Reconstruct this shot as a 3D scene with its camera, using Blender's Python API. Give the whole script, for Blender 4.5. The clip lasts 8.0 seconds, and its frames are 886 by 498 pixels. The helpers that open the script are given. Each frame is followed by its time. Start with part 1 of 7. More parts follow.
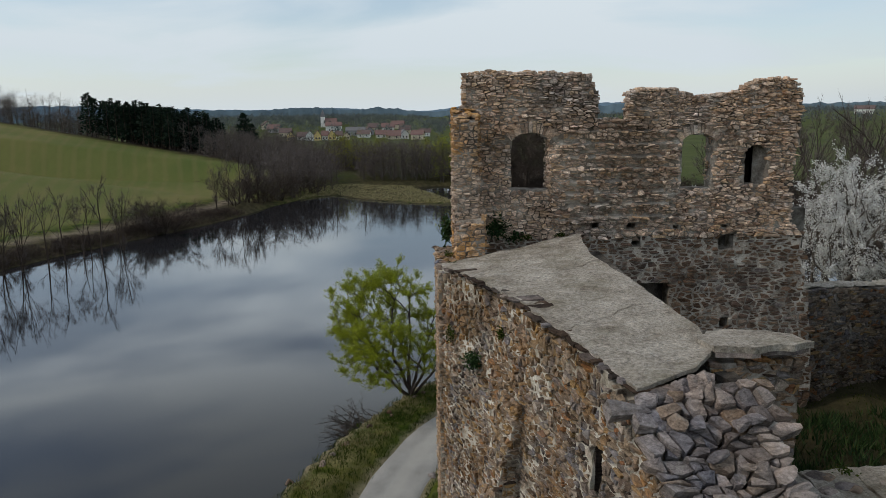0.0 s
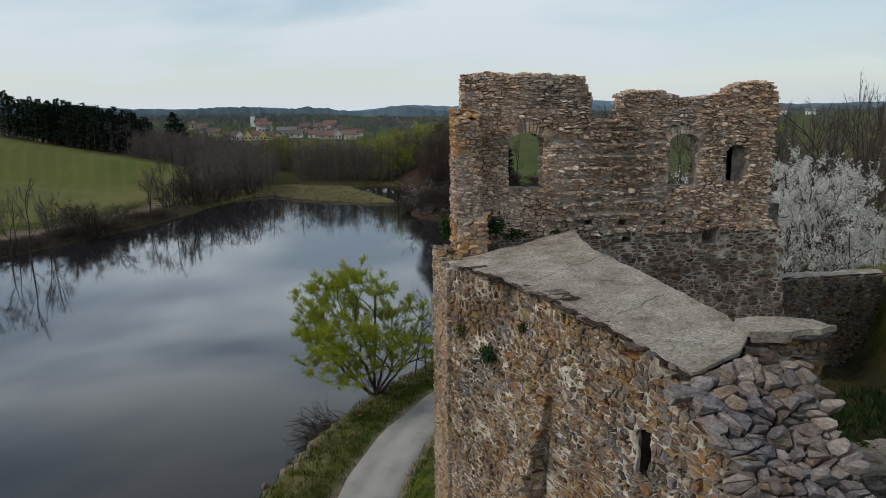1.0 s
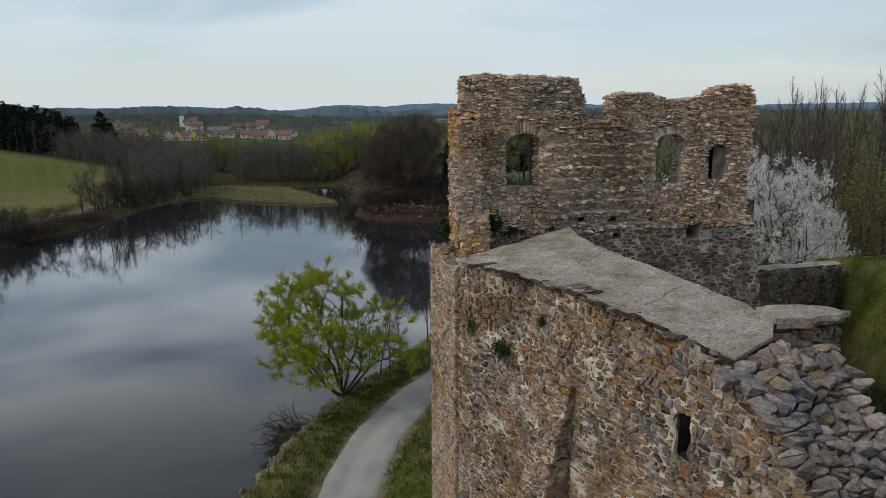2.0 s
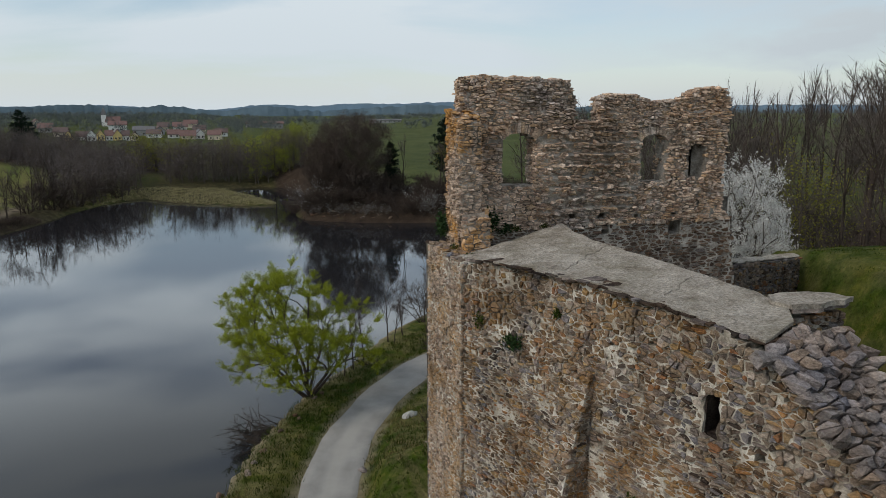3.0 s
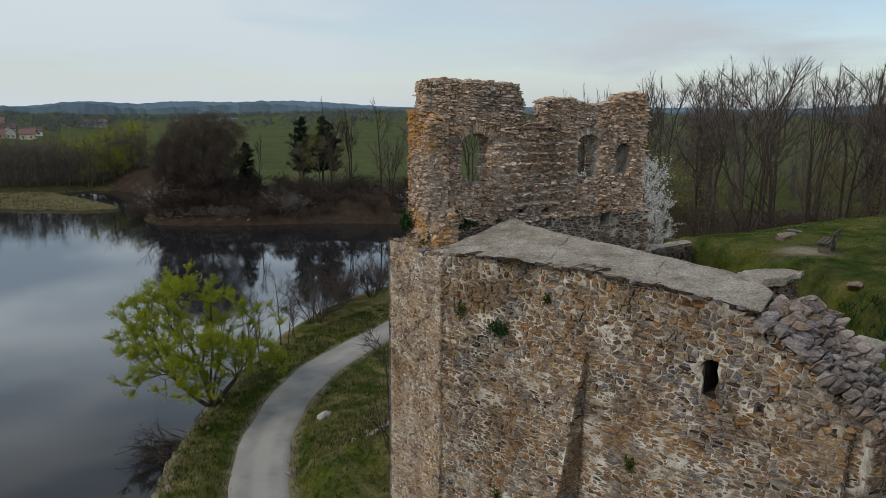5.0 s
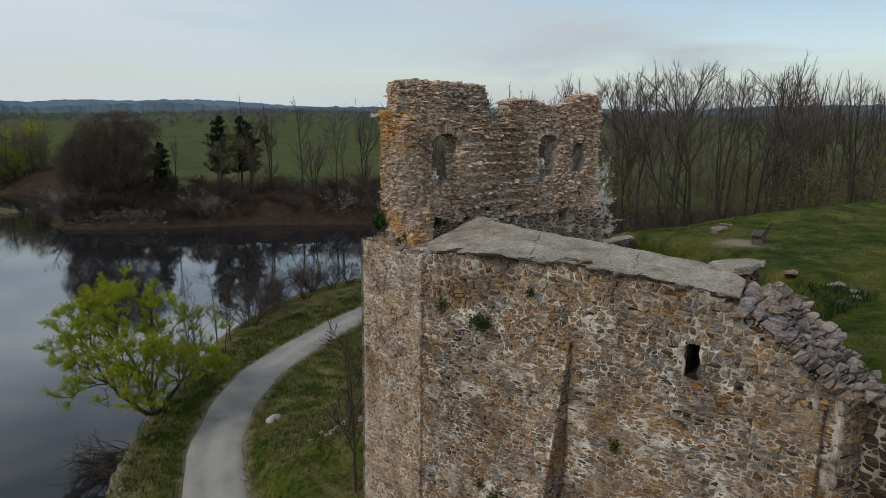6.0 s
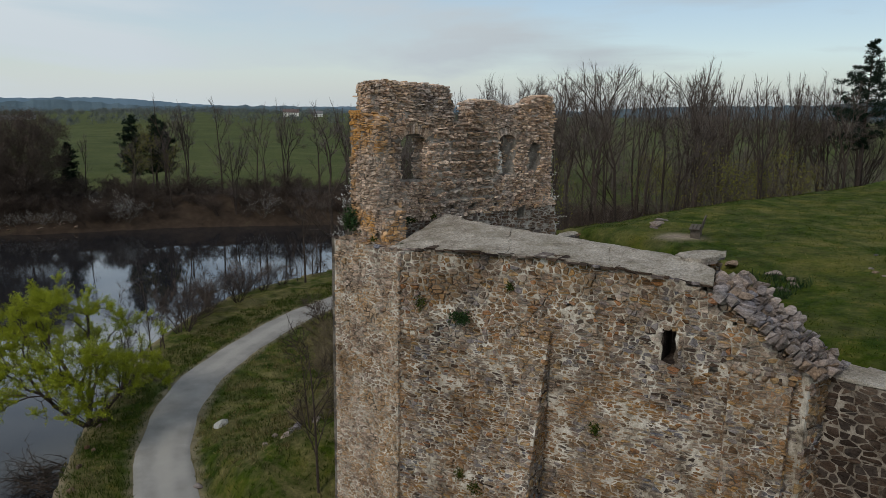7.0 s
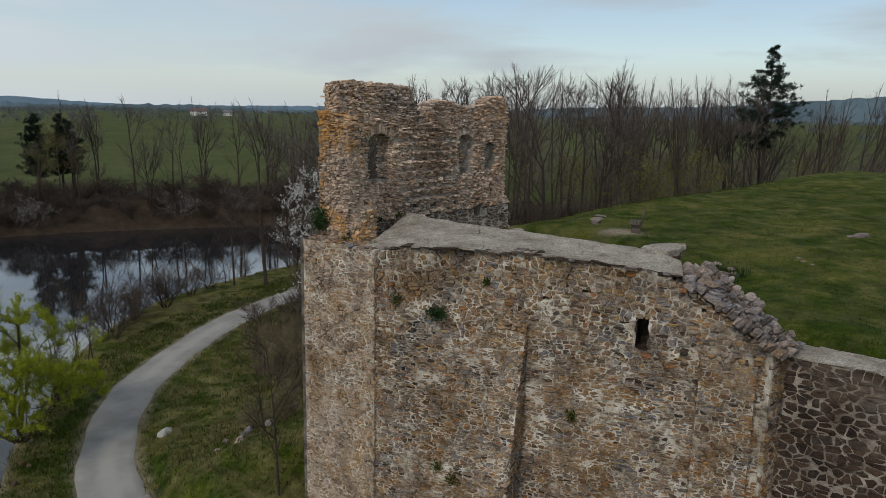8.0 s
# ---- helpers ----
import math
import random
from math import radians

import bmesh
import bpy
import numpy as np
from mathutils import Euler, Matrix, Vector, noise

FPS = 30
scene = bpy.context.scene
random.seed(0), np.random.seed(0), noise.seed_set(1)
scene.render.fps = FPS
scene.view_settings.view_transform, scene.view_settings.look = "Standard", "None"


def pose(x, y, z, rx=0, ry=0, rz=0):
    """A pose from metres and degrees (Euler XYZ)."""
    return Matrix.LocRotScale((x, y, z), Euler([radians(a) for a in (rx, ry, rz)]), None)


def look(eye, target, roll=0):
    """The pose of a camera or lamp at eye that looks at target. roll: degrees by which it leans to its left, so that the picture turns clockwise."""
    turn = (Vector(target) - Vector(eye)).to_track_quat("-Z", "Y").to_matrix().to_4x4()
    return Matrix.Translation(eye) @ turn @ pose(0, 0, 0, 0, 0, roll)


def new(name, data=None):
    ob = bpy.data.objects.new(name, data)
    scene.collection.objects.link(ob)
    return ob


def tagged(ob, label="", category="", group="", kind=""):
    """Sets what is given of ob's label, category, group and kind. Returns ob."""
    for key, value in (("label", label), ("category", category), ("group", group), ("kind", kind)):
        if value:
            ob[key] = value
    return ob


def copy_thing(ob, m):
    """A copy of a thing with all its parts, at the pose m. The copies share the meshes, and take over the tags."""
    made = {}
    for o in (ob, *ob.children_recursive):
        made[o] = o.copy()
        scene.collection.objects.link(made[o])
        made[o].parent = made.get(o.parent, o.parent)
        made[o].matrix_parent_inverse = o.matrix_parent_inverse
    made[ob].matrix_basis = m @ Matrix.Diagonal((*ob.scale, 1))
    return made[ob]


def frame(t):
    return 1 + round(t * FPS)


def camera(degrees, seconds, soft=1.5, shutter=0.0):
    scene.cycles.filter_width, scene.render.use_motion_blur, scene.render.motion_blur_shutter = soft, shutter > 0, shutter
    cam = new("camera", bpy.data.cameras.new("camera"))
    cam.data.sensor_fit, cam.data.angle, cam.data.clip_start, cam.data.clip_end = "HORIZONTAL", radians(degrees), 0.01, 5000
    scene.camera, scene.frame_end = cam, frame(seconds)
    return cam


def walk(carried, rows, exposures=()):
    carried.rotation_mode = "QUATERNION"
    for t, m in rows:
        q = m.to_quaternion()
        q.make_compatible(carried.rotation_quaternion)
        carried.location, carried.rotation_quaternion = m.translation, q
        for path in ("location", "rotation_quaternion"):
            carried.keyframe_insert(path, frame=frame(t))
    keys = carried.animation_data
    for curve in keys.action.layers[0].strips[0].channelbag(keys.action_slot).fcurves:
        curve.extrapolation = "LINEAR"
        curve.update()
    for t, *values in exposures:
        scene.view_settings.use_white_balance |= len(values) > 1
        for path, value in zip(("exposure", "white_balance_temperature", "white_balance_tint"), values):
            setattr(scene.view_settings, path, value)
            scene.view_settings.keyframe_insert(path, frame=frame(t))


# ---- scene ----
cam = camera(63.4, 8.0, soft=0.5)
METRES, EYE, TILT, LEAN, TURN = 15.0, 18.0, 0.0, 0.0, 0.0
ROWS = [
    (0.0, 0.0, 0.0, 0.0, -0.14, -10.89, 0.71),
    (0.5, -0.0601, -0.0098, 0.0015, -2.78, -10.93, 0.63),
    (1.0, -0.1258, -0.0175, 0.0025, -5.64, -10.95, 0.52),
    (1.5, -0.1869, -0.022, 0.0033, -8.23, -10.96, 0.42),
    (3.0, -0.3822, -0.0195, 0.0041, -16.4, -10.97, 0.04),
    (3.5, -0.4433, -0.0137, 0.0042, -19.04, -10.97, -0.07),
    (4.0, -0.5088, -0.0033, 0.005, -22.56, -10.99, -0.19),
    (4.5, -0.569, 0.0082, 0.0055, -25.83, -10.98, -0.32),
    (6.0, -0.7496, 0.0616, 0.0061, -36.19, -10.89, -0.68),
    (6.5, -0.8032, 0.0843, 0.006, -39.49, -10.87, -0.78),
    (7.0, -0.859, 0.1115, 0.0063, -43.05, -10.83, -0.89),
    (7.5, -0.9085, 0.1399, 0.0058, -46.36, -10.77, -1.0),
    (8.0, -0.96, 0.1734, 0.0057, -49.96, -10.73, -1.11),
]
walk(cam, [(t, pose(0, 0, EYE, TILT, LEAN, TURN) @ pose(METRES * x, METRES * y, METRES * z, 90 + pitch, roll, yaw)) for t, x, y, z, yaw, pitch, roll in ROWS],
     [(0.0, -0.07), (3.5, -0.1), (8.0, -0.2)])

# ---- light ----
SUN_TURN, SUN_UP = 258.0, 42.0     # compass turn of the sun from +y towards +x, height above the horizon
world = bpy.data.worlds.new("sky")
scene.world = world
world.use_nodes = True
wn, wl = world.node_tree.nodes, world.node_tree.links
wn.clear()
w_out = wn.new("ShaderNodeOutputWorld")
w_bg = wn.new("ShaderNodeBackground")
w_sky = wn.new("ShaderNodeTexSky")
w_sky.sky_type = "NISHITA"
w_sky.sun_disc = False
w_sky.sun_elevation = radians(SUN_UP)
w_sky.sun_rotation = radians(SUN_TURN)
w_sky.dust_density = 0.7
w_scale = wn.new("ShaderNodeVectorMath")
w_scale.operation = "SCALE"
w_scale.inputs["Scale"].default_value = 0.13
wl.new(w_sky.outputs["Color"], w_scale.inputs[0])
w_co = wn.new("ShaderNodeTexCoord")
w_map = wn.new("ShaderNodeMapping")
w_map.inputs["Scale"].default_value = (1.1, 1.1, 6.0)
w_map.inputs["Rotation"].default_value = (0.0, 0.05, 0.4)
wl.new(w_co.outputs["Generated"], w_map.inputs["Vector"])
w_noise = wn.new("ShaderNodeTexNoise")
w_noise.inputs["Scale"].default_value = 1.7
w_noise.inputs["Detail"].default_value = 7.0
w_noise.inputs["Roughness"].default_value = 0.52
w_noise.inputs["Distortion"].default_value = 0.35
wl.new(w_map.outputs["Vector"], w_noise.inputs["Vector"])
w_cov = wn.new("ShaderNodeMapRange")
w_cov.inputs["From Min"].default_value = 0.42
w_cov.inputs["From Max"].default_value = 0.60
w_cov.inputs["To Min"].default_value = 0.25
w_cov.inputs["To Max"].default_value = 1.0
wl.new(w_noise.outputs["Fac"], w_cov.inputs["Value"])
w_cloud = wn.new("ShaderNodeMix")
w_cloud.data_type = "RGBA"
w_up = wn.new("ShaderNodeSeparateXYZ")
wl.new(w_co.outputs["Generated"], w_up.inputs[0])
w_lift = wn.new("ShaderNodeValToRGB")       # an unseen bright band above the horizon, added for the lake's reflections
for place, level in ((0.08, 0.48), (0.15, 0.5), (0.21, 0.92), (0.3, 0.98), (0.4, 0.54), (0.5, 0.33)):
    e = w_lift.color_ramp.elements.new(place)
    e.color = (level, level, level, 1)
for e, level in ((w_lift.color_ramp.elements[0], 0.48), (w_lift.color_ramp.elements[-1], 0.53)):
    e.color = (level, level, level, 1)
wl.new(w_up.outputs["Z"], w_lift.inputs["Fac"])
w_thin = wn.new("ShaderNodeMapRange")       # the cloud thins out and greys towards the east
w_thin.inputs["From Min"].default_value = 0.35
w_thin.inputs["From Max"].default_value = 0.95
w_thin.inputs["To Min"].default_value = 2.0
w_thin.inputs["To Max"].default_value = 1.44
wl.new(w_up.outputs["X"], w_thin.inputs["Value"])
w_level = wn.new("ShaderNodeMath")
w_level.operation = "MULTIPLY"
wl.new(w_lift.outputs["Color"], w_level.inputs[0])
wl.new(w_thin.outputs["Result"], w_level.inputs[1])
w_white = wn.new("ShaderNodeVectorMath")
w_white.operation = "SCALE"
w_white.inputs[0].default_value = (0.70, 0.782, 0.838)
wl.new(w_level.outputs[0], w_white.inputs["Scale"])
wl.new(w_white.outputs["Vector"], w_cloud.inputs[7])
w_low = wn.new("ShaderNodeMapRange")        # cloud layers close up towards the horizon
w_low.inputs["From Min"].default_value = 0.0
w_low.inputs["From Max"].default_value = 0.09
w_low.inputs["To Min"].default_value = 0.95
w_low.inputs["To Max"].default_value = 0.15
wl.new(w_up.outputs["Z"], w_low.inputs["Value"])
w_max = wn.new("ShaderNodeMath")
w_max.operation = "MAXIMUM"
wl.new(w_cov.outputs["Result"], w_max.inputs[0])
wl.new(w_low.outputs["Result"], w_max.inputs[1])
wl.new(w_max.outputs[0], w_cloud.inputs[0])
wl.new(w_scale.outputs["Vector"], w_cloud.inputs[6])
wl.new(w_cloud.outputs[2], w_bg.inputs["Color"])
w_bg.inputs["Strength"].default_value = 1.0
wl.new(w_bg.outputs[0], w_out.inputs[0])

sun_data = bpy.data.lights.new("sun", "SUN")
sun_data.energy = 1.42
sun_data.angle = radians(14)
sun_data.color = (1.0, 0.93, 0.82)
sun_ob = new("sun", sun_data)
sx = math.sin(radians(SUN_TURN)) * math.cos(radians(SUN_UP))
sy = math.cos(radians(SUN_TURN)) * math.cos(radians(SUN_UP))
sun_ob.matrix_world = look((80 * sx, 80 * sy, 80 * math.sin(radians(SUN_UP)) + 40), (0, 0, 40))

# ---- materials ----
def material(name, rough=0.9):
    m = bpy.data.materials.new(name)
    m.use_nodes = True
    b = m.node_tree.nodes["Principled BSDF"]
    b.inputs["Roughness"].default_value = rough
    b.inputs["Specular IOR Level"].default_value = 0.06
    return m, m.node_tree.nodes, m.node_tree.links, b


def tex_noise(nodes, links, scale, detail=4.0, rough=0.55, vector=None, distort=0.0):
    n = nodes.new("ShaderNodeTexNoise")
    n.inputs["Scale"].default_value = scale
    n.inputs["Detail"].default_value = detail
    n.inputs["Roughness"].default_value = rough
    n.inputs["Distortion"].default_value = distort
    if vector is not None:
        links.new(vector, n.inputs["Vector"])
    return n.outputs["Fac"]


def ramp(nodes, links, fac, stops, blend="LINEAR"):
    r = nodes.new("ShaderNodeValToRGB")
    r.color_ramp.interpolation = blend
    while len(r.color_ramp.elements) < len(stops):
        r.color_ramp.elements.new(0.5)
    for e, (p, c) in zip(r.color_ramp.elements, stops):
        e.position, e.color = p, (*c, 1) if len(c) == 3 else c
    links.new(fac, r.inputs["Fac"])
    return r.outputs["Color"]


def mix(nodes, links, fac, a, b, mode="MIX"):
    n = nodes.new("ShaderNodeMix")
    n.data_type, n.blend_type = "RGBA", mode
    for socket, value in ((0, fac), (6, a), (7, b)):
        if isinstance(value, (int, float)):
            n.inputs[socket].default_value = value
        elif isinstance(value, tuple):
            n.inputs[socket].default_value = (*value, 1)
        else:
            links.new(value, n.inputs[socket])
    return n.outputs[2]


def span(nodes, links, fac, a, b, c=0.0, d=1.0):
    n = nodes.new("ShaderNodeMapRange")
    for key, value in (("From Min", a), ("From Max", b), ("To Min", c), ("To Max", d)):
        n.inputs[key].default_value = value
    links.new(fac, n.inputs["Value"])
    return n.outputs["Result"]


def bump(nodes, links, shader, height, strength, distance):
    n = nodes.new("ShaderNodeBump")
    n.inputs["Strength"].default_value = strength
    n.inputs["Distance"].default_value = distance
    links.new(height, n.inputs["Height"])
    links.new(n.outputs["Normal"], shader.inputs["Normal"])


def position(nodes):
    return nodes.new("ShaderNodeNewGeometry").outputs["Position"]


def stone_material(name, per_object, stops, patch, patch_amount, lichen=0.3, stain=0.55, deep=0.5, gain=1.0, cooler=0.0):
    """Rubble stone: a colour for each stone, slaty bedding, warm iron staining in broad patches, pale lichen and dark crusts."""
    m, N, L, b = material(name, 0.9)
    p = position(N)
    if per_object:
        rnd = N.new("ShaderNodeObjectInfo").outputs["Random"]
    else:
        rnd = N.new("ShaderNodeNewGeometry").outputs["Random Per Island"]
    base = ramp(N, L, rnd, stops, "CONSTANT")
    warm = span(N, L, tex_noise(N, L, 0.6, 6, 0.65, p, 0.4), 0.45, 0.60, 0.0, patch_amount)
    tint = mix(N, L, warm, base, mix(N, L, deep, base, patch))
    bed = N.new("ShaderNodeMapping")
    bed.inputs["Scale"].default_value = (5.0, 5.0, 20.0)
    bed.inputs["Rotation"].default_value = (0.12, 0.1, 0.0)
    L.new(p, bed.inputs["Vector"])
    grain = tex_noise(N, L, 1.0, 7, 0.75, bed.outputs["Vector"], 0.7)
    tint = mix(N, L, 1.0, tint, ramp(N, L, grain, [(0.33, (0.38, 0.36, 0.34)), (0.46, (0.88, 0.87, 0.86)), (0.56, (1.16, 1.15, 1.14)), (0.66, (1.45, 1.44, 1.42))]), "MULTIPLY")
    fine = tex_noise(N, L, 19.0, 6, 0.78, p)
    tint = mix(N, L, 1.0, tint, ramp(N, L, fine, [(0.32, (0.55, 0.54, 0.53)), (0.5, (1.0, 1.0, 1.0)), (0.68, (1.45, 1.44, 1.42))]), "MULTIPLY")
    cool = span(N, L, tex_noise(N, L, 0.62, 5, 0.6, p, 0.3), 0.50, 0.60, 0.0, cooler)
    tint = mix(N, L, cool, tint, mix(N, L, 1.0, tint, (0.80, 0.93, 1.12), "MULTIPLY"))
    pale = span(N, L, tex_noise(N, L, 0.55, 6, 0.65, p, 0.3), 0.5, 0.66, 0.0, 0.4)
    tint = mix(N, L, pale, tint, mix(N, L, 0.6, tint, (0.52, 0.48, 0.41)))
    tint = mix(N, L, 1.0, tint, (1.125 * gain, 0.975 * gain, 0.895 * gain), "MULTIPLY")
    spots = span(N, L, tex_noise(N, L, 5.0, 8, 0.75, p, 0.8), 0.56, 0.64, 0.0, lichen)
    tint = mix(N, L, spots, tint, (0.46, 0.43, 0.37))
    soot = span(N, L, tex_noise(N, L, 2.1, 8, 0.75, p, 0.6), 0.53, 0.67, 0.0, stain)
    tint = mix(N, L, soot, tint, (0.055, 0.048, 0.042))
    grime = span(N, L, tex_noise(N, L, 0.42, 5, 0.62, p, 0.5), 0.5, 0.64, 0.0, 0.56)
    tint = mix(N, L, grime, tint, mix(N, L, 1.0, tint, (0.46, 0.41, 0.36), "MULTIPLY"))
    L.new(tint, b.inputs["Base Color"])
    both = N.new("ShaderNodeMath")
    both.operation = "ADD"
    L.new(grain, both.inputs[0])
    L.new(fine, both.inputs[1])
    bump(N, L, b, both.outputs[0], 1.0, 0.03)
    return m


# The near-black tone paints some stones as shaded gaps in the wall.
MIXED = [(0.0, (0.25, 0.215, 0.175)), (0.16, (0.31, 0.265, 0.20)), (0.32, (0.20, 0.185, 0.17)), (0.44, (0.38, 0.285, 0.15)),
         (0.53, (0.24, 0.245, 0.255)), (0.64, (0.15, 0.122, 0.10)), (0.68, (0.065, 0.053, 0.045)), (0.76, (0.35, 0.325, 0.28)), (0.84, (0.30, 0.165, 0.09)), (0.90, (0.205, 0.215, 0.24)), (0.96, (0.45, 0.42, 0.37))]
TOWER = [(0.0, (0.31, 0.265, 0.215)), (0.2, (0.375, 0.33, 0.275)), (0.4, (0.25, 0.21, 0.17)), (0.55, (0.42, 0.375, 0.32)), (0.75, (0.205, 0.165, 0.135)), (0.88, (0.335, 0.27, 0.19))]
DARK = [(0.0, (0.052, 0.043, 0.037)), (0.2, (0.07, 0.057, 0.048)), (0.4, (0.036, 0.031, 0.029)), (0.6, (0.085, 0.066, 0.052)), (0.8, (0.058, 0.054, 0.051))]
GREY = [(0.0, (0.235, 0.222, 0.21)), (0.2, (0.145, 0.14, 0.14)), (0.45, (0.30, 0.282, 0.268)), (0.7, (0.20, 0.202, 0.215)), (0.88, (0.24, 0.195, 0.15))]
OCHRE = (0.36, 0.215, 0.075)
stone_wall, stone_wall_piece = [stone_material("rubble_stone", k, MIXED, OCHRE, 1.0, 0.42, 0.9, 0.7, 0.9, 0.8) for k in (False, True)]
stone_tower, stone_tower_piece = [stone_material("tower_stone", k, TOWER, (0.30, 0.17, 0.06), 0.4, 0.38, 0.55, 0.6, 1.7, 0.6) for k in (False, True)]
stone_ochre, stone_ochre_piece = [stone_material("ochre_stone", k, TOWER, (0.44, 0.26, 0.07), 1.0, 0.3, 0.55, 0.85, 1.25) for k in (False, True)]
stone_pale, stone_pale_piece = [stone_material("pale_stone", k, TOWER, (0.40, 0.27, 0.11), 0.85, 0.3, 0.65, 0.65, 1.05, 0.4) for k in (False, True)]
BROWN = [(0.0, (0.13, 0.10, 0.082)), (0.2, (0.175, 0.14, 0.115)), (0.4, (0.095, 0.072, 0.06)), (0.6, (0.21, 0.175, 0.14)), (0.75, (0.15, 0.11, 0.085)), (0.9, (0.16, 0.152, 0.15))]
stone_brown, stone_brown_piece = [stone_material("brown_stone", k, BROWN, (0.18, 0.11, 0.05), 0.6, 0.25, 0.6, 0.6, 1.0) for k in (False, True)]
stone_dark, stone_dark_piece = [stone_material("dark_stone", k, DARK, (0.09, 0.06, 0.035), 0.5, 0.08) for k in (False, True)]
stone_grey, stone_grey_piece = [stone_material("grey_stone", k, GREY, (0.30, 0.20, 0.10), 0.2, 0.35, 0.6, cooler=0.7) for k in (False, True)]


def mortar_material(name, light, dark, pale):
    m, N, L, b = material(name, 0.95)
    p = position(N)
    c = ramp(N, L, tex_noise(N, L, 1.6, 8, 0.7, p, 0.4), [(0.36, dark), (0.5, light), (0.64, pale)])
    c = mix(N, L, 0.7, c, ramp(N, L, tex_noise(N, L, 24, 5, 0.7, p), [(0.3, (0.5, 0.49, 0.47)), (0.7, (1.3, 1.3, 1.3))]), "MULTIPLY")
    grime = span(N, L, tex_noise(N, L, 0.42, 5, 0.62, p, 0.5), 0.5, 0.64, 0.0, 0.56)
    c = mix(N, L, grime, c, mix(N, L, 1.0, c, (0.46, 0.41, 0.36), "MULTIPLY"))
    L.new(c, b.inputs["Base Color"])
    bump(N, L, b, tex_noise(N, L, 30, 6, 0.7, p), 0.9, 0.03)
    return m


mortar = mortar_material("mortar", (0.50, 0.44, 0.355), (0.11, 0.084, 0.062), (0.76, 0.71, 0.62))
mortar_tower = mortar_material("old_mortar", (0.30, 0.255, 0.208), (0.08, 0.062, 0.048), (0.52, 0.465, 0.395))
mortar_pale = mortar_material("pale_mortar", (0.44, 0.385, 0.32), (0.15, 0.12, 0.095), (0.62, 0.56, 0.48))
mortar_dark = mortar_material("dark_mortar", (0.125, 0.108, 0.09), (0.05, 0.042, 0.036), (0.26, 0.235, 0.20))


def coping_material():
    m, N, L, b = material("weathered_screed", 0.93)
    p = position(N)
    c = ramp(N, L, tex_noise(N, L, 1.3, 9, 0.7, p, 0.6), [(0.32, (0.22, 0.182, 0.143)), (0.45, (0.41, 0.355, 0.29)), (0.57, (0.51, 0.45, 0.378)), (0.68, (0.64, 0.585, 0.505))])
    c = mix(N, L, 1.0, c, ramp(N, L, tex_noise(N, L, 16, 8, 0.8, p), [(0.32, (0.34, 0.33, 0.32)), (0.5, (1.0, 1.0, 1.0)), (0.68, (1.6, 1.6, 1.58))]), "MULTIPLY")
    moss = span(N, L, tex_noise(N, L, 0.9, 6, 0.65, p), 0.52, 0.66, 0.0, 0.45)
    c = mix(N, L, moss, c, (0.175, 0.15, 0.085))
    dark = span(N, L, tex_noise(N, L, 4.5, 8, 0.75, p, 0.6), 0.58, 0.68, 0.0, 0.6)
    c = mix(N, L, dark, c, (0.085, 0.078, 0.07))
    specks = span(N, L, tex_noise(N, L, 17, 3, 0.6, p), 0.66, 0.71, 0.0, 0.8)
    c = mix(N, L, specks, c, (0.5, 0.49, 0.45))
    L.new(c, b.inputs["Base Color"])
    bump(N, L, b, tex_noise(N, L, 11, 9, 0.8, p), 1.0, 0.09)
    return m


coping_mat = coping_material()


def plain(name, colour, rough=0.8, vary=0.25, scale=6.0):
    m, N, L, b = material(name, rough)
    p = position(N)
    lo, hi = tuple(c * (1 - vary) for c in colour), tuple(c * (1 + vary) for c in colour)
    L.new(ramp(N, L, tex_noise(N, L, scale, 5, 0.65, p), [(0.3, lo), (0.7, hi)]), b.inputs["Base Color"])
    return m


def leafy(name, stops, rough=0.7, through_light=0.25):
    """Leaves or twigs, each piece with its own shade."""
    m, N, L, b = material(name, rough)
    rnd = N.new("ShaderNodeNewGeometry").outputs["Random Per Island"]
    L.new(ramp(N, L, rnd, stops), b.inputs["Base Color"])
    if through_light:
        b.inputs["Subsurface Weight"].default_value = 0.0
        t = N.new("ShaderNodeBsdfTranslucent")
        L.new(b.inputs["Base Color"].links[0].from_socket, t.inputs["Color"])
        s = N.new("ShaderNodeMixShader")
        s.inputs[0].default_value = through_light
        out = N["Material Output"]
        L.new(b.outputs[0], s.inputs[1])
        L.new(t.outputs[0], s.inputs[2])
        L.new(s.outputs[0], out.inputs["Surface"])
    return m


bark_brown = plain("brown_bark", (0.06, 0.046, 0.037), 0.95, 0.4, 5.0)
bark_grey = plain("grey_bark", (0.10, 0.083, 0.068), 0.95, 0.4, 5.0)
twig_brown = leafy("brown_twigs", [(0.0, (0.03, 0.022, 0.019)), (0.6, (0.06, 0.045, 0.038)), (1.0, (0.10, 0.078, 0.064))], 0.95, 0.0)
twig_grey = leafy("grey_twigs", [(0.0, (0.07, 0.057, 0.05)), (0.6, (0.125, 0.104, 0.09)), (1.0, (0.18, 0.154, 0.132))], 0.95, 0.0)
# Painted lighter and greyer, as haze leaves the woods across the lake.
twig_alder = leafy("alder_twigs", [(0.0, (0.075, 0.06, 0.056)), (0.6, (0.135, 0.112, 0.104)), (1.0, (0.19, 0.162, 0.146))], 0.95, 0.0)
twig_red = leafy("reddish_twigs", [(0.0, (0.045, 0.033, 0.028)), (0.6, (0.09, 0.068, 0.055)), (1.0, (0.14, 0.108, 0.085))], 0.95, 0.0)
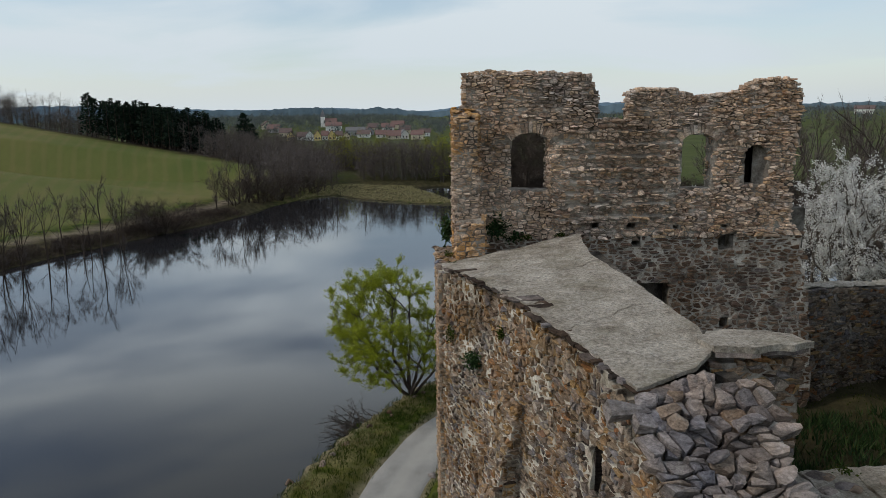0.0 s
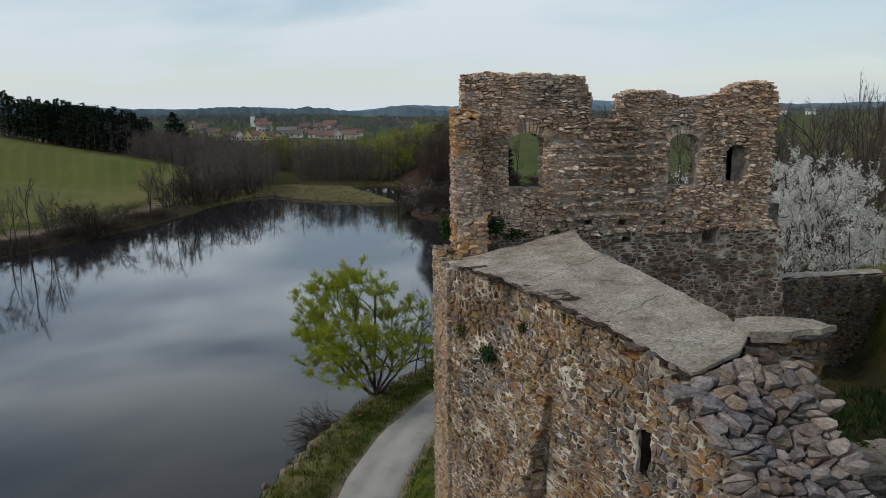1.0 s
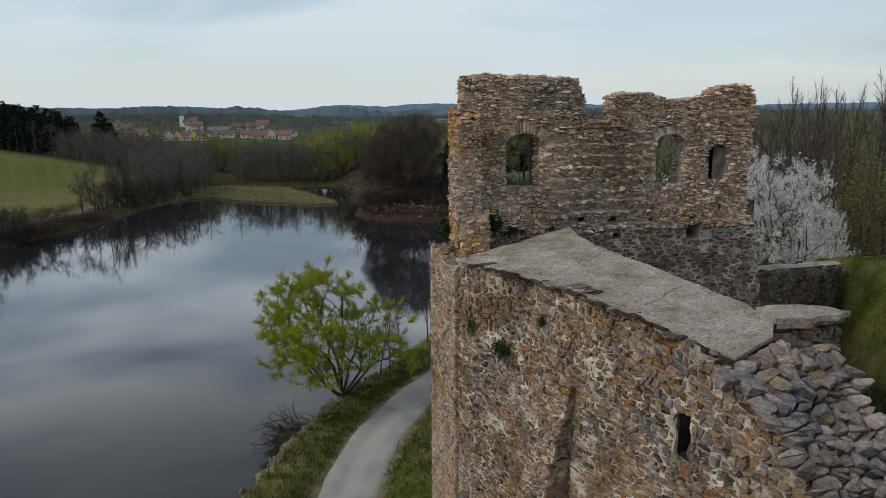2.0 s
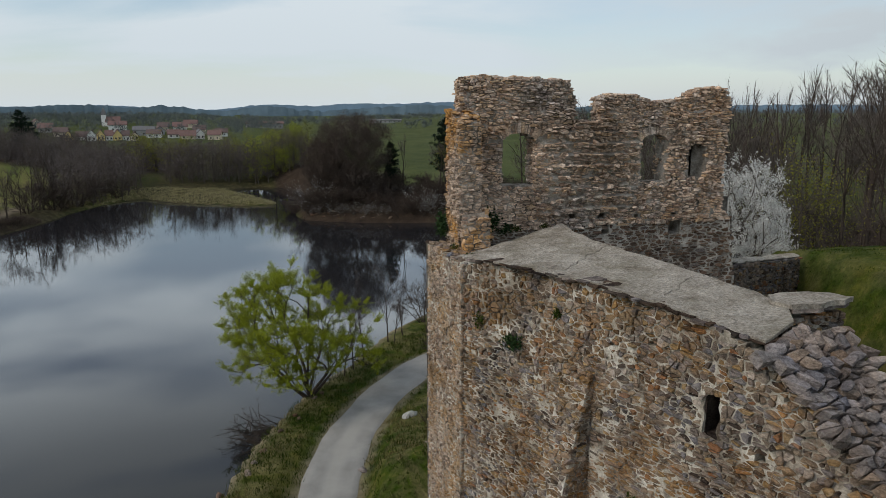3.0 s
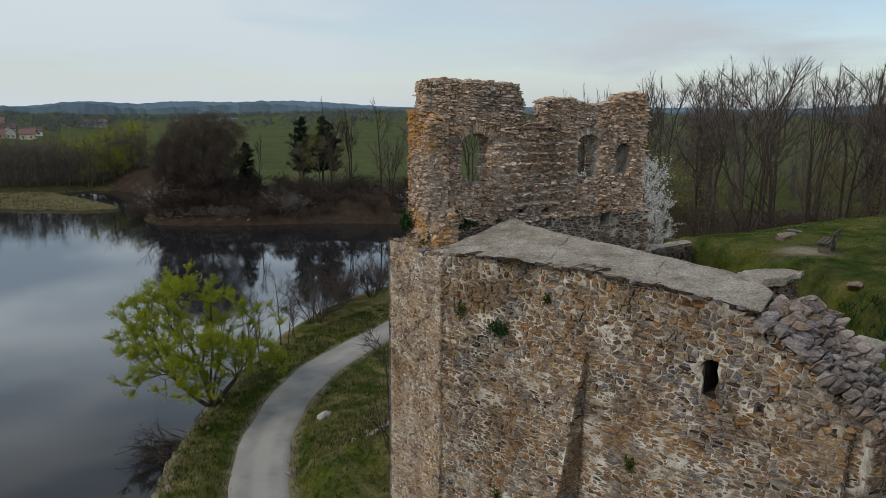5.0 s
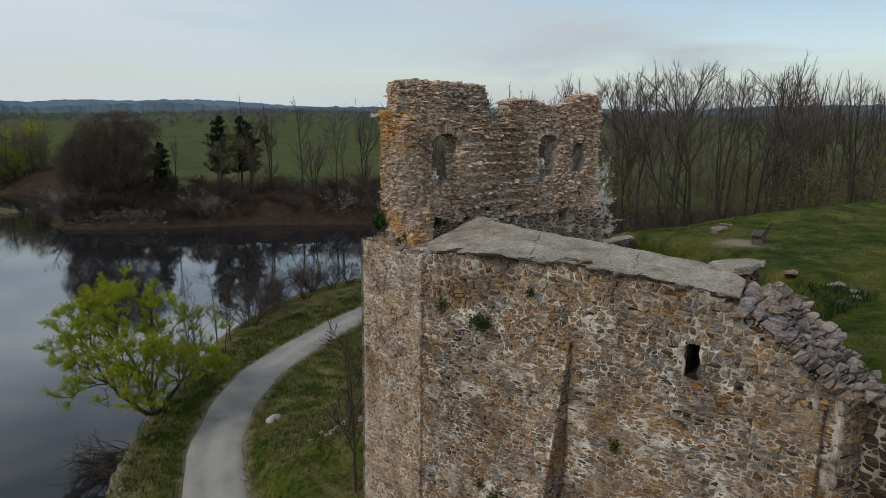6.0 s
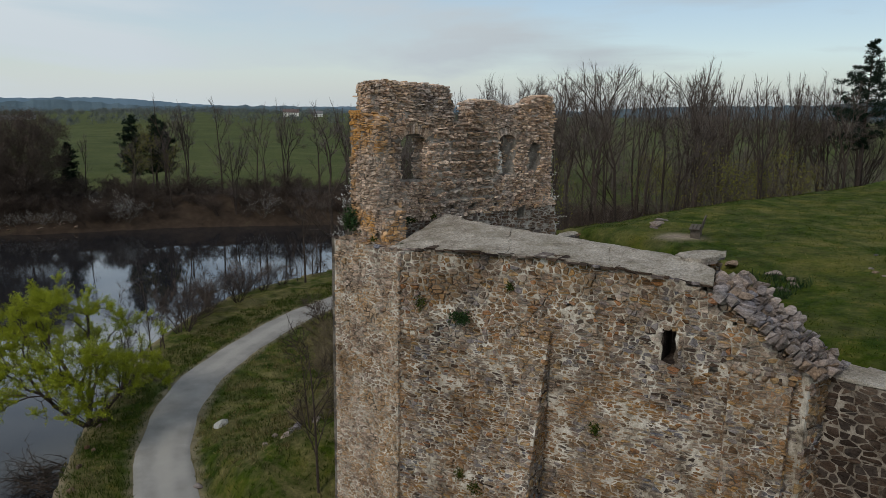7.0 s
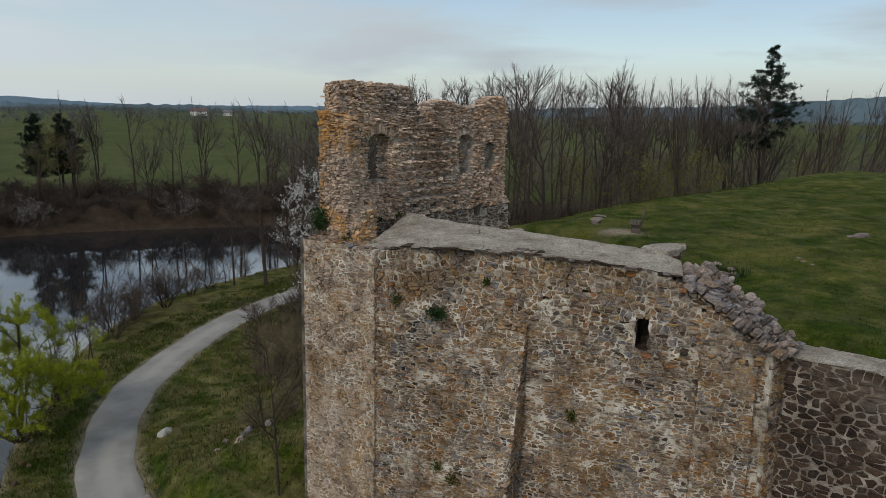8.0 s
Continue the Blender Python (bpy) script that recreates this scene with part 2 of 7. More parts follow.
twig_straw = leafy("straw_twigs", [(0.0, (0.10, 0.08, 0.05)), (0.6, (0.18, 0.145, 0.09)), (1.0, (0.26, 0.215, 0.13))], 0.95, 0.0)
# Distance haze is put into these bluish grey tones.
far_twigs = leafy("hazy_distant_twigs", [(0.0, (0.09, 0.10, 0.105)), (0.6, (0.135, 0.15, 0.145)), (1.0, (0.18, 0.20, 0.165))], 0.95, 0.0)
leaf_willow = leafy("willow_leaves", [(0.0, (0.19, 0.225, 0.014)), (0.5, (0.30, 0.335, 0.024)), (1.0, (0.42, 0.44, 0.05))], 0.6, 0.35)
leaf_bud = leafy("spring_buds", [(0.0, (0.12, 0.12, 0.022)), (0.5, (0.20, 0.19, 0.032)), (1.0, (0.29, 0.27, 0.05))], 0.7, 0.3)
grass_mat = leafy("grass_blades", [(0.0, (0.018, 0.032, 0.004)), (0.45, (0.038, 0.06, 0.008)), (0.8, (0.066, 0.082, 0.013)), (1.0, (0.19, 0.16, 0.065))], 0.85, 0.2)
straw_mat = leafy("dry_grass_blades", [(0.0, (0.07, 0.065, 0.022)), (0.5, (0.14, 0.12, 0.045)), (1.0, (0.27, 0.22, 0.10))], 0.9, 0.15)
turf_mat = leafy("turf_blades", [(0.0, (0.016, 0.03, 0.003)), (0.5, (0.034, 0.058, 0.005)), (0.85, (0.072, 0.082, 0.011)), (1.0, (0.14, 0.12, 0.035))], 0.85, 0.25)
leaf_pine = leafy("pine_needles", [(0.0, (0.008, 0.016, 0.011)), (0.6, (0.016, 0.028, 0.018)), (1.0, (0.03, 0.045, 0.026))], 0.7, 0.05)
leaf_ivy = leafy("ivy_leaves", [(0.0, (0.012, 0.028, 0.010)), (0.6, (0.025, 0.05, 0.016)), (1.0, (0.06, 0.09, 0.03))], 0.5, 0.1)
petal_white = leafy("blossom", [(0.0, (0.50, 0.47, 0.42)), (0.5, (0.66, 0.64, 0.60)), (1.0, (0.78, 0.77, 0.74))], 0.7, 0.25)
reed_mat = leafy("dry_reed", [(0.0, (0.17, 0.16, 0.07)), (0.5, (0.32, 0.285, 0.14)), (1.0, (0.46, 0.39, 0.23))], 0.9, 0.1)


def water_material():
    m, N, L, b = material("lake_water", 0.03)
    b.inputs["Base Color"].default_value = (0.017, 0.017, 0.019, 1)
    b.inputs["IOR"].default_value = 1.42
    b.inputs["Specular IOR Level"].default_value = 0.5
    p = position(N)
    stretch = N.new("ShaderNodeMapping")
    stretch.inputs["Rotation"].default_value = (0, 0, 0.5)
    stretch.inputs["Scale"].default_value = (0.5, 1.6, 1)
    L.new(p, stretch.inputs["Vector"])
    ripple = tex_noise(N, L, 2.2, 4, 0.6, stretch.outputs["Vector"])
    where = span(N, L, tex_noise(N, L, 0.03, 3, 0.5, p), 0.42, 0.66, 0.12, 1.0)
    n = N.new("ShaderNodeMath")
    n.operation = "MULTIPLY"
    L.new(ripple, n.inputs[0])
    L.new(where, n.inputs[1])
    bump(N, L, b, n.outputs[0], 0.25, 0.012)
    return m


water_mat = water_material()


def ground_material():
    """Turf, with worn and dry places, ploughed crop rows on the field and dark leaf litter on the wooded banks."""
    m, N, L, b = material("ground_cover", 0.95)
    p = position(N)

    def mask(name):
        a = N.new("ShaderNodeAttribute")
        a.attribute_name = name
        return a.outputs["Fac"]
    big, mid, fine = tex_noise(N, L, 0.09, 4, 0.6, p), tex_noise(N, L, 0.9, 5, 0.65, p), tex_noise(N, L, 7, 7, 0.8, p)
    grass = ramp(N, L, mid, [(0.3, (0.015, 0.028, 0.003)), (0.45, (0.03, 0.054, 0.005)), (0.57, (0.055, 0.077, 0.008)), (0.68, (0.12, 0.112, 0.024))])
    grass = mix(N, L, span(N, L, tex_noise(N, L, 0.22, 6, 0.65, p, 0.4), 0.5, 0.66, 0.0, 0.6), grass, (0.15, 0.135, 0.028))
    dry = ramp(N, L, mid, [(0.3, (0.085, 0.076, 0.03)), (0.7, (0.23, 0.195, 0.09))])
    m1 = N.new("ShaderNodeMath")
    m1.operation = "MULTIPLY"
    L.new(mask("dry"), m1.inputs[0])
    L.new(span(N, L, tex_noise(N, L, 0.55, 6, 0.7, p, 0.5), 0.4, 0.6), m1.inputs[1])
    c = mix(N, L, m1.outputs[0], grass, dry)
    rows = N.new("ShaderNodeTexWave")
    rows.inputs["Scale"].default_value = 0.09
    rows.inputs["Distortion"].default_value = 2.5
    rows.inputs["Detail"].default_value = 2.0
    rows.inputs["Detail Scale"].default_value = 0.3
    turn = N.new("ShaderNodeMapping")
    turn.inputs["Rotation"].default_value = (0, 0, -0.32)
    L.new(p, turn.inputs["Vector"])
    L.new(turn.outputs["Vector"], rows.inputs["Vector"])
    crop = ramp(N, L, tex_noise(N, L, 0.035, 5, 0.6, p), [(0.35, (0.165, 0.15, 0.056)), (0.55, (0.115, 0.128, 0.04)), (0.75, (0.078, 0.11, 0.03))])
    crop = mix(N, L, span(N, L, rows.outputs["Fac"], 0.55, 0.95, 0.0, 0.2), crop, (0.21, 0.155, 0.08))
    c = mix(N, L, mask("field"), c, crop)
    litter = ramp(N, L, mid, [(0.3, (0.028, 0.02, 0.015)), (0.6, (0.058, 0.041, 0.029)), (0.8, (0.072, 0.06, 0.034))])
    c = mix(N, L, mask("litter"), c, litter)
    earth = ramp(N, L, mid, [(0.3, (0.23, 0.18, 0.13)), (0.7, (0.42, 0.34, 0.26))])
    c = mix(N, L, mask("earth"), c, earth)
    c = mix(N, L, mask("meadow"), c, ramp(N, L, big, [(0.3, (0.052, 0.064, 0.022)), (0.5, (0.07, 0.084, 0.027)), (0.7, (0.096, 0.103, 0.04))]))
    c = mix(N, L, 0.7, c, ramp(N, L, fine, [(0.3, (0.4, 0.41, 0.4)), (0.7, (1.55, 1.52, 1.5))]), "MULTIPLY")
    L.new(c, b.inputs["Base Color"])
    bump(N, L, b, fine, 0.8, 0.1)
    return m


ground_mat = ground_material()


def road_material():
    m, N, L, b = material("grey_tarmac", 0.9)
    p = position(N)
    c = ramp(N, L, tex_noise(N, L, 0.6, 5, 0.6, p), [(0.3, (0.245, 0.233, 0.213)), (0.55, (0.32, 0.302, 0.275)), (0.75, (0.375, 0.355, 0.32))])
    a = N.new("ShaderNodeAttribute")
    a.attribute_name = "worn"
    c = mix(N, L, a.outputs["Fac"], c, (0.40, 0.375, 0.335))
    c = mix(N, L, 0.6, c, ramp(N, L, tex_noise(N, L, 40, 4, 0.7, p), [(0.3, (0.65, 0.65, 0.65)), (0.7, (1.25, 1.25, 1.25))]), "MULTIPLY")
    L.new(c, b.inputs["Base Color"])
    bump(N, L, b, tex_noise(N, L, 60, 3, 0.6, p), 0.4, 0.01)
    return m


road_mat = road_material()

# ---- helpers of this place ----
def mesh_of(name, verts, faces, mat, smooth=False):
    me = bpy.data.meshes.new(name)
    me.from_pydata([tuple(v) for v in verts], [], faces)
    me.materials.append(mat)
    if smooth:
        me.polygons.foreach_set("use_smooth", [True] * len(me.polygons))
    me.update()
    return me


def thing(name, label, category, at=(0, 0, 0), group="", kind=""):
    ob = new(name)
    ob.location = at
    ob.empty_display_size = 0.3
    return tagged(ob, label, category, group, kind)


def part(name, me, parent, label="", at=(0, 0, 0), kind=""):
    ob = new(name, me)
    ob.parent = parent
    ob.location = at
    return tagged(ob, label, kind=kind)


def smooth(a, b, x):
    t = np.clip((np.asarray(x, float) - a) / (b - a), 0, 1)
    return t * t * (3 - 2 * t)


def poly_distance(poly, X, Y):
    """Signed distance to a closed polygon, negative inside."""
    best, inside = np.full(X.shape, 1e18), np.zeros(X.shape, bool)
    for (ax, ay), (bx, by) in zip(poly, poly[1:] + poly[:1]):
        dx, dy = bx - ax, by - ay
        t = np.clip(((X - ax) * dx + (Y - ay) * dy) / (dx * dx + dy * dy), 0, 1)
        best = np.minimum(best, (X - ax - t * dx) ** 2 + (Y - ay - t * dy) ** 2)
        if ay != by:
            inside ^= ((ay > Y) != (by > Y)) & (X < (bx - ax) * (Y - ay) / (by - ay) + ax)
    return np.where(inside, -1, 1) * np.sqrt(best)


def line_distance(line, X, Y):
    best = np.full(X.shape, 1e18)
    for (ax, ay), (bx, by) in zip(line, line[1:]):
        dx, dy = bx - ax, by - ay
        t = np.clip(((X - ax) * dx + (Y - ay) * dy) / (dx * dx + dy * dy), 0, 1)
        best = np.minimum(best, (X - ax - t * dx) ** 2 + (Y - ay - t * dy) ** 2)
    return np.sqrt(best)


def waves(X, Y, size, seed):
    """Soft unevenness from a few crossed sines, about -1 to 1."""
    r = np.random.RandomState(seed)
    out = np.zeros(X.shape)
    for k in range(7):
        a, f, s = r.rand() * 6.28, (0.6 + 1.6 * r.rand()) / size, r.rand() * 6.28
        out += np.sin((X * math.cos(a) + Y * math.sin(a)) * f * 6.28 + s + 1.3 * np.sin((X * math.sin(a) - Y * math.cos(a)) * f * 3.1 + s))
    return out / 4.0


# ---- the lie of the land ----
LAKE = [(-24, -60), (-17, -25), (-13.5, 0), (-10.5, 15), (-8.2, 25), (-6.4, 31.5), (-4.4, 36.7), (-1.8, 41.4), (0.9, 44.8), (4.6, 50.6), (8.4, 54.8),
        (16, 60.6), (24.5, 63.4), (40, 66), (55, 71), (64, 79), (65, 87), (59, 93), (48.6, 99), (40, 104.2), (31, 109),
        (23.5, 111.6), (17, 113.8), (11.5, 116), (7.4, 118.6), (5.3, 121.5), (4.7, 128), (8, 140), (9, 158), (7, 171), (0, 176), (-7, 171), (-3, 160), (0.6, 149),
        (2.6, 141), (-3, 141.5), (-10, 145), (-18, 150.5), (-24, 157.5), (-29, 152), (-33, 142), (-37, 123), (-45, 103.6),
        (-50.2, 91.5), (-52.6, 83), (-58, 62), (-70, 25), (-78, -20), (-60, -60)]
PLATEAU = [(9.5, 21.0), (16, 24), (21, 23.5), (29, 24), (36, 23), (48, 21.5), (56, 19.5), (70, 14), (85, 0), (80, -40), (50, -60), (10, -60),
           (5.0, -30), (4.4, 0), (4.3, 8), (4.3, 20.2)]
PIT = [(3.0, 10.3), (8.5, 10.4), (12.0, 11.6), (13.8, 15.5), (16.2, 23.6), (9.7, 21.6), (3.0, 21.0)]
ROAD = [(-12, -30), (-9.6, -8), (-7.2, 8), (-4.9, 19), (-2.55, 28.4), (-0.85, 33.7), (1.75, 38.5), (4.3, 41.8), (6.9, 44.2), (11.5, 47.5), (17.1, 50.8),
        (25, 53.6), (38, 56), (70, 57)]
TRACK = [(-72, 60), (-62, 82), (-57, 92), (-51, 105), (-45, 117), (-41.5, 130), (-41, 141)]


def fine_line(points, step):
    """A smooth line (Catmull-Rom) through the points, in even small steps."""
    out = []
    for k in range(len(points) - 1):
        p0, p1, p2, p3 = (Vector(points[max(0, min(len(points) - 1, k + j))]) for j in (-1, 0, 1, 2))
        n = max(2, int((p2 - p1).length / step))
        for i in range(n):
            t = i / n
            out.append(tuple(0.5 * (2 * p1 + (p2 - p0) * t + (2 * p0 - 5 * p1 + 4 * p2 - p3) * t * t + (3 * p1 - p0 - 3 * p2 + p3) * t ** 3)))
    return out + [tuple(points[-1])]


ROAD_LINE = fine_line(ROAD, 1.2)
SHORE = fine_line(LAKE + LAKE[:1], 3.0)[:-1]


def hillside(X, Y):
    """Across and along the field on the far bank: distance up from the bank, distance along it."""
    rx, ry = X + 55, Y - 85
    return -0.947 * rx + 0.32 * ry, 0.32 * rx + 0.947 * ry


def height(X, Y):
    X, Y = np.asarray(X, float), np.asarray(Y, float)
    lake = poly_distance(SHORE, X, Y)
    R = np.hypot(X, Y)
    az = np.degrees(np.arctan2(X, Y))
    out = np.maximum(lake, 0)
    h = 1.25 * (1 - np.exp(-out / 1.6)) + 0.5 * smooth(8, 40, out)
    # wooded far bank, a little higher, then the valley rising away
    h += 3.1 * smooth(86, 96, Y) * smooth(0, 7, out) * smooth(0, 8, X)
    h += 8.0 * smooth(125, 620, R) * smooth(2, 24, az) + 3.0 * smooth(250, 520, R) * smooth(4, -6, az)
    h += 2.5 * smooth(430, 900, R) * smooth(20, 0, az) + 4.5 * smooth(405, 500, R) * smooth(-24, -15, az) * smooth(3, -4, az)
    # field on the left
    u, a = hillside(X, Y)
    slope = 0.137 * np.clip(u, 0, 160)
    h += slope * smooth(135, 92, a) * smooth(-160, -60, a) + 0.35 * slope * smooth(92, 135, a) * smooth(260, 150, a)
    # spit of reeds
    h = np.where((X < 6) & (Y > 138) & (Y < 176) & (lake > 0), np.minimum(h, 0.25 + 0.05 * out), h)
    # castle hill
    d = poly_distance(PLATEAU, X, Y)
    do = np.maximum(d, 0)
    hill = 1.45 + 10.9 * np.exp(-(do / 5.6) ** 1.25)
    west = np.maximum(smooth(21.5, 17.0, Y) * smooth(4.9, 4.1, X), smooth(6.8, 3.0, X) * smooth(28, 23.5, Y))
    hill = hill + (np.minimum(hill, 1.5 + 2.4 * np.exp(-do / 5.0)) - hill) * west
    top = 12.35 + 0.33 * smooth(11, 16, X) + 0.014 * np.clip(X - 12, 0, 80) + 0.5 * np.exp(-((X - 54) ** 2 + (Y - 16) ** 2) / 60) + 0.07 * waves(X, Y, 9, 5)
    hill = np.where(d < 0, hill + (top - 12.35) * smooth(0, -3, d), hill)
    pit = poly_distance(PIT, X, Y)
    hill -= (2.9 + 0.25 * waves(X, Y, 3, 8)) * smooth(0.5, -1.1, pit)
    h = np.where(d < 45, np.maximum(h, hill), h)
    # road bench
    road = line_distance(ROAD_LINE, X, Y)
    h = h + (1.5 - h) * smooth(2.7, 1.5, road)
    rough = smooth(1.7, 4, road) * smooth(0.5, 3, out)
    h += rough * (0.09 * waves(X, Y, 2.3, 3) + 0.16 * waves(X, Y, 7, 4)) * np.where(d < 0, 0.35, 1.0)
    h = np.where(lake < 0, -0.1 - np.minimum(2.0, -lake * 0.3), h)
    return h, dict(lake=lake, road=road, d=d, u=u, a=a, R=R, az=az, pit=pit)


def axis(lo, a, b, hi, step, growth=1.045):
    mid = list(np.arange(a, b, step))
    left, right, s = [], [], step
    x = a
    while x > lo:
        s *= growth
        x -= s
        left.append(x)
    s, x = step, mid[-1]
    while x < hi:
        s *= growth
        x += s
        right.append(x)
    return np.array(left[::-1] + mid + right)


def build_ground():
    gx, gy = axis(-2600, -20, 30, 2600, 0.5), axis(-300, -4, 60, 3200, 0.5, 1.033)
    X, Y = np.meshgrid(gx, gy)
    Z, f = height(X, Y)
    nx, ny = len(gx), len(gy)
    idx = np.arange(nx * ny).reshape(ny, nx)
    quads = np.stack([idx[:-1, :-1], idx[:-1, 1:], idx[1:, 1:], idx[1:, :-1]], -1).reshape(-1, 4)
    me = bpy.data.meshes.new("ground")
    me.from_pydata(np.stack([X, Y, Z], -1).reshape(-1, 3).tolist(), [], quads.tolist())
    me.materials.append(ground_mat)
    me.polygons.foreach_set("use_smooth", [True] * len(me.polygons))
    u, a, lake, d, road = f["u"], f["a"], f["lake"], f["d"], f["road"]
    wob = waves(X, Y, 5, 11)
    field = smooth(5.0, 7.5, u + wob) * smooth(98, 91, a) * smooth(-100, -60, a)
    far_bank = smooth(-7.0, -4.0, lake) * smooth(84, 90, Y) * smooth(3, 6, X) * smooth(22, 14, lake + 2 * wob)
    left_bank = smooth(-30, -36, X) * smooth(5.0, 3.2, u + wob) * smooth(-6, -4, lake) * (Y > 40)
    woods = smooth(136, 150, Y) * smooth(8, 2, X) * smooth(290, 240, f["R"]) * smooth(-32, -20, X)
    behind = smooth(92, 98, a) * smooth(2, 14, u) * (X < -20) * smooth(310, 270, f["R"])
    litter = np.clip(far_bank + 0.75 * left_bank + 0.7 * woods + behind, 0, 1)
    litter = np.maximum(litter, 0.75 * smooth(-0.3, -1.2, f["pit"]))
    grove = smooth(7, 14, d) * smooth(95, 60, d + 8 * wob) * smooth(22, 30, X) * smooth(0, 3, lake) * smooth(34, 40, f["az"])
    litter = np.maximum(litter, 0.9 * grove)
    earth = np.exp(-(((X - 16.5) / 1.3) ** 2 + ((Y - 17.5) / 0.9) ** 2) ** 2)
    earth = np.maximum(earth, 0.8 * np.exp(-(((X - 12.0) / 3.0) ** 2 + ((Y - 23.0) / 0.35) ** 2)))
    earth = np.maximum(earth, 0.45 * smooth(0.8, 0.4, np.abs(line_distance(TRACK, X, Y) - 0.4) + 0.2 * wob))
    earth = np.maximum(earth, 0.55 * smooth(1.75, 1.45, road + 0.15 * wob))
    earth = np.maximum(earth, 0.7 * smooth(0.7, 0.1, lake) * (lake > 0) * (Y < 70))
    dry = np.where(d > 0, 0.85 * smooth(1.6, 2.6, road) * smooth(60, 50, R_near(X, Y)), 0.35)
    dry = np.maximum(dry, smooth(136, 141, Y) * smooth(8, 3, X) * smooth(182, 168, Y) * (X > -40))
    dry = np.maximum(dry, 0.8 * left_bank)
    meadow = smooth(108, 130, f["R"]) * (1 - field) * ((X > -30) | (f["R"] > 270)) * smooth(2400, 700, f["R"])
    meadow = np.where((Y < 185) & (X < 8), 0, meadow) * (1 - litter)
    for key, value in (("field", field), ("litter", litter), ("earth", earth), ("dry", dry), ("meadow", meadow * 0.9)):
        at = me.attributes.new(key, "FLOAT", "POINT")
        at.data.foreach_set("value", np.clip(value, 0, 1).astype(np.float32).reshape(-1))
    tagged(new("ground", me), "grassy valley with a sown field, wooded banks and a castle hill", "ground", kind="structure")


def R_near(X, Y):
    return np.hypot(X, Y - 30)


build_ground()


def ground_z(x, y):
    return float(height(np.array([x]), np.array([y]))[0][0])


def build_water():
    step = 40
    xs, ys = np.arange(-120, 161, step), np.arange(-80, 201, step)
    verts = [(x, y, 0.0) for y in ys for x in xs]
    n = len(xs)
    faces = [(j * n + i, j * n + i + 1, (j + 1) * n + i + 1, (j + 1) * n + i) for j in range(len(ys) - 1) for i in range(n - 1)]
    tagged(new("water", mesh_of("water", verts, faces, water_mat)), "calm dark lake reflecting the cloudy sky", "water", kind="structure")


build_water()


def build_road():
    verts, faces, worn = [], [], []
    offs = [-1.32, -1.22, -0.9, -0.55, -0.2, 0.2, 0.55, 0.9, 1.22, 1.32]
    for k, p in enumerate(ROAD_LINE):
        q0, q1 = ROAD_LINE[max(0, k - 1)], ROAD_LINE[min(len(ROAD_LINE) - 1, k + 1)]
        t = (Vector(q1) - Vector(q0)).normalized()
        for j, o in enumerate(offs):
            edge = j in (0, len(offs) - 1)
            w = o + (0.06 * math.sin(k * 1.7) + 0.05 * math.sin(k * 0.63 + o) if abs(o) > 1.2 else 0)
            verts.append((p[0] - t.y * w, p[1] + t.x * w, 1.46 if edge else 1.545 + 0.03 * (1 - (o / 1.3) ** 2)))
            worn.append(0.55 if abs(o) < 0.3 and math.sin(k * 0.41) > -0.2 else (0.25 if edge else 0.0))
    n = len(offs)
    for k in range(len(ROAD_LINE) - 1):
        for j in range(n - 1):
            faces.append((k * n + j + 1, k * n + j, (k + 1) * n + j, (k + 1) * n + j + 1))
    me = mesh_of("road", verts, faces, road_mat, True)
    at = me.attributes.new("worn", "FLOAT", "POINT")
    at.data.foreach_set("value", worn)
    tagged(new("road", me), "narrow grey tarmac lane curving along the lake shore", "road", kind="structure")


build_road()


def build_backdrop():
    """Wooded hills a few kilometres off, in two folds, their haze painted as blue-grey colour."""
    haze = plain("hazy_distant_hills", (0.135, 0.195, 0.25), 1.0, 0.14, 0.012)
    haze_near = plain("hazy_wooded_hills", (0.10, 0.14, 0.165), 1.0, 0.3, 0.02)
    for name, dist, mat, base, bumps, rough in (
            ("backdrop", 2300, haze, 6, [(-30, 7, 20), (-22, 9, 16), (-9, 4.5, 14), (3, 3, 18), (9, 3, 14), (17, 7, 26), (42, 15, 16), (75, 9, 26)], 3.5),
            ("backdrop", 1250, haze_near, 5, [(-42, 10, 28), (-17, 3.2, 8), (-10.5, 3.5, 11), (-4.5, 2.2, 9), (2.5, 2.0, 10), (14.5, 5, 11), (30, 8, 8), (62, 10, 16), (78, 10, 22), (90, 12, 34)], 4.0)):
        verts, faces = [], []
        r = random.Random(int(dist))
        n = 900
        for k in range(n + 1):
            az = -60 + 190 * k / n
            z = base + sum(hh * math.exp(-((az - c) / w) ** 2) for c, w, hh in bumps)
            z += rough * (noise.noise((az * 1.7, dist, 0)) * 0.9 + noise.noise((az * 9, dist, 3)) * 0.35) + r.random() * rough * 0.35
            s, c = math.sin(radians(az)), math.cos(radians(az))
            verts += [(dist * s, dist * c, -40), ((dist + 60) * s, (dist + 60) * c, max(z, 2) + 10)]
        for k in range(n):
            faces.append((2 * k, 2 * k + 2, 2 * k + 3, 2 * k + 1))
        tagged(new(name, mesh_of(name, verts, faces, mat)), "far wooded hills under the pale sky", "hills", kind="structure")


build_backdrop()

# ---- masonry ----
def clip(poly, nx, ny, c):
    """The part of a convex polygon where nx*x + ny*y <= c."""
    out = []
    for k in range(len(poly)):
        (ax, ay), (bx, by) = poly[k - 1], poly[k]
        da, db = nx * ax + ny * ay - c, nx * bx + ny * by - c
        if (da <= 0) != (db <= 0):
            t = da / (da - db)
            out.append((ax + t * (bx - ax), ay + t * (by - ay)))
        if db <= 0:
            out.append((bx, by))
    return out


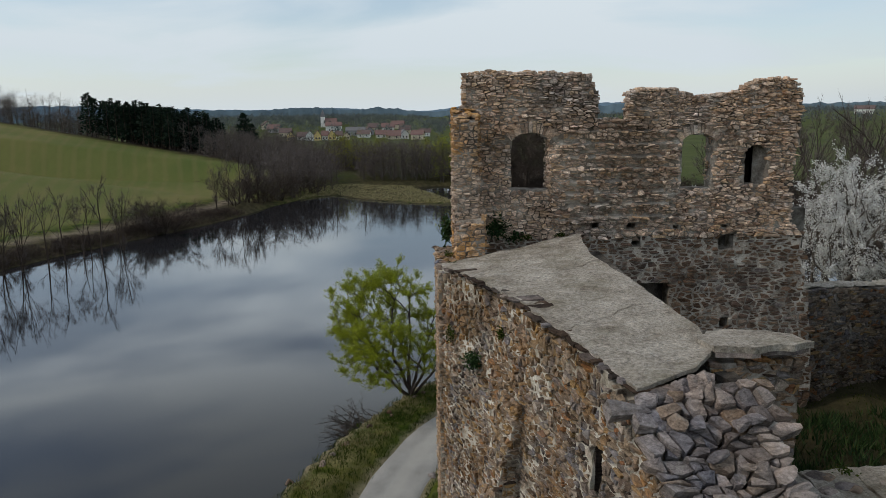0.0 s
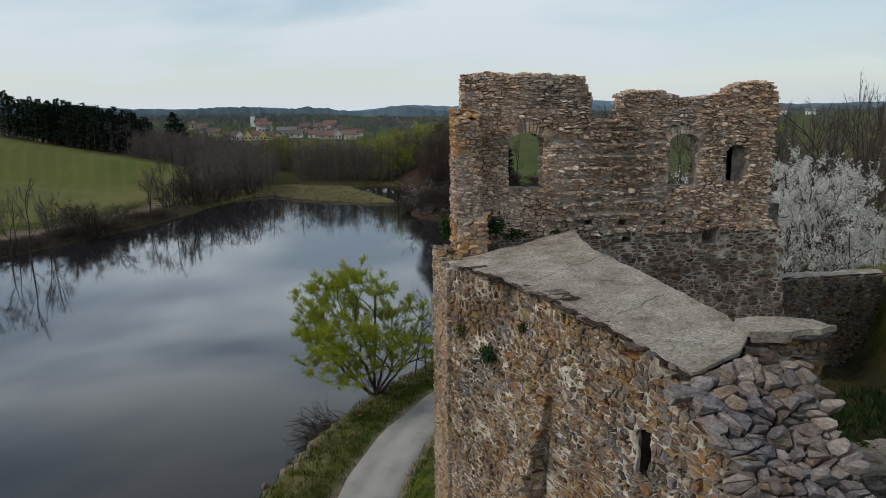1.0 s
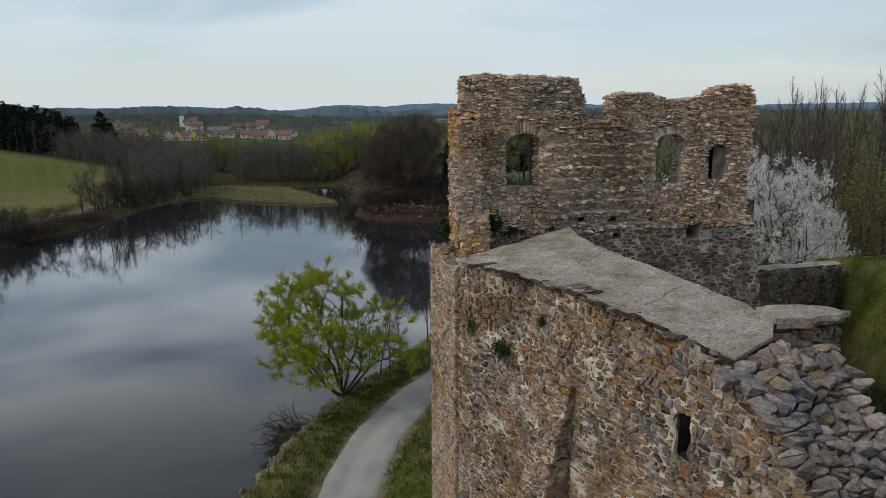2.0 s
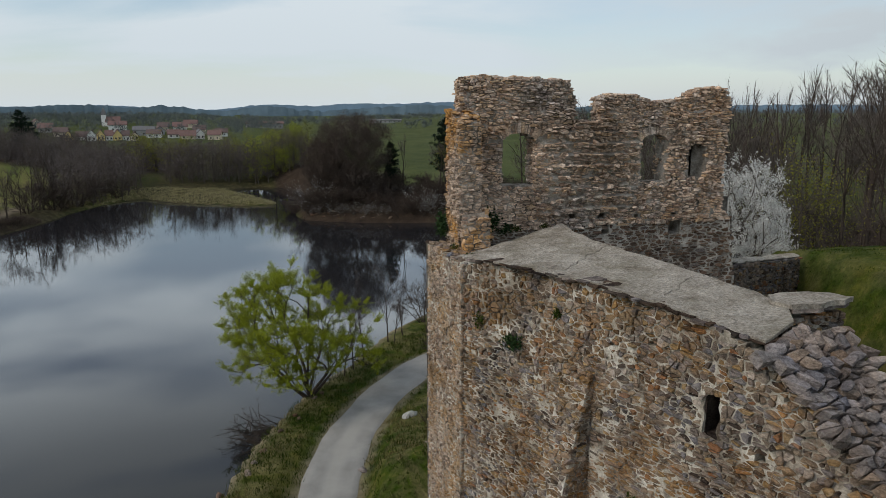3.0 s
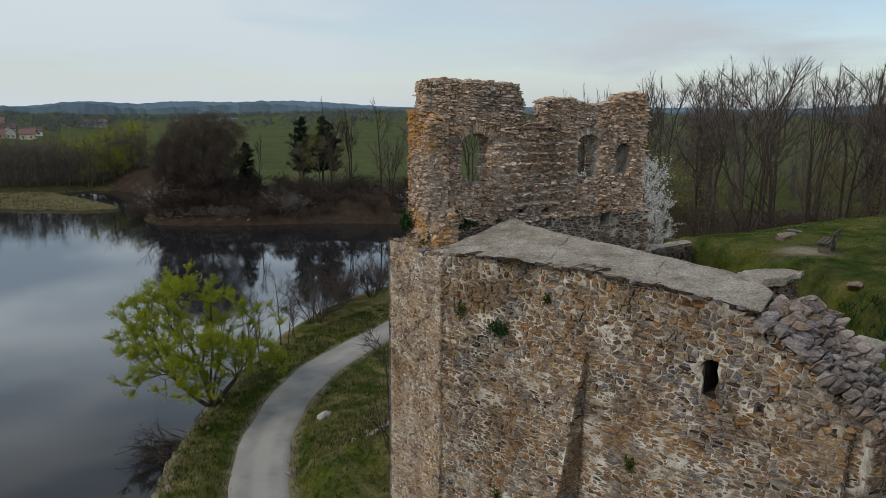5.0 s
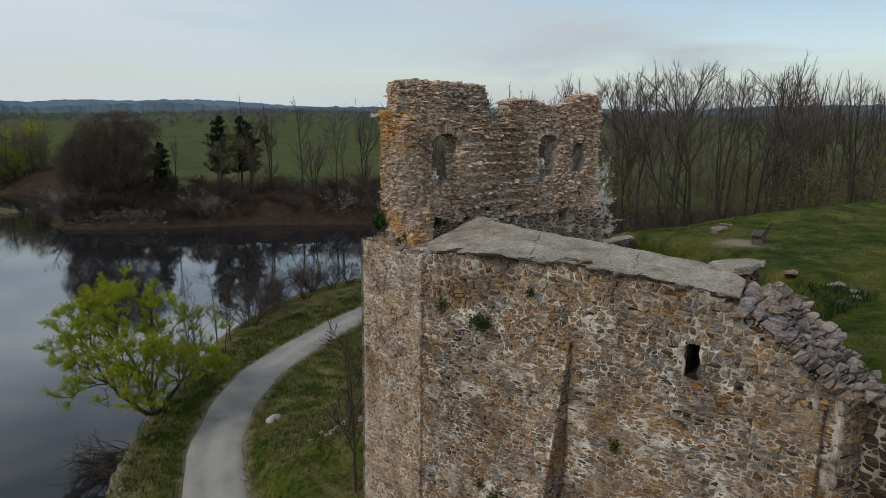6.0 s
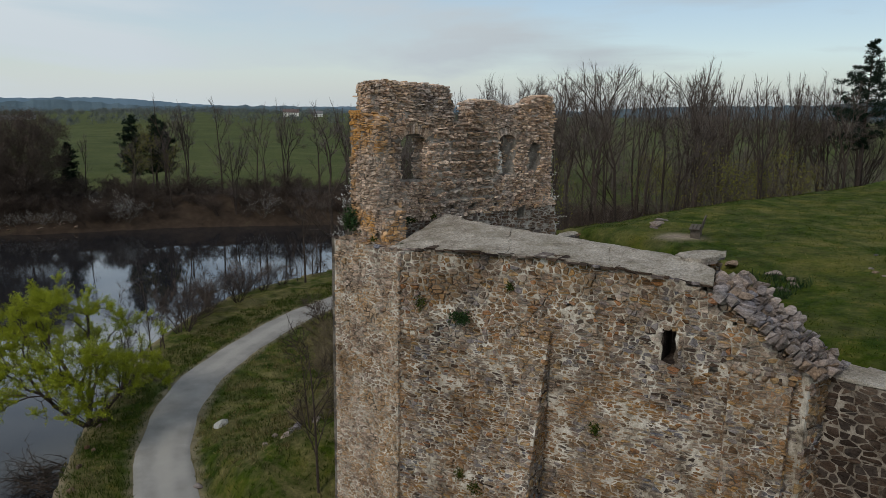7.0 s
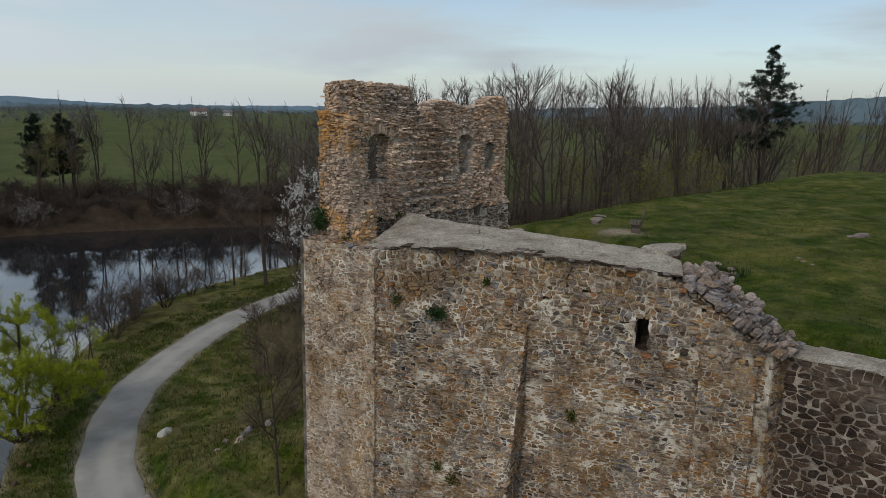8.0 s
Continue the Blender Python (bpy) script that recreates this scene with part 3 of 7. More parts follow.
def rubble(width, v0, v1, lengths, heights, rng, jitter=0.36):
    """Outlines of fitted stones that fill a face: rows whose height runs from heights[0] at v0 to heights[1] at v1."""
    rows, v = [], v0
    while v < v1 + heights[1]:
        h = heights[0] + (heights[1] - heights[0]) * min(1, (v - v0) / max(0.01, v1 - v0))
        h *= rng.uniform(0.8, 1.2)
        rows.append((v + h / 2, h))
        v += h
    seeds = []
    for i, (vc, h) in enumerate(rows):
        line, u = [], -rng.random() * lengths[1]
        while u < width + lengths[1]:
            w = rng.uniform(*lengths)
            line.append((u + w / 2, vc + rng.uniform(-jitter, jitter) * h, rng.uniform(-0.34, 0.34)))
            u += w
        seeds.append(line)
    mean = sum(lengths) / 2
    out = []
    for i, line in enumerate(seeds):
        k = mean / rows[i][1] * 0.8
        for u, v, w in line:
            h = rows[i][1]
            poly = [(u - mean * 1.3, (v - 1.5 * h) * k), (u + mean * 1.3, (v - 1.5 * h) * k), (u + mean * 1.3, (v + 1.5 * h) * k), (u - mean * 1.3, (v + 1.5 * h) * k)]
            for j in range(max(0, i - 2), min(len(seeds), i + 3)):
                for u2, v2, w2 in seeds[j]:
                    if abs(u2 - u) < 2.4 * mean and (u2, v2) != (u, v):
                        nx, ny = u2 - u, (v2 - v) * k
                        c = 0.5 * (u2 * u2 + v2 * k * v2 * k - u * u - v * k * v * k) + (w - w2) * mean * mean * 0.5
                        poly = clip(poly, nx, ny, c)
                        if len(poly) < 3:
                            break
                if len(poly) < 3:
                    break
            if len(poly) >= 3:
                out += split([(x, y / k) for x, y in poly], rng, mean)
    return out


def split(poly, rng, mean):
    """Breaks some of the large stones into flatter or shorter ones."""
    us, vs = [p[0] for p in poly], [p[1] for p in poly]
    w, h = max(us) - min(us), max(vs) - min(vs)
    chance = rng.random()
    if w > 1.25 * mean and chance < 0.6 or chance < 0.1:
        nx, ny = 1.0, rng.uniform(-0.4, 0.4)
    elif chance > 0.68 and h > 0.06:
        nx, ny = rng.uniform(-0.15, 0.15), 1.0
    else:
        return [poly]
    c = nx * (min(us) + w * rng.uniform(0.35, 0.65)) + ny * (min(vs) + h * rng.uniform(0.35, 0.65))
    return [q for q in (clip(poly, nx, ny, c), clip(poly, -nx, -ny, -c)) if len(q) >= 3]


def stone_shape(poly, rng, joint, proud, tilt=0.25):
    """Rounded, uneven stone over an outline in the plane: vertices (u, v, out) and faces."""
    cu, cv = sum(p[0] for p in poly) / len(poly), sum(p[1] for p in poly) / len(poly)
    ring = []
    for k in range(len(poly)):
        a, b = poly[k], poly[(k + 1) % len(poly)]
        if math.hypot(a[0] - b[0], a[1] - b[1]) < 0.012:
            continue
        ring += [(a[0] + (b[0] - a[0]) * f, a[1] + (b[1] - a[1]) * f) for f in ((rng.uniform(0.06, 0.24), rng.uniform(0.76, 0.94)) if rng.random() < 0.45 else (rng.uniform(0.0, 0.12),))]
    if len(ring) < 4:
        return None
    small = []
    for u, v in ring:
        d = math.hypot(u - cu, v - cv)
        f = max(0.45, 1 - joint * rng.uniform(0.6, 1.4) / max(d, 0.01))
        small.append((cu + (u - cu) * f, cv + (v - cv) * f))
    n = len(small)
    tu, tv = rng.uniform(-tilt, tilt), rng.uniform(-tilt, tilt)
    verts = [(u, v, -0.06) for u, v in small]
    for u, v in small:
        f = rng.uniform(0.84, 0.99)
        verts.append((cu + (u - cu) * f, cv + (v - cv) * f, max(-0.006, proud * rng.uniform(0.75, 1.1) + tu * (u - cu) + tv * (v - cv))))
    verts.append((cu + rng.uniform(-0.02, 0.02), cv + rng.uniform(-0.015, 0.015), max(0.004, proud * rng.uniform(0.95, 1.35))))
    faces = []
    for k in range(n):
        j = (k + 1) % n
        faces += [(k, j, n + j, n + k), (n + k, n + j, 2 * n)]
    return verts, faces


class Face:
    """A wall face: origin, direction along it, direction up it and outward normal."""
    def __init__(self, o, u, v=(0, 0, 1)):
        self.o, self.u, self.v = Vector(o), Vector(u).normalized(), Vector(v).normalized()
        self.n = self.u.cross(self.v).normalized()

    def at(self, u, v, d=0.0):
        return self.o + self.u * u + self.v * v + self.n * d


def lay_stones(face, outlines, parent, rng, mats, keep, single, joint=0.012, proud=(0.01, 0.05), relief=None, squeeze=None, tilt=0.25, label="", name="stone", most=140):
    """Lays the stones of one face: those for which single(u, v) holds are pieces of their own, the rest one joined mesh."""
    verts, faces, made = [], [], 0
    for poly in outlines:
        cu, cv = sum(p[0] for p in poly) / len(poly), sum(p[1] for p in poly) / len(poly)
        if not keep(cu, cv):
            continue
        if squeeze:
            poly = [squeeze(u, v) for u, v in poly]
        p = rng.uniform(*proud)
        if rng.random() < 0.06:
            p += rng.uniform(0.02, 0.05)
        shape = stone_shape(poly, rng, joint, p, tilt)
        if not shape:
            continue
        lift = relief(cu, cv) if relief else 0.0
        pts = [face.at(u, v, d + lift) for u, v, d in shape[0]]
        if made < most and single(cu, cv):
            c = face.at(cu, cv, lift)
            part(name, mesh_of(name, [q - c for q in pts], shape[1], mats[1]), parent, at=c)
            made += 1
        else:
            k = len(verts)
            verts += pts
            faces += [tuple(i + k for i in f) for f in shape[1]]
    if verts:
        part("stonework", mesh_of("stonework", verts, faces, mats[0]), parent, label or "many small rubble stones bedded in mortar", kind="stuff")


def slab_core(name, face, width, v0, v1, step, depth, solid, parent, mat, rough=0.02, relief=None):
    """The mortar body of a wall as a thick sheet with its openings: solid(u, v) tells where there is wall."""
    nu, nv = int(round(width / step)), int(round((v1 - v0) / step))
    full = [[solid((i + 0.5) * step, v0 + (j + 0.5) * step) for i in range(nu)] for j in range(nv)]
    verts, faces, seen = [], [], {}

    def vertex(i, j, back):
        key = (i, j, back)
        if key not in seen:
            u, v = i * step, v0 + j * step
            w = noise.noise((u * 3.1, v * 3.1, 7 * back)) * rough + noise.noise((u * 11, v * 11, 3 + back)) * rough * 0.7
            d = -depth - w if back else w + (relief(u, v) if relief else 0)
            seen[key] = len(verts)
            verts.append(face.at(u + noise.noise((u * 5, v * 5, 1)) * step * 0.5, v + noise.noise((u * 5, v * 5, 9)) * step * 0.5, d))
        return seen[key]
    for j in range(nv):
        for i in range(nu):
            if not full[j][i]:
                continue
            a, b, c, d = ((i, j), (i + 1, j), (i + 1, j + 1), (i, j + 1))
            faces.append(tuple(vertex(*p, 0) for p in (a, b, c, d)))
            faces.append(tuple(vertex(*p, 1) for p in (d, c, b, a)))
            for (p, q), (di, dj) in (((b, a), (0, -1)), ((c, b), (1, 0)), ((d, c), (0, 1)), ((a, d), (-1, 0))):
                ii, jj = i + di, j + dj
                if not (0 <= ii < nu and 0 <= jj < nv and full[jj][ii]):
                    faces.append((vertex(*p, 0), vertex(*q, 0), vertex(*q, 1), vertex(*p, 1)))
    return part(name, mesh_of(name, verts, faces, mat), parent)


def prism(outline, z0, z1):
    """Upright block over an outline (counter-clockwise); z1 may be a list of heights."""
    n = len(outline)
    tops = z1 if isinstance(z1, (list, tuple)) else [z1] * n
    verts = [(x, y, z0) for x, y in outline] + [(x, y, z) for (x, y), z in zip(outline, tops)]
    faces = [tuple(range(n, 2 * n)), tuple(range(n - 1, -1, -1))]
    faces += [(k, (k + 1) % n, n + (k + 1) % n, n + k) for k in range(n)]
    return verts, faces


def boulder_mesh(name, rng, sx, sy, sz, mat, cuts=9):
    """A broken rock: a rough ball cut by random planes."""
    bm = bmesh.new()
    bmesh.ops.create_icosphere(bm, subdivisions=2, radius=1.0)
    planes = [(Vector((rng.uniform(-1, 1), rng.uniform(-1, 1), rng.uniform(-0.6, 1))).normalized(), rng.uniform(0.45, 0.8)) for _ in range(cuts)]
    for vert in bm.verts:
        for pn, pd in planes:
            over = vert.co.dot(pn) - pd
            if over > 0:
                vert.co -= pn * over * 0.92
        vert.co += Vector([noise.noise(vert.co * 2.5 + Vector((k * 9.0, sx * 50, sy * 30))) for k in range(3)]) * 0.08
        vert.co = Vector((vert.co.x * sx, vert.co.y * sy, vert.co.z * sz))
    me = bpy.data.meshes.new(name)
    bm.to_mesh(me)
    bm.free()
    me.materials.append(mat)
    return me


# ---- tower wall with two arched windows ----
rng = random.Random(4)
TOWER_Y, TOWER_BACK = 19.4, 19.98
tower = thing("tower_wall", "tall ruined rubble-stone castle wall with two empty arched windows", "ruin wall", (5, 19.7, 11.0), kind="structure")
tower.location = (0, 0, 0)
front = Face((0, TOWER_Y, 0), (1, 0, 0))
WINDOWS = [(1.88, 2.87, 15.87, 17.16, 0.24), (6.43, 7.34, 15.87, 17.08, 0.25)]
HOLES = [(7.58, 7.98, 14.18, 14.58), (5.22, 5.46, 14.28, 14.56), (5.45, 6.25, 12.55, 13.2), (4.05, 4.25, 14.78, 14.95), (6.32, 6.46, 14.76, 14.88),
         (7.62, 7.8, 14.72, 14.86), (5.05, 5.3, 14.8, 14.95), (7.72, 8.0, 11.9, 12.2), (6.9, 7.05, 15.02, 15.12)]
SLIT = (8.12, 8.36, 15.93, 17.0)
TOP = [(0.0, 18.0), (0.45, 18.05), (0.56, 18.1), (0.6, 18.96), (1.2, 19.02), (1.9, 18.98), (2.6, 18.99), (3.3, 18.93), (3.75, 18.96), (3.98, 18.85), (4.13, 18.5),
       (4.18, 18.2), (4.2, 17.74), (5.0, 17.72), (5.02, 18.45), (5.3, 18.53), (6.2, 18.5), (6.4, 18.38), (6.85, 18.3), (7.3, 18.36), (7.9, 18.4), (8.2, 18.6),
       (8.5, 18.74), (9.2, 18.76), (9.45, 18.6), (9.6, 18.3), (10.6, 18.2)]


def along(table, u):
    for (a, va), (b, vb) in zip(table, table[1:]):
        if a <= u <= b:
            return va + (vb - va) * (u - a) / max(1e-6, b - a)
    return table[0][1] if u < table[0][0] else table[-1][1]


def arch_top(w, u):
    a, b, lo, spring, rise = w
    t = (u - (a + b) / 2) / ((b - a) / 2)
    return spring + rise * math.sqrt(max(0, 1 - t * t)) if abs(t) < 1 else spring


def right_edge(v):
    return along([(10, 10.5), (11.9, 10.3), (13.5, 10.02), (14.6, 9.85), (14.9, 9.55), (16.3, 9.45), (17.1, 9.6), (18.4, 9.6), (19, 9.3)], v)


def in_opening(u, v, grow=0.0):
    for w in WINDOWS:
        if w[0] - grow < u < w[1] + grow and w[2] - grow < v < arch_top(w, u) + grow:
            return True
    if SLIT[0] - grow < u < 8.76 + grow and SLIT[2] - grow < v < 16.84 + 0.18 * math.sin((u - 8.12) * 4.9) + grow:
        return True
    return any(a - grow < u < b + grow and c - grow < v < d + grow for a, b, c, d in HOLES)


def tower_solid(u, v):
    return 0.34 < u < right_edge(v) - 0.02 and v < along(TOP, u) - 0.05 and not in_opening(u, v)


def tower_relief(u, v):
    """Mortar ledges left by the shuttering between the windows, and a slight bulge."""
    r = 0.03 * noise.noise((u * 0.9, v * 0.9, 2))
    if 3.0 < u < 6.5 and 14.95 < v < 17.5:
        edge = min(1, (u - 3.0) / 0.4, (6.5 - u) / 0.3)
        t = ((v - 15.1) / 0.335 + 0.12 * noise.noise((u * 1.3, v * 0.5, 0))) % 1.0
        r += edge * (0.21 * t ** 1.6 - 0.06)
    if v > 18.0:
        r -= 0.05
    return r


core = slab_core("wall_core", front, 10.6, 10.0, 19.1, 0.085, TOWER_BACK - TOWER_Y, tower_solid, tower, mortar_tower, 0.03, tower_relief)
core.data.materials.append(mortar_pale)        # repointed foot of the wall and the plaster ledges between the windows
for face in core.data.polygons:
    c = face.center
    if c.z < 14.62 or 3.0 < c.x < 6.5 and 14.9 < c.z < 17.4:
        face.material_index = 1
# Thickens the wall; its dark colour paints the shade inside the small holes.
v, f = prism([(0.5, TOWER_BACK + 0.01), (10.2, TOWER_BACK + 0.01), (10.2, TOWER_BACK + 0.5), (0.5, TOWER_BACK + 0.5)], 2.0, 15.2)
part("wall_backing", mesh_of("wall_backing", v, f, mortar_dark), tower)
# Closed box added behind the slit; its near-black stone paints the shade inside.
for x0, x1, y0, y1 in ((8.0, 8.1, 19.7, 20.5), (8.1, 8.62, 20.4, 20.5), (8.52, 8.62, 19.8, 20.4)):
    v, f = prism([(x0, y0), (x1, y0), (x1, y1), (x0, y1)], 15.8, 17.2)
    part("slit_lining", mesh_of("slit_lining", v, f, stone_dark), tower, "dark stone lining added as painted shade inside the slit")
for z in (15.78, 17.1):
    v, f = prism([(8.1, 19.99), (8.52, 19.99), (8.52, 20.4), (8.1, 20.4)], z, z + 0.1)
    part("slit_lining", mesh_of("slit_lining", v, f, stone_dark), tower, "dark stone lining added as painted shade inside the slit")
v, f = prism([(8.52, 19.78), (8.8, 19.46), (8.8, 19.97), (8.52, 19.97)], 15.9, 17.1)
part("niche_back", mesh_of("niche_back", v, f, mortar_tower), tower)


def near_arch(u, v, out):
    for w in WINDOWS:
        m = (w[0] + w[1]) / 2
        if v > w[3] - 0.02 and abs(u - m) < (w[1] - w[0]) / 2 + out:
            if math.hypot((u - m) / ((w[1] - w[0]) / 2 + out), (v - w[3] + 0.02) / (w[4] + out)) < 1:
                return True
    return False


def tower_keep(u, v):
    return 0.38 < u < right_edge(v) and v < along(TOP, u) + 0.015 and not in_opening(u, v, 0.015) and not near_arch(u, v, 0.26) and not (3.15 < u < 6.3 and 15.0 < v < 17.4 and (u * 91.7 + v * 57.3) % 1.0 < 0.16)


def tower_squeeze(u, v):
    for w in WINDOWS:
        if w[0] < u < w[1] and w[2] < v < arch_top(w, u):
            gaps = [(u - w[0], (w[0], v)), (w[1] - u, (w[1], v)), (v - w[2], (u, w[2]))]
            return min(gaps)[1]
    for a, b, c, d in HOLES:
        if a < u < b and c < v < d:
            return min([(u - a, (a, v)), (b - u, (b, v)), (v - c, (u, c)), (d - v, (u, d))])[1]
    return (u, v)


upper = rubble(10.6, 14.6, 19.15, (0.10, 0.34), (0.08, 0.07), rng, 0.5)
lay_stones(front, upper, tower, rng, (stone_tower, stone_tower_piece), tower_keep, lambda u, v: u < 5.2 and v > 17.9, 0.009, (0.0, 0.105), tower_relief, tower_squeeze, 0.6)
lower = rubble(10.6, 9.6, 14.6, (0.16, 0.44), (0.145, 0.095), rng, 0.35)
lay_stones(front, lower, tower, rng, (stone_brown, stone_brown_piece), lambda u, v: v < 14.62 and tower_keep(u, v), lambda u, v: 6.2 < u < 9.8 and 12.6 < v < 14.5,
           0.024, (0.0, 0.035), tower_relief, tower_squeeze, 0.2)
# stones of the reveals and broken ends that face the lake
for x, z0, z1 in ((2.87, 15.87, 17.2), (7.34, 15.87, 17.12), (5.01, 17.7, 18.45), (0.59, 18.05, 18.93)):
    side = Face((x + 0.01, TOWER_BACK, 0), (0, -1, 0))
    lines = rubble(TOWER_BACK - TOWER_Y, z0, z1, (0.12, 0.3), (0.075, 0.075), rng, 0.45)
    lay_stones(side, lines, tower, rng, (stone_tower, stone_tower_piece), lambda u, v: -0.02 < u < 0.6 and z0 < v < z1, lambda u, v: False, 0.007, (0.0, 0.06), None, None, 0.4)
# rough broken crest of the wall, stones lying on the core
for u in np.arange(0.62, 9.5, 0.17):
    u += rng.uniform(-0.05, 0.05)
    for depth in (0.14, 0.4):
        L, H = rng.uniform(0.09, 0.17), rng.uniform(0.03, 0.07)
        z = along(TOP, u) - 0.03 + rng.uniform(-0.02, 0.02)
        if abs(along(TOP, u + 0.1) - along(TOP, u - 0.1)) > 0.3:
            continue
        pts = [(math.cos(a) * L * rng.uniform(0.7, 1.1), math.sin(a) * 0.15 * rng.uniform(0.7, 1.1)) for a in np.arange(0, 6.2, 0.9)]
        n = len(pts)
        vs = [(x, y, -0.04) for x, y in pts] + [(x * 0.85, y * 0.85, H * rng.uniform(0.6, 1.2)) for x, y in pts]
        fs = [tuple(range(n, 2 * n))] + [(k, (k + 1) % n, n + (k + 1) % n, n + k) for k in range(n)]
        part("crest_stone", mesh_of("crest_stone", vs, fs, stone_tower_piece), tower, at=(u, TOWER_Y + depth, z))
# window arches of upright slabs
for w in WINDOWS:
    m, half = (w[0] + w[1]) / 2, (w[1] - w[0]) / 2
    for k in range(15):
        a = math.pi * (0.04 + 0.92 * (k + 0.5) / 15)
        wd = 0.045 * rng.uniform(0.7, 1.25)
        r1 = 0.25 * rng.uniform(0.8, 1.2)
        cx, cz = m + half * math.cos(a), w[3] + w[4] * math.sin(a)
        ax = Vector((math.cos(a) * 0.55, 0, math.sin(a) + 0.35)).normalized()
        side = Vector((ax.z, 0, -ax.x))
        d0 = rng.uniform(0.0, 0.05)
        vs = []
        for yy in (TOWER_Y + 0.4, TOWER_Y - 0.015 - d0):
            for q, s in ((0.0, -1), (0.0, 1), (r1, 1.2), (r1, -1.2)):
                vs.append(Vector((cx, yy, cz)) + ax * (q + rng.uniform(-0.012, 0.012)) + side * wd * s * 0.85)
        fs = [(4, 5, 6, 7), (0, 4, 7, 3), (1, 2, 6, 5), (0, 1, 5, 4), (3, 7, 6, 2)]
        part("arch_stone", mesh_of("arch_stone", vs, fs, stone_tower_piece), tower)

# ---- stub of the side wall, at the left end of the tower wall ----
stub = thing("wall_stub", "narrow standing stub of a broken side wall, ochre rubble stone", "ruin wall", kind="structure")


def block_masonry(parent, outline, z0, tops, sizes, heights, mats, mortar_kind, faces_shown, rng, keep=None, single=None, proud=(0.0, 0.06), joint=0.012, tilt=0.35, top_ragged=0.05):
    """A block of masonry over an outline, with stones laid on the sides listed."""
    v, f = prism(outline, z0, [t - 0.04 for t in tops] if isinstance(tops, (list, tuple)) else tops - 0.04)
    part("wall_core", mesh_of("wall_core", v, f, mortar_kind), parent)
    n = len(outline)
    tt = tops if isinstance(tops, (list, tuple)) else [tops] * n
    for k in faces_shown:
        a, b = Vector((*outline[k], 0)), Vector((*outline[(k + 1) % n], 0))
        fc = Face(a, b - a)
        wd = (b - a).length
        ta, tb = tt[k], tt[(k + 1) % n]
        lines = rubble(wd, z0, max(ta, tb), sizes, heights, rng, 0.38)
        lay_stones(fc, lines, parent, rng, mats, lambda u, v: -0.02 < u < wd + 0.02 and v < ta + (tb - ta) * u / wd + rng.uniform(-top_ragged, top_ragged * 0.3) and (keep is None or keep(k, u, v)),
                   single or (lambda u, v: False), joint, proud, None, lambda u, v: (min(max(u, -0.03), wd + 0.03), v), tilt)


block_masonry(stub, [(0.32, 18.62), (0.92, 18.62), (0.96, 19.42), (0.36, 19.98), (0.30, 19.4)], 14.1, [17.75, 17.7, 18.05, 18.1, 18.05], (0.10, 0.32), (0.085, 0.08),
              (stone_ochre, stone_ochre_piece), mortar_tower, (0, 1, 3, 4), rng, None, lambda u, v: True, (0.0, 0.07))
block_masonry(stub, [(0.36, 18.22), (1.08, 18.22), (1.06, 18.64), (0.36, 18.64)], 14.1, [15.05, 15.15, 15.3, 15.25], (0.16, 0.36), (0.11, 0.10),
              (stone_ochre, stone_ochre_piece), mortar_tower, (0, 1, 3), rng, None, lambda u, v: True, (0.0, 0.06))

# ---- great outer wall ----
outer = thing("outer_wall", "massive high outer castle wall of mixed grey and ochre rubble stone", "castle wall", kind="structure")
CA, CB, CC, CD = (-0.2, 20.15), (0.0, 17.2), (2.86, 6.9), (4.15, 6.75)
main = Face((*CB, 0), (CC[0] - CB[0], CC[1] - CB[1], 0))
MAIN_LEN = math.dist(CB, CC)
NICHE = (7.46, 7.86, 12.28, 13.06)     # dark slot, along the face and up
SMALL = [(6.1, 6.22, 13.5, 13.62), (8.62, 8.78, 12.26, 12.4), (7.05, 7.17, 13.55, 13.66), (5.0, 5.12, 13.2, 13.3), (2.0, 2.12, 13.1, 13.2),
         (3.3, 3.42, 12.1, 12.2), (9.0, 9.1, 13.4, 13.5), (1.2, 1.3, 10.8, 10.9), (5.6, 5.7, 11.1, 11.2), (7.1, 7.25, 9.6, 9.7)]
MAIN_TOP = [(0.0, 14.25), (1.2, 14.33), (2.6, 14.42), (4.2, 14.48), (6.0, 14.45), (7.5, 14.35), (8.3, 14.26), (8.6, 14.08), (9.4, 13.65), (10.1, 13.2), (10.5, 12.9), (10.7, 12.7), (11.5, 12.6)]


BOW = [(-0.3, 0.08), (0.1, 0.05), (0.6, 0.0), (1.6, -0.2), (2.7, -0.33), (6.0, -0.315), (7.8, -0.21), (8.7, -0.15), (11.0, -0.13)]


def main_bow(u, v):
    """The great wall sags inwards along its middle and leans out a little towards its foot."""
    lean = 0.05 * min(5.0, max(0.0, 12.8 - v)) * min(1.0, max(0.0, (u - 0.3) / 2.5)) * min(1.0, max(0.2, (11.5 - u) / 2.5))
    return along(BOW, u) + lean


def main_open(u, v, g=0.0):
    return any(a - g < u < b + g and c - g < v < d + g for a, b, c, d in [NICHE] + SMALL)


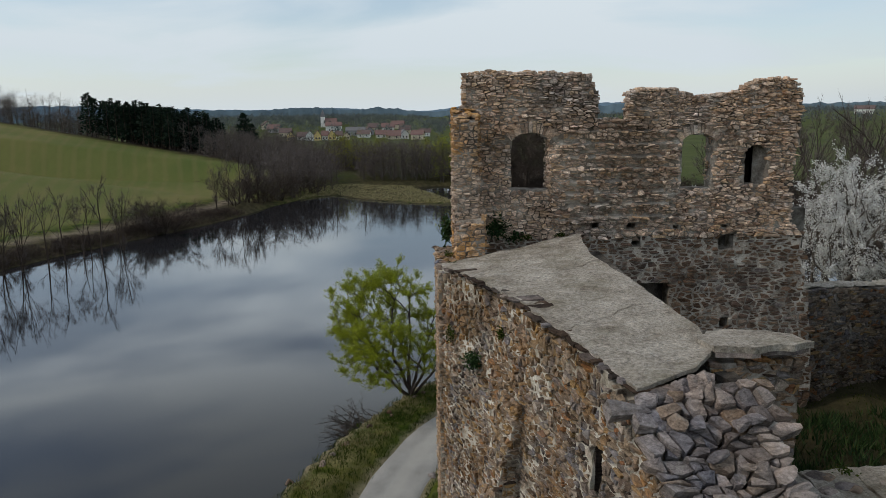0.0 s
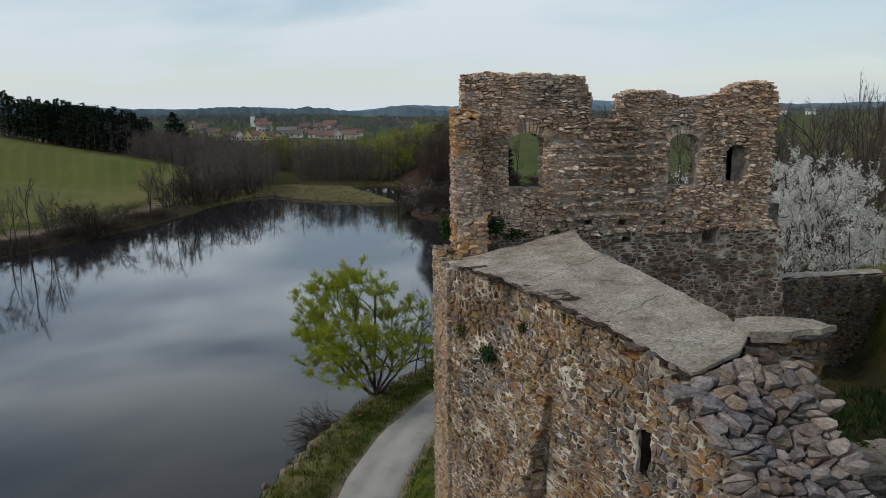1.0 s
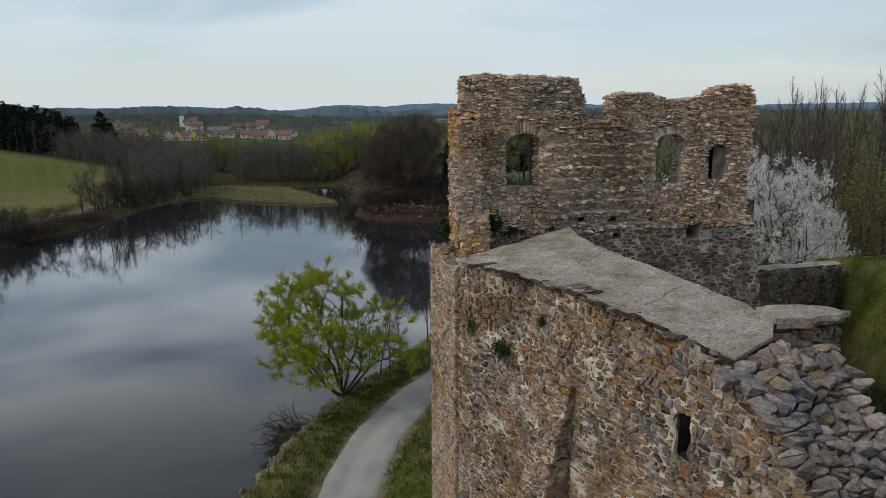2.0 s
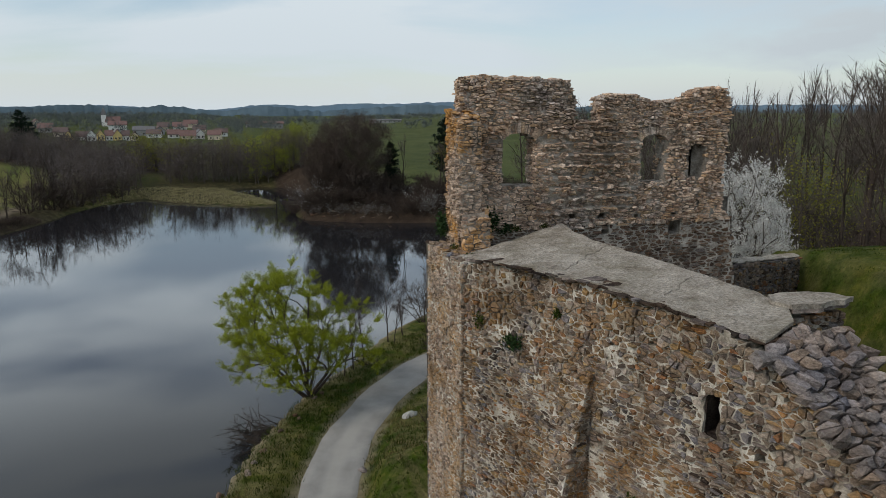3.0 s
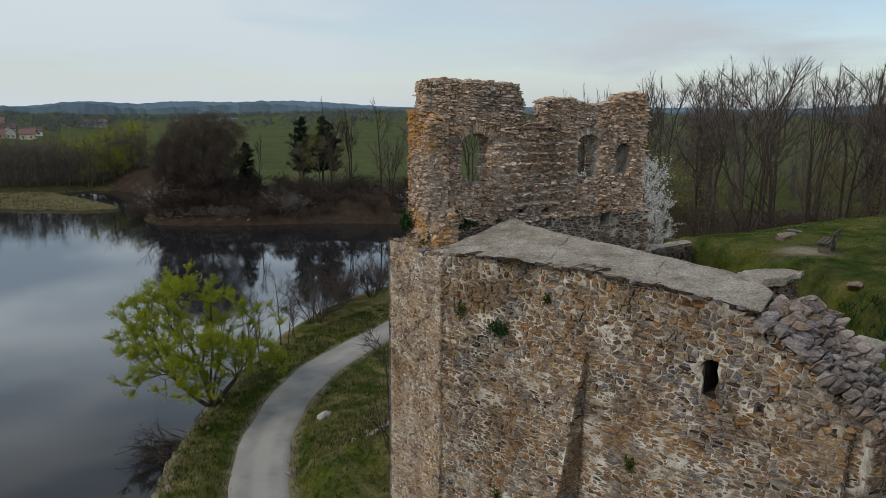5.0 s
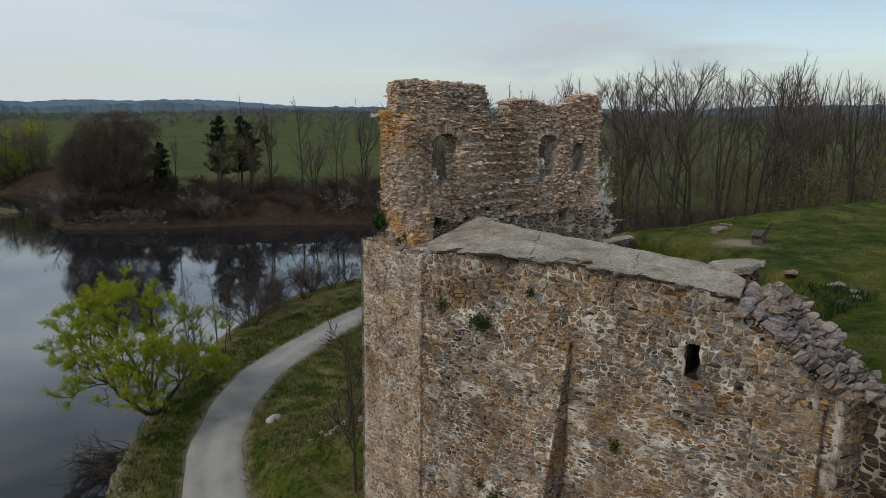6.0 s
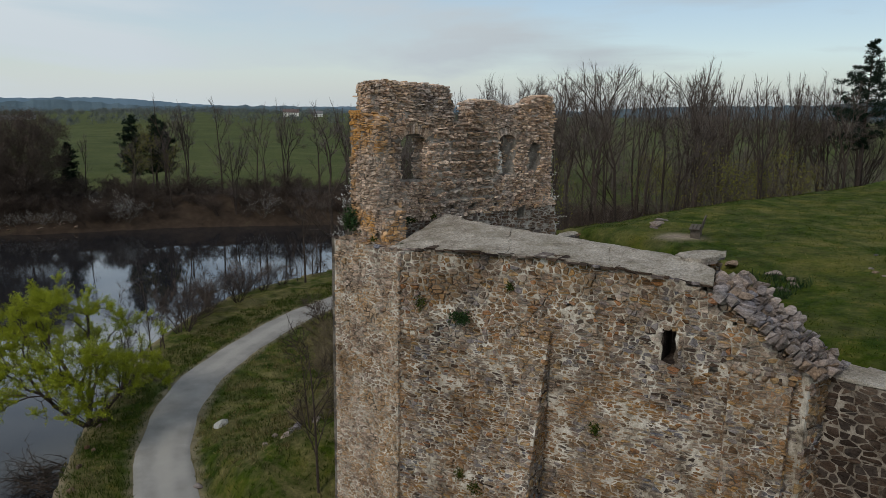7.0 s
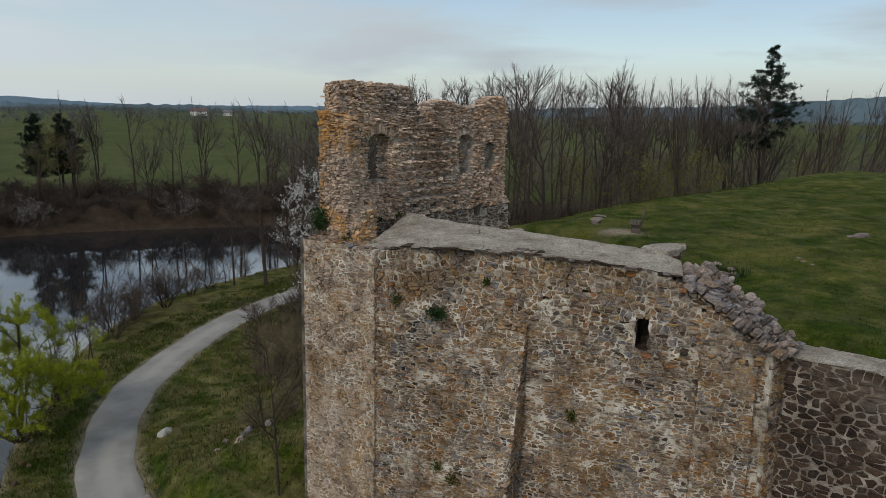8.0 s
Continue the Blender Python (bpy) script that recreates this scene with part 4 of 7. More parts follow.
main_relief = lambda u, v: main_bow(u, v) + 0.04 * noise.noise((u * 0.5, v * 0.5, 0))
slab_core("wall_core", main, MAIN_LEN, 2.0, 14.6, 0.11, 0.8, lambda u, v: v < along(MAIN_TOP, u) - (0.04 if u < 8.3 else 0.2) and not main_open(u, v), outer, mortar, 0.025,
          lambda u, v: main_relief(u, v) + 0.026 * noise.noise((u * 1.1, v * 1.1, 6)) - 0.004)
nn = main.n
inner = lambda p, d: (p[0] - nn.x * d, p[1] - nn.y * d)
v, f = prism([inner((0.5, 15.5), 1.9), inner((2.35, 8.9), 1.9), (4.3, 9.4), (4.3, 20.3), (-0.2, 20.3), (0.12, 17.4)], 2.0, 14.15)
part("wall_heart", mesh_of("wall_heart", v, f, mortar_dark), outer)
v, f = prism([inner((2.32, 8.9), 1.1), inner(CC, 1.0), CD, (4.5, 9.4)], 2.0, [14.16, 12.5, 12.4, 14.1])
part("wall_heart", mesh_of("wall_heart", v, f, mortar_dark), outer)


# Panels added inside the slot, coloured near black for the shade of the recess.
for a0, a1, d0, d1, z0, z1 in ((NICHE[0] - 0.1, NICHE[0] + 0.05, 0.07, 0.9, NICHE[2], NICHE[3]), (NICHE[1] - 0.05, NICHE[1] + 0.1, 0.07, 0.9, NICHE[2], NICHE[3]),
                               (NICHE[0], NICHE[1], 0.1, 0.9, NICHE[3], NICHE[3] + 0.1), (NICHE[0], NICHE[1], 0.12, 0.9, NICHE[2] - 0.1, NICHE[2] + 0.02), (NICHE[0] - 0.1, NICHE[1] + 0.1, 0.9, 1.0, NICHE[2] - 0.1, NICHE[3] + 0.1)):
    q = [main.at(u, 0, -d - 0.2) for u, d in ((a0, d0), (a1, d0), (a1, d1), (a0, d1))]
    v, f = prism([(w.x, w.y) for w in q], z0, z1)
    part("niche_lining", mesh_of("niche_lining", v, f, stone_dark), outer, "dark stone lining added as painted shade inside the slot")


def main_squeeze(u, v):
    for a, b, c, d in [NICHE] + SMALL:
        if a < u < b and c < v < d:
            return min([(u - a, (a, v)), (b - u, (b, v)), (v - c, (u, c)), (d - v, (u, d))])[1]
    return (min(max(u, -0.03), MAIN_LEN + 0.03), min(v, along(MAIN_TOP, u) - 0.05) if u < 8.35 else v)


main_keep = lambda u, v: -0.03 < u < MAIN_LEN + 0.03 and v < along(MAIN_TOP, u) - (0.07 if u < 8.35 else 0) and not main_open(u, v, 0.01)
top_rows = rubble(MAIN_LEN, 11.6, 14.6, (0.11, 0.36), (0.08, 0.135), rng, 0.5)
lay_stones(main, top_rows, outer, rng, (stone_wall, stone_wall_piece), lambda u, v: v > 11.62 and main_keep(u, v), lambda u, v: u > 6.5 and v > 12.9, 0.015, (0.0, 0.055), main_relief, main_squeeze, 0.3)
low_rows = rubble(MAIN_LEN, 4.3, 11.6, (0.13, 0.42), (0.07, 0.07), rng, 0.42)
lay_stones(main, low_rows, outer, rng, (stone_wall, stone_wall_piece), lambda u, v: v < 11.64 and main_keep(u, v), lambda u, v: False, 0.017, (-0.004, 0.034), main_relief, main_squeeze, 0.2)
# end strip towards the lake and the short return at the other end
block_masonry(outer, [(-0.12, 17.1), (0.12, 17.14), (0.9, 17.6), (0.9, 20.1), CA], 2.5, 14.2, (0.12, 0.38), (0.07, 0.11), (stone_pale, stone_pale_piece), mortar, (0, 4), rng,
              None, lambda u, v: v > 13.2, (0.0, 0.045), 0.021, 0.25)
block_masonry(outer, [CC, CD, (4.2, 7.8), (3.1, 7.6)], 3.0, [12.75, 12.7, 12.75, 12.8], (0.16, 0.42), (0.10, 0.14), (stone_wall, stone_wall_piece), mortar, (0,), rng,
              None, lambda u, v: v > 11.5, (0.005, 0.05), 0.013, 0.25)


def buttress(u0, u1, z1, flare, start, label, mats):
    """Remnant of a torn-off cross wall, leaning out of the great wall towards its foot."""
    b = thing("buttress", label, "buttress", kind="structure")
    z0 = 2.6
    out = lambda z: start + flare * (z1 - z)
    low, high = [main.at(u, z0, out(z0)) for u in (u0, u1)], [main.at(u, z1, out(z1)) for u in (u0, u1)]
    backs = [main.at(u, z, -0.5) for z in (z0, z1 + 0.25) for u in (u0, u1)]
    vs = [low[0], low[1], backs[1], backs[0], high[0], high[1], backs[3], backs[2]]
    part("wall_core", mesh_of("wall_core", vs, [(0, 1, 5, 4), (1, 2, 6, 5), (3, 0, 4, 7), (4, 5, 6, 7)], mortar), b)
    for k in range(12):
        q = main.at(u0 + (u1 - u0) * (k % 6 + rng.random()) / 6, z1 + (0.02 if k < 6 else 0.11), start - 0.06 + (0.08 if k < 6 else 0.03) * rng.uniform(0.6, 1.2))
        ob = part("stone", boulder_mesh("stone", rng, rng.uniform(0.09, 0.15), rng.uniform(0.06, 0.11), rng.uniform(0.05, 0.09), mats[1]), b, at=q)
        ob.rotation_euler = (rng.uniform(-0.3, 0.3), rng.uniform(-0.3, 0.3), rng.uniform(0, 3.1))
    rise = (high[0] - low[0]).length
    fc = Face(low[0], low[1] - low[0], high[0] - low[0])
    lines = rubble(u1 - u0, 0, rise, (0.10, 0.34), (0.065, 0.08), rng, 0.45)
    lay_stones(fc, lines, b, rng, mats, lambda u, v: -0.02 < u < u1 - u0 + 0.02 and v < rise - 0.05 * rng.random(), lambda u, v: v > rise - 2.2,
               0.011, (0.0, 0.045), None, lambda u, v: (min(max(u, -0.02), u1 - u0 + 0.02), v), 0.3)
    for base, back, turn in ((low[1], backs[1], 1), (backs[0], low[0], 0)):
        fs = Face(Vector((base.x, base.y, 0)), Vector((back.x, back.y, 0)) - Vector((base.x, base.y, 0)))
        wd = (Vector((back.x, back.y, 0)) - Vector((base.x, base.y, 0))).length
        lines = rubble(wd, z0, z1, (0.10, 0.3), (0.085, 0.09), rng, 0.45)
        inside = (lambda u, v: u > out(z0) - out(v)) if turn else (lambda u, v: u < wd - out(z0) + out(v))
        lay_stones(fs, lines, b, rng, mats, lambda u, v: v < z1 and -0.02 < u < wd + 0.02 and inside(u, v), lambda u, v: False, 0.011, (0.0, 0.04), None, None, 0.3)
    return b


buttress(3.8, 4.62, 12.35, 0.27, -0.14, "leaning stub of a broken cross wall, ochre and grey rubble stone", (stone_wall, stone_wall_piece))
buttress(9.12, 10.38, 12.45, 0.10, 0.10, "shallow leaning stone buttress on the outer castle wall", (stone_wall, stone_wall_piece))

def top_stones(parent, x0, x1, y0, y1, z, count, mat, size=(0.1, 0.22)):
    for k in range(count):
        me = boulder_mesh("stone", rng, rng.uniform(*size), rng.uniform(size[0], size[1] * 0.85), rng.uniform(0.035, 0.075), mat)
        x, y = rng.uniform(x0, x1), rng.uniform(y0, y1)
        ob = part("stone", me, parent, at=(x, y, z(x, y)))
        ob.rotation_euler = (rng.uniform(-0.15, 0.15), rng.uniform(-0.15, 0.15), rng.uniform(0, 3.1))


# ---- coping of the outer wall ----
coping = thing("wall_coping", "cracked grey screed coping with thin slate edges on top of the castle wall", "coping", kind="structure")
FRONT_EDGE = [(0.0, -0.1, 17.5), (0.12, 0.3, 16.4), (0.3, 0.88, 14.75), (0.5, 1.4, 13.1), (0.68, 1.84, 11.6), (0.86, 2.3, 10.1), (1.0, 2.58, 9.08)]
BACK_EDGE = [(0.0, 3.72, 19.25), (0.12, 3.62, 18.2), (0.3, 3.5, 16.6), (0.5, 3.85, 14.3), (0.72, 3.98, 12.5), (0.86, 4.12, 11.2), (0.95, 3.98, 10.15), (1.0, 3.52, 9.52)]


def coping_point(s, w):
    fx, fy, bx, by = (along([(row[0], row[k]) for row in edge], s) for edge in (FRONT_EDGE, BACK_EDGE) for k in (1, 2))
    x, y = fx + (bx - fx) * w, fy + (by - fy) * w
    z = 14.25 + 0.2 * math.sin(math.pi * min(1, s)) * (1 - w) + (0.32 - 0.18 * s ** 3) * max(w, 0) ** 1.2 + 0.06 * s + 0.12 * w * (1 - s) ** 4
    z += 0.05 * noise.noise((x * 1.3, y * 1.3, 0)) + 0.018 * noise.noise((x * 5, y * 5, 2)) + 0.008 * noise.noise((x * 14, y * 14, 5))
    return Vector((x, y, z))


cuts = [0.0, 0.36, 0.7, 1.0]
for c0, c1 in zip(cuts, cuts[1:]):
    ns, nw = 26, 22
    wob = lambda c, w: c + (0.012 * math.sin(w * 5 + c * 20) + 0.02 * noise.noise((w * 9, c * 7, 0)) if 0 < c < 1 else 0)
    g0, g1 = (0.0015 if c0 > 0 else 0), (0.0015 if c1 < 1 else 0)
    verts, faces = [], []
    for lay in (0, 1):
        for i in range(ns + 1):
            for j in range(nw + 1):
                w = j / nw
                s0, s1 = wob(c0, w) + g0, wob(c1, w) - g1
                s = s0 + (s1 - s0) * i / ns
                ww = w
                if j == 0:
                    ww = 0.022 * noise.noise((s * 40, 0, 0)) + 0.012 * noise.noise((s * 110, 4, 0))
                p = coping_point(min(max(s, 0), 1), ww)
                verts.append(p - Vector((0, 0, 0.065 * lay)))
    m1 = nw + 1
    top = (ns + 1) * m1
    for i in range(ns):
        for j in range(nw):
            a = i * m1 + j
            faces += [(a, a + m1, a + m1 + 1, a + 1)]
    rim = [i * m1 for i in range(ns + 1)] + [ns * m1 + j for j in range(1, nw + 1)] + [i * m1 + nw for i in range(ns - 1, -1, -1)] + [j for j in range(nw - 1, 0, -1)]
    for k in range(len(rim)):
        a, b = rim[k], rim[(k + 1) % len(rim)]
        faces.append((b, a, a + top, b + top))
    part("coping_slab", mesh_of("coping_slab", verts, faces, coping_mat), coping)
# thin slates showing under the front edge
s = 0.0
while s < 0.99:
    w = rng.uniform(0.012, 0.05)
    p, q = coping_point(s, 0.0), coping_point(min(1, s + w * 0.94), 0.0)
    out = rng.uniform(0.02, 0.15)
    t = rng.uniform(0.03, 0.06)
    n2 = Vector((main.n.x, main.n.y, 0))
    zz = -0.02 + rng.uniform(-0.03, 0.02)
    mid = (p + q) / 2
    vs = []
    for dz in (zz - t, zz):
        vs += [p - n2 * 0.5, q - n2 * 0.5, q + n2 * (out + rng.uniform(0, 0.03)), (p + q) / 2 + n2 * (out + rng.uniform(0.0, 0.05)), p + n2 * (out + rng.uniform(0, 0.03))]
        for k in range(-5, 0):
            vs[k] = vs[k] + Vector((0, 0, dz)) - mid
    fs = [(0, 1, 2, 3, 4)[::-1], (5, 6, 7, 8, 9)] + [(k, (k + 1) % 5, 5 + (k + 1) % 5, 5 + k) for k in range(5)]
    part("slate", mesh_of("slate", vs, fs, stone_dark_piece if rng.random() < 0.72 else stone_grey_piece), coping, at=mid)
    s += w


top_stones(stub, 0.36, 0.92, 18.7, 19.4, lambda x, y: 17.72 + 0.45 * (y - 18.65), 16, stone_ochre_piece)
top_stones(stub, 0.42, 1.02, 18.25, 18.6, lambda x, y: 15.1, 9, stone_ochre_piece)
top_stones(outer, -0.18, 0.32, 17.75, 20.1, lambda x, y: 14.2, 34, stone_wall_piece, (0.09, 0.2))
top_stones(outer, -0.1, 0.2, 17.2, 17.6, lambda x, y: 14.2, 8, stone_wall_piece, (0.09, 0.18))
# ---- broken end of the outer wall: loose grey stones on a slope ----
rubble_end = thing("wall_rubble", "sloping broken wall end of loose angular grey stones", "rubble", kind="structure")
slope = Face((2.84, 6.8, 12.76), (1.38, -0.05, -0.06), (-0.28, 2.15, 1.52))
lines = rubble(2.0, -0.05, 2.75, (0.13, 0.48), (0.11, 0.22), rng, 0.55)
lay_stones(slope, lines, rubble_end, rng, (stone_grey, stone_grey_piece), lambda u, v: -0.16 < u < 1.4 + 0.16 * v and v < 2.5 + 0.3 * u, lambda u, v: True, 0.010, (0.03, 0.11), None, None, 0.45, most=300)
for k in range(16):
    me = boulder_mesh("stone", rng, rng.uniform(0.12, 0.24), rng.uniform(0.1, 0.18), rng.uniform(0.06, 0.11), stone_grey_piece)
    q = slope.at(rng.uniform(0.1, 1.5), rng.uniform(0.1, 2.4), 0.14)
    ob = part("stone", me, rubble_end, at=q)
    ob.rotation_euler = (radians(-30), rng.uniform(-0.3, 0.3), rng.uniform(0, 3.1))
for k in range(26):
    w = (k % 10 + rng.random()) / 10
    me = boulder_mesh("stone", rng, rng.uniform(0.15, 0.24), rng.uniform(0.17, 0.27), rng.uniform(0.13, 0.19), stone_grey_piece, 12)
    ob = part("stone", me, rubble_end, at=(2.66 + 1.1 * w + 0.1 * (k // 10), 8.93 + 0.5 * w - 0.26 * (k // 10), 14.19 + 0.1 * w - 0.2 * (k // 10)))
    ob.rotation_euler = (-0.3, rng.uniform(-0.2, 0.2), rng.uniform(0, 3.1))
v, f = prism([(2.75, 9.3), (2.95, 7.15), (4.2, 7.05), (4.5, 9.5)], 11.5, [14.2, 12.74, 12.62, 14.26])
part("wall_core", mesh_of("wall_core", v, f, mortar_tower), rubble_end)

# ---- stub wall with a slate cap and low wall beside the pit ----
cap = thing("capped_wall", "short cross wall of rubble stone under thin jutting slate slabs", "ruin wall", kind="structure")
block_masonry(cap, [(3.95, 10.12), (5.36, 10.26), (5.32, 10.9), (3.95, 10.9)], 10.0, [14.3, 14.3, 14.3, 14.3], (0.16, 0.4), (0.13, 0.11), (stone_wall, stone_wall_piece), mortar_tower, (0, 1), rng,
              None, lambda u, v: True, (0.0, 0.05))
def slab(name, outline, z0, z1, mat, parent, ragged=0.03):
    """A broken flat slab with an uneven rim; z1 is its top, an offset or a function of x and y."""
    pts = []
    for k in range(len(outline)):
        a, b = Vector(outline[k]), Vector(outline[(k + 1) % len(outline)])
        n = max(1, int((b - a).length / 0.14))
        pts += [a.lerp(b, i / n) + Vector((rng.uniform(-ragged, ragged), rng.uniform(-ragged, ragged))) for i in range(n)]
    c = sum(pts, Vector((0, 0))) / len(pts)
    n = len(pts)
    vs = [(p.x, p.y, z0) for p in pts] + [(p.x, p.y, z1(p.x, p.y) + rng.uniform(-0.008, 0.008)) for p in pts] + [(c.x + (p.x - c.x) * 0.5, c.y + (p.y - c.y) * 0.5, z1(*(c + (p - c) * 0.5)) + rng.uniform(-0.01, 0.015)) for p in pts]
    fs = [tuple(range(n - 1, -1, -1)), tuple(range(2 * n, 3 * n))]
    for k in range(n):
        j = (k + 1) % n
        fs += [(k, j, n + j, n + k), (n + k, n + j, 2 * n + j, 2 * n + k)]
    return part(name, mesh_of(name, vs, fs, mat), parent)


slab("cap_slab", [(3.96, 10.06), (4.5, 9.98), (5.1, 10.06), (5.5, 10.2), (5.34, 10.6), (5.05, 10.9), (4.6, 11.0), (4.15, 10.95), (3.85, 10.5)], 14.47, lambda x, y: 14.56 + 0.01 * (x - 4) - 0.05 * (y - 10.1), coping_mat, cap, 0.035)
slab("slate", [(4.7, 10.04), (5.2, 10.1), (5.42, 10.22), (4.9, 10.5)], 14.40, lambda x, y: 14.463, stone_grey_piece, cap, 0.03)
slab("slate", [(4.0, 10.02), (4.65, 9.98), (4.7, 10.4), (4.05, 10.5)], 14.39, lambda x, y: 14.463, stone_grey_piece, cap, 0.03)
low = thing("low_wall", "low wall remnant of flat stones along the edge of the pit", "ruin wall", kind="structure")
block_masonry(low, [(4.6, 9.2), (8.6, 9.75), (8.5, 10.45), (4.6, 10.0)], 10.0, [12.45, 12.4, 12.4, 12.45], (0.2, 0.5), (0.12, 0.1), (stone_grey, stone_grey_piece), mortar_dark, (0, 1, 2), rng)
for k in range(5):
    x0 = 4.62 + 0.8 * k
    slab("cap_slab", [(x0, 9.12 + 0.137 * (x0 - 4.6)), (x0 + 0.78, 9.12 + 0.137 * (x0 - 3.8)), (x0 + 0.78, 10.05 + 0.12 * (x0 - 3.8)), (x0, 10.05 + 0.12 * (x0 - 4.6))], 12.42, lambda x, y: 12.5, coping_mat, low, 0.04)
for k in range(9):
    x, y = rng.uniform(5.5, 8.6), rng.uniform(-0.28, 0.28)
    me = boulder_mesh("stone", rng, rng.uniform(0.16, 0.32), rng.uniform(0.12, 0.22), rng.uniform(0.04, 0.08), stone_grey_piece)
    part("stone", me, low, at=(x, 9.7 + 0.13 * (x - 4.6) + y, 12.5))

# ---- curtain walls ----
curtain = thing("curtain_wall", "dark brown curtain wall with pale mortar joints and a flat stone top", "castle wall", kind="structure")
block_masonry(curtain, [(3.72, 7.2), (3.95, -6), (4.85, -6), (4.75, 7.2)], 3.0, [12.5, 12.45, 12.45, 12.5], (0.2, 0.5), (0.17, 0.17), (stone_dark, stone_dark_piece), mortar_tower, (0,), rng,
              None, lambda u, v: 0 < u < 6 and v > 10.2, (0.0, 0.035), 0.011, 0.2)
for k in range(22):
    y = 7.0 - 0.45 * k
    vs, n = [], 4
    sx, sy = 0.56, 0.235
    for dz in (0, 0.07):
        vs += [(a * sx * rng.uniform(0.93, 1.05), b * sy * rng.uniform(0.95, 1.0), dz + rng.uniform(-0.012, 0.012)) for a, b in ((-1, -1), (1, -1), (1, 1), (-1, 1))]
    fs = [(3, 2, 1, 0), (4, 5, 6, 7)] + [(i, (i + 1) % n, n + (i + 1) % n, n + i) for i in range(n)]
    part("cap_stone", mesh_of("cap_stone", vs, fs, coping_mat), curtain, at=(4.24 + 0.017 * k, y, 12.47))
stone_darker, stone_darker_piece = [stone_material("darker_stone", k, MIXED, (0.16, 0.10, 0.05), 0.5, 0.15, 0.8, 0.5, 0.62) for k in (False, True)]
back = thing("garden_wall", "low rubble wall with pale flat capstones running off the tower", "ruin wall", kind="structure")
block_masonry(back, [(9.7, 19.45), (15.6, 22.3), (15.3, 22.9), (9.7, 20.2)], 9.5, [12.95, 12.35, 12.35, 12.95], (0.14, 0.4), (0.1, 0.09), (stone_darker, stone_darker_piece), mortar_dark, (0, 1), rng,
              None, lambda u, v: v > 11.5)
for k in range(13):
    t = k / 12
    me = boulder_mesh("cap_stone", rng, 0.32, 0.36, 0.07, coping_mat, 5)
    part("cap_stone", me, back, at=(9.8 + 5.6 * t, 19.9 + 2.7 * t, 12.97 - 0.58 * t))

# ---- plants ----
def tube(V, F, pts, radii, sides):
    base = len(V)
    for k, p in enumerate(pts):
        d = (pts[min(k + 1, len(pts) - 1)] - pts[max(k - 1, 0)]).normalized()
        a = d.orthogonal().normalized()
        b = d.cross(a)
        for j in range(sides):
            t = 6.2832 * j / sides
            V.append(p + (a * math.cos(t) + b * math.sin(t)) * radii[k])
    for k in range(len(pts) - 1):
        for j in range(sides):
            i0, i1 = base + k * sides + j, base + k * sides + (j + 1) % sides
            F.append((i0, i1, i1 + sides, i0 + sides))


def blade(V, F, p, d, length, width, rng):
    """A thin twig, needle spray or grass blade."""
    side = d.cross(Vector((rng.uniform(-1, 1), rng.uniform(-1, 1), rng.uniform(-1, 1)))).normalized() * width * 0.5
    k = len(V)
    V += [p - side, p + side, p + d * length]
    F.append((k, k + 1, k + 2))


def leaf(V, F, p, size, rng, up=0.3):
    n = Vector((rng.gauss(0, 1), rng.gauss(0, 1), rng.gauss(up, 1))).normalized()
    a = n.orthogonal().normalized()
    a = (a * rng.uniform(-1, 1) + n.cross(a) * rng.uniform(-1, 1)).normalized()
    b = n.cross(a) * 0.55
    k = len(V)
    V += [p - a * size, p + b * size, p + a * size, p - b * size]
    F.append((k, k + 1, k + 2, k + 3))


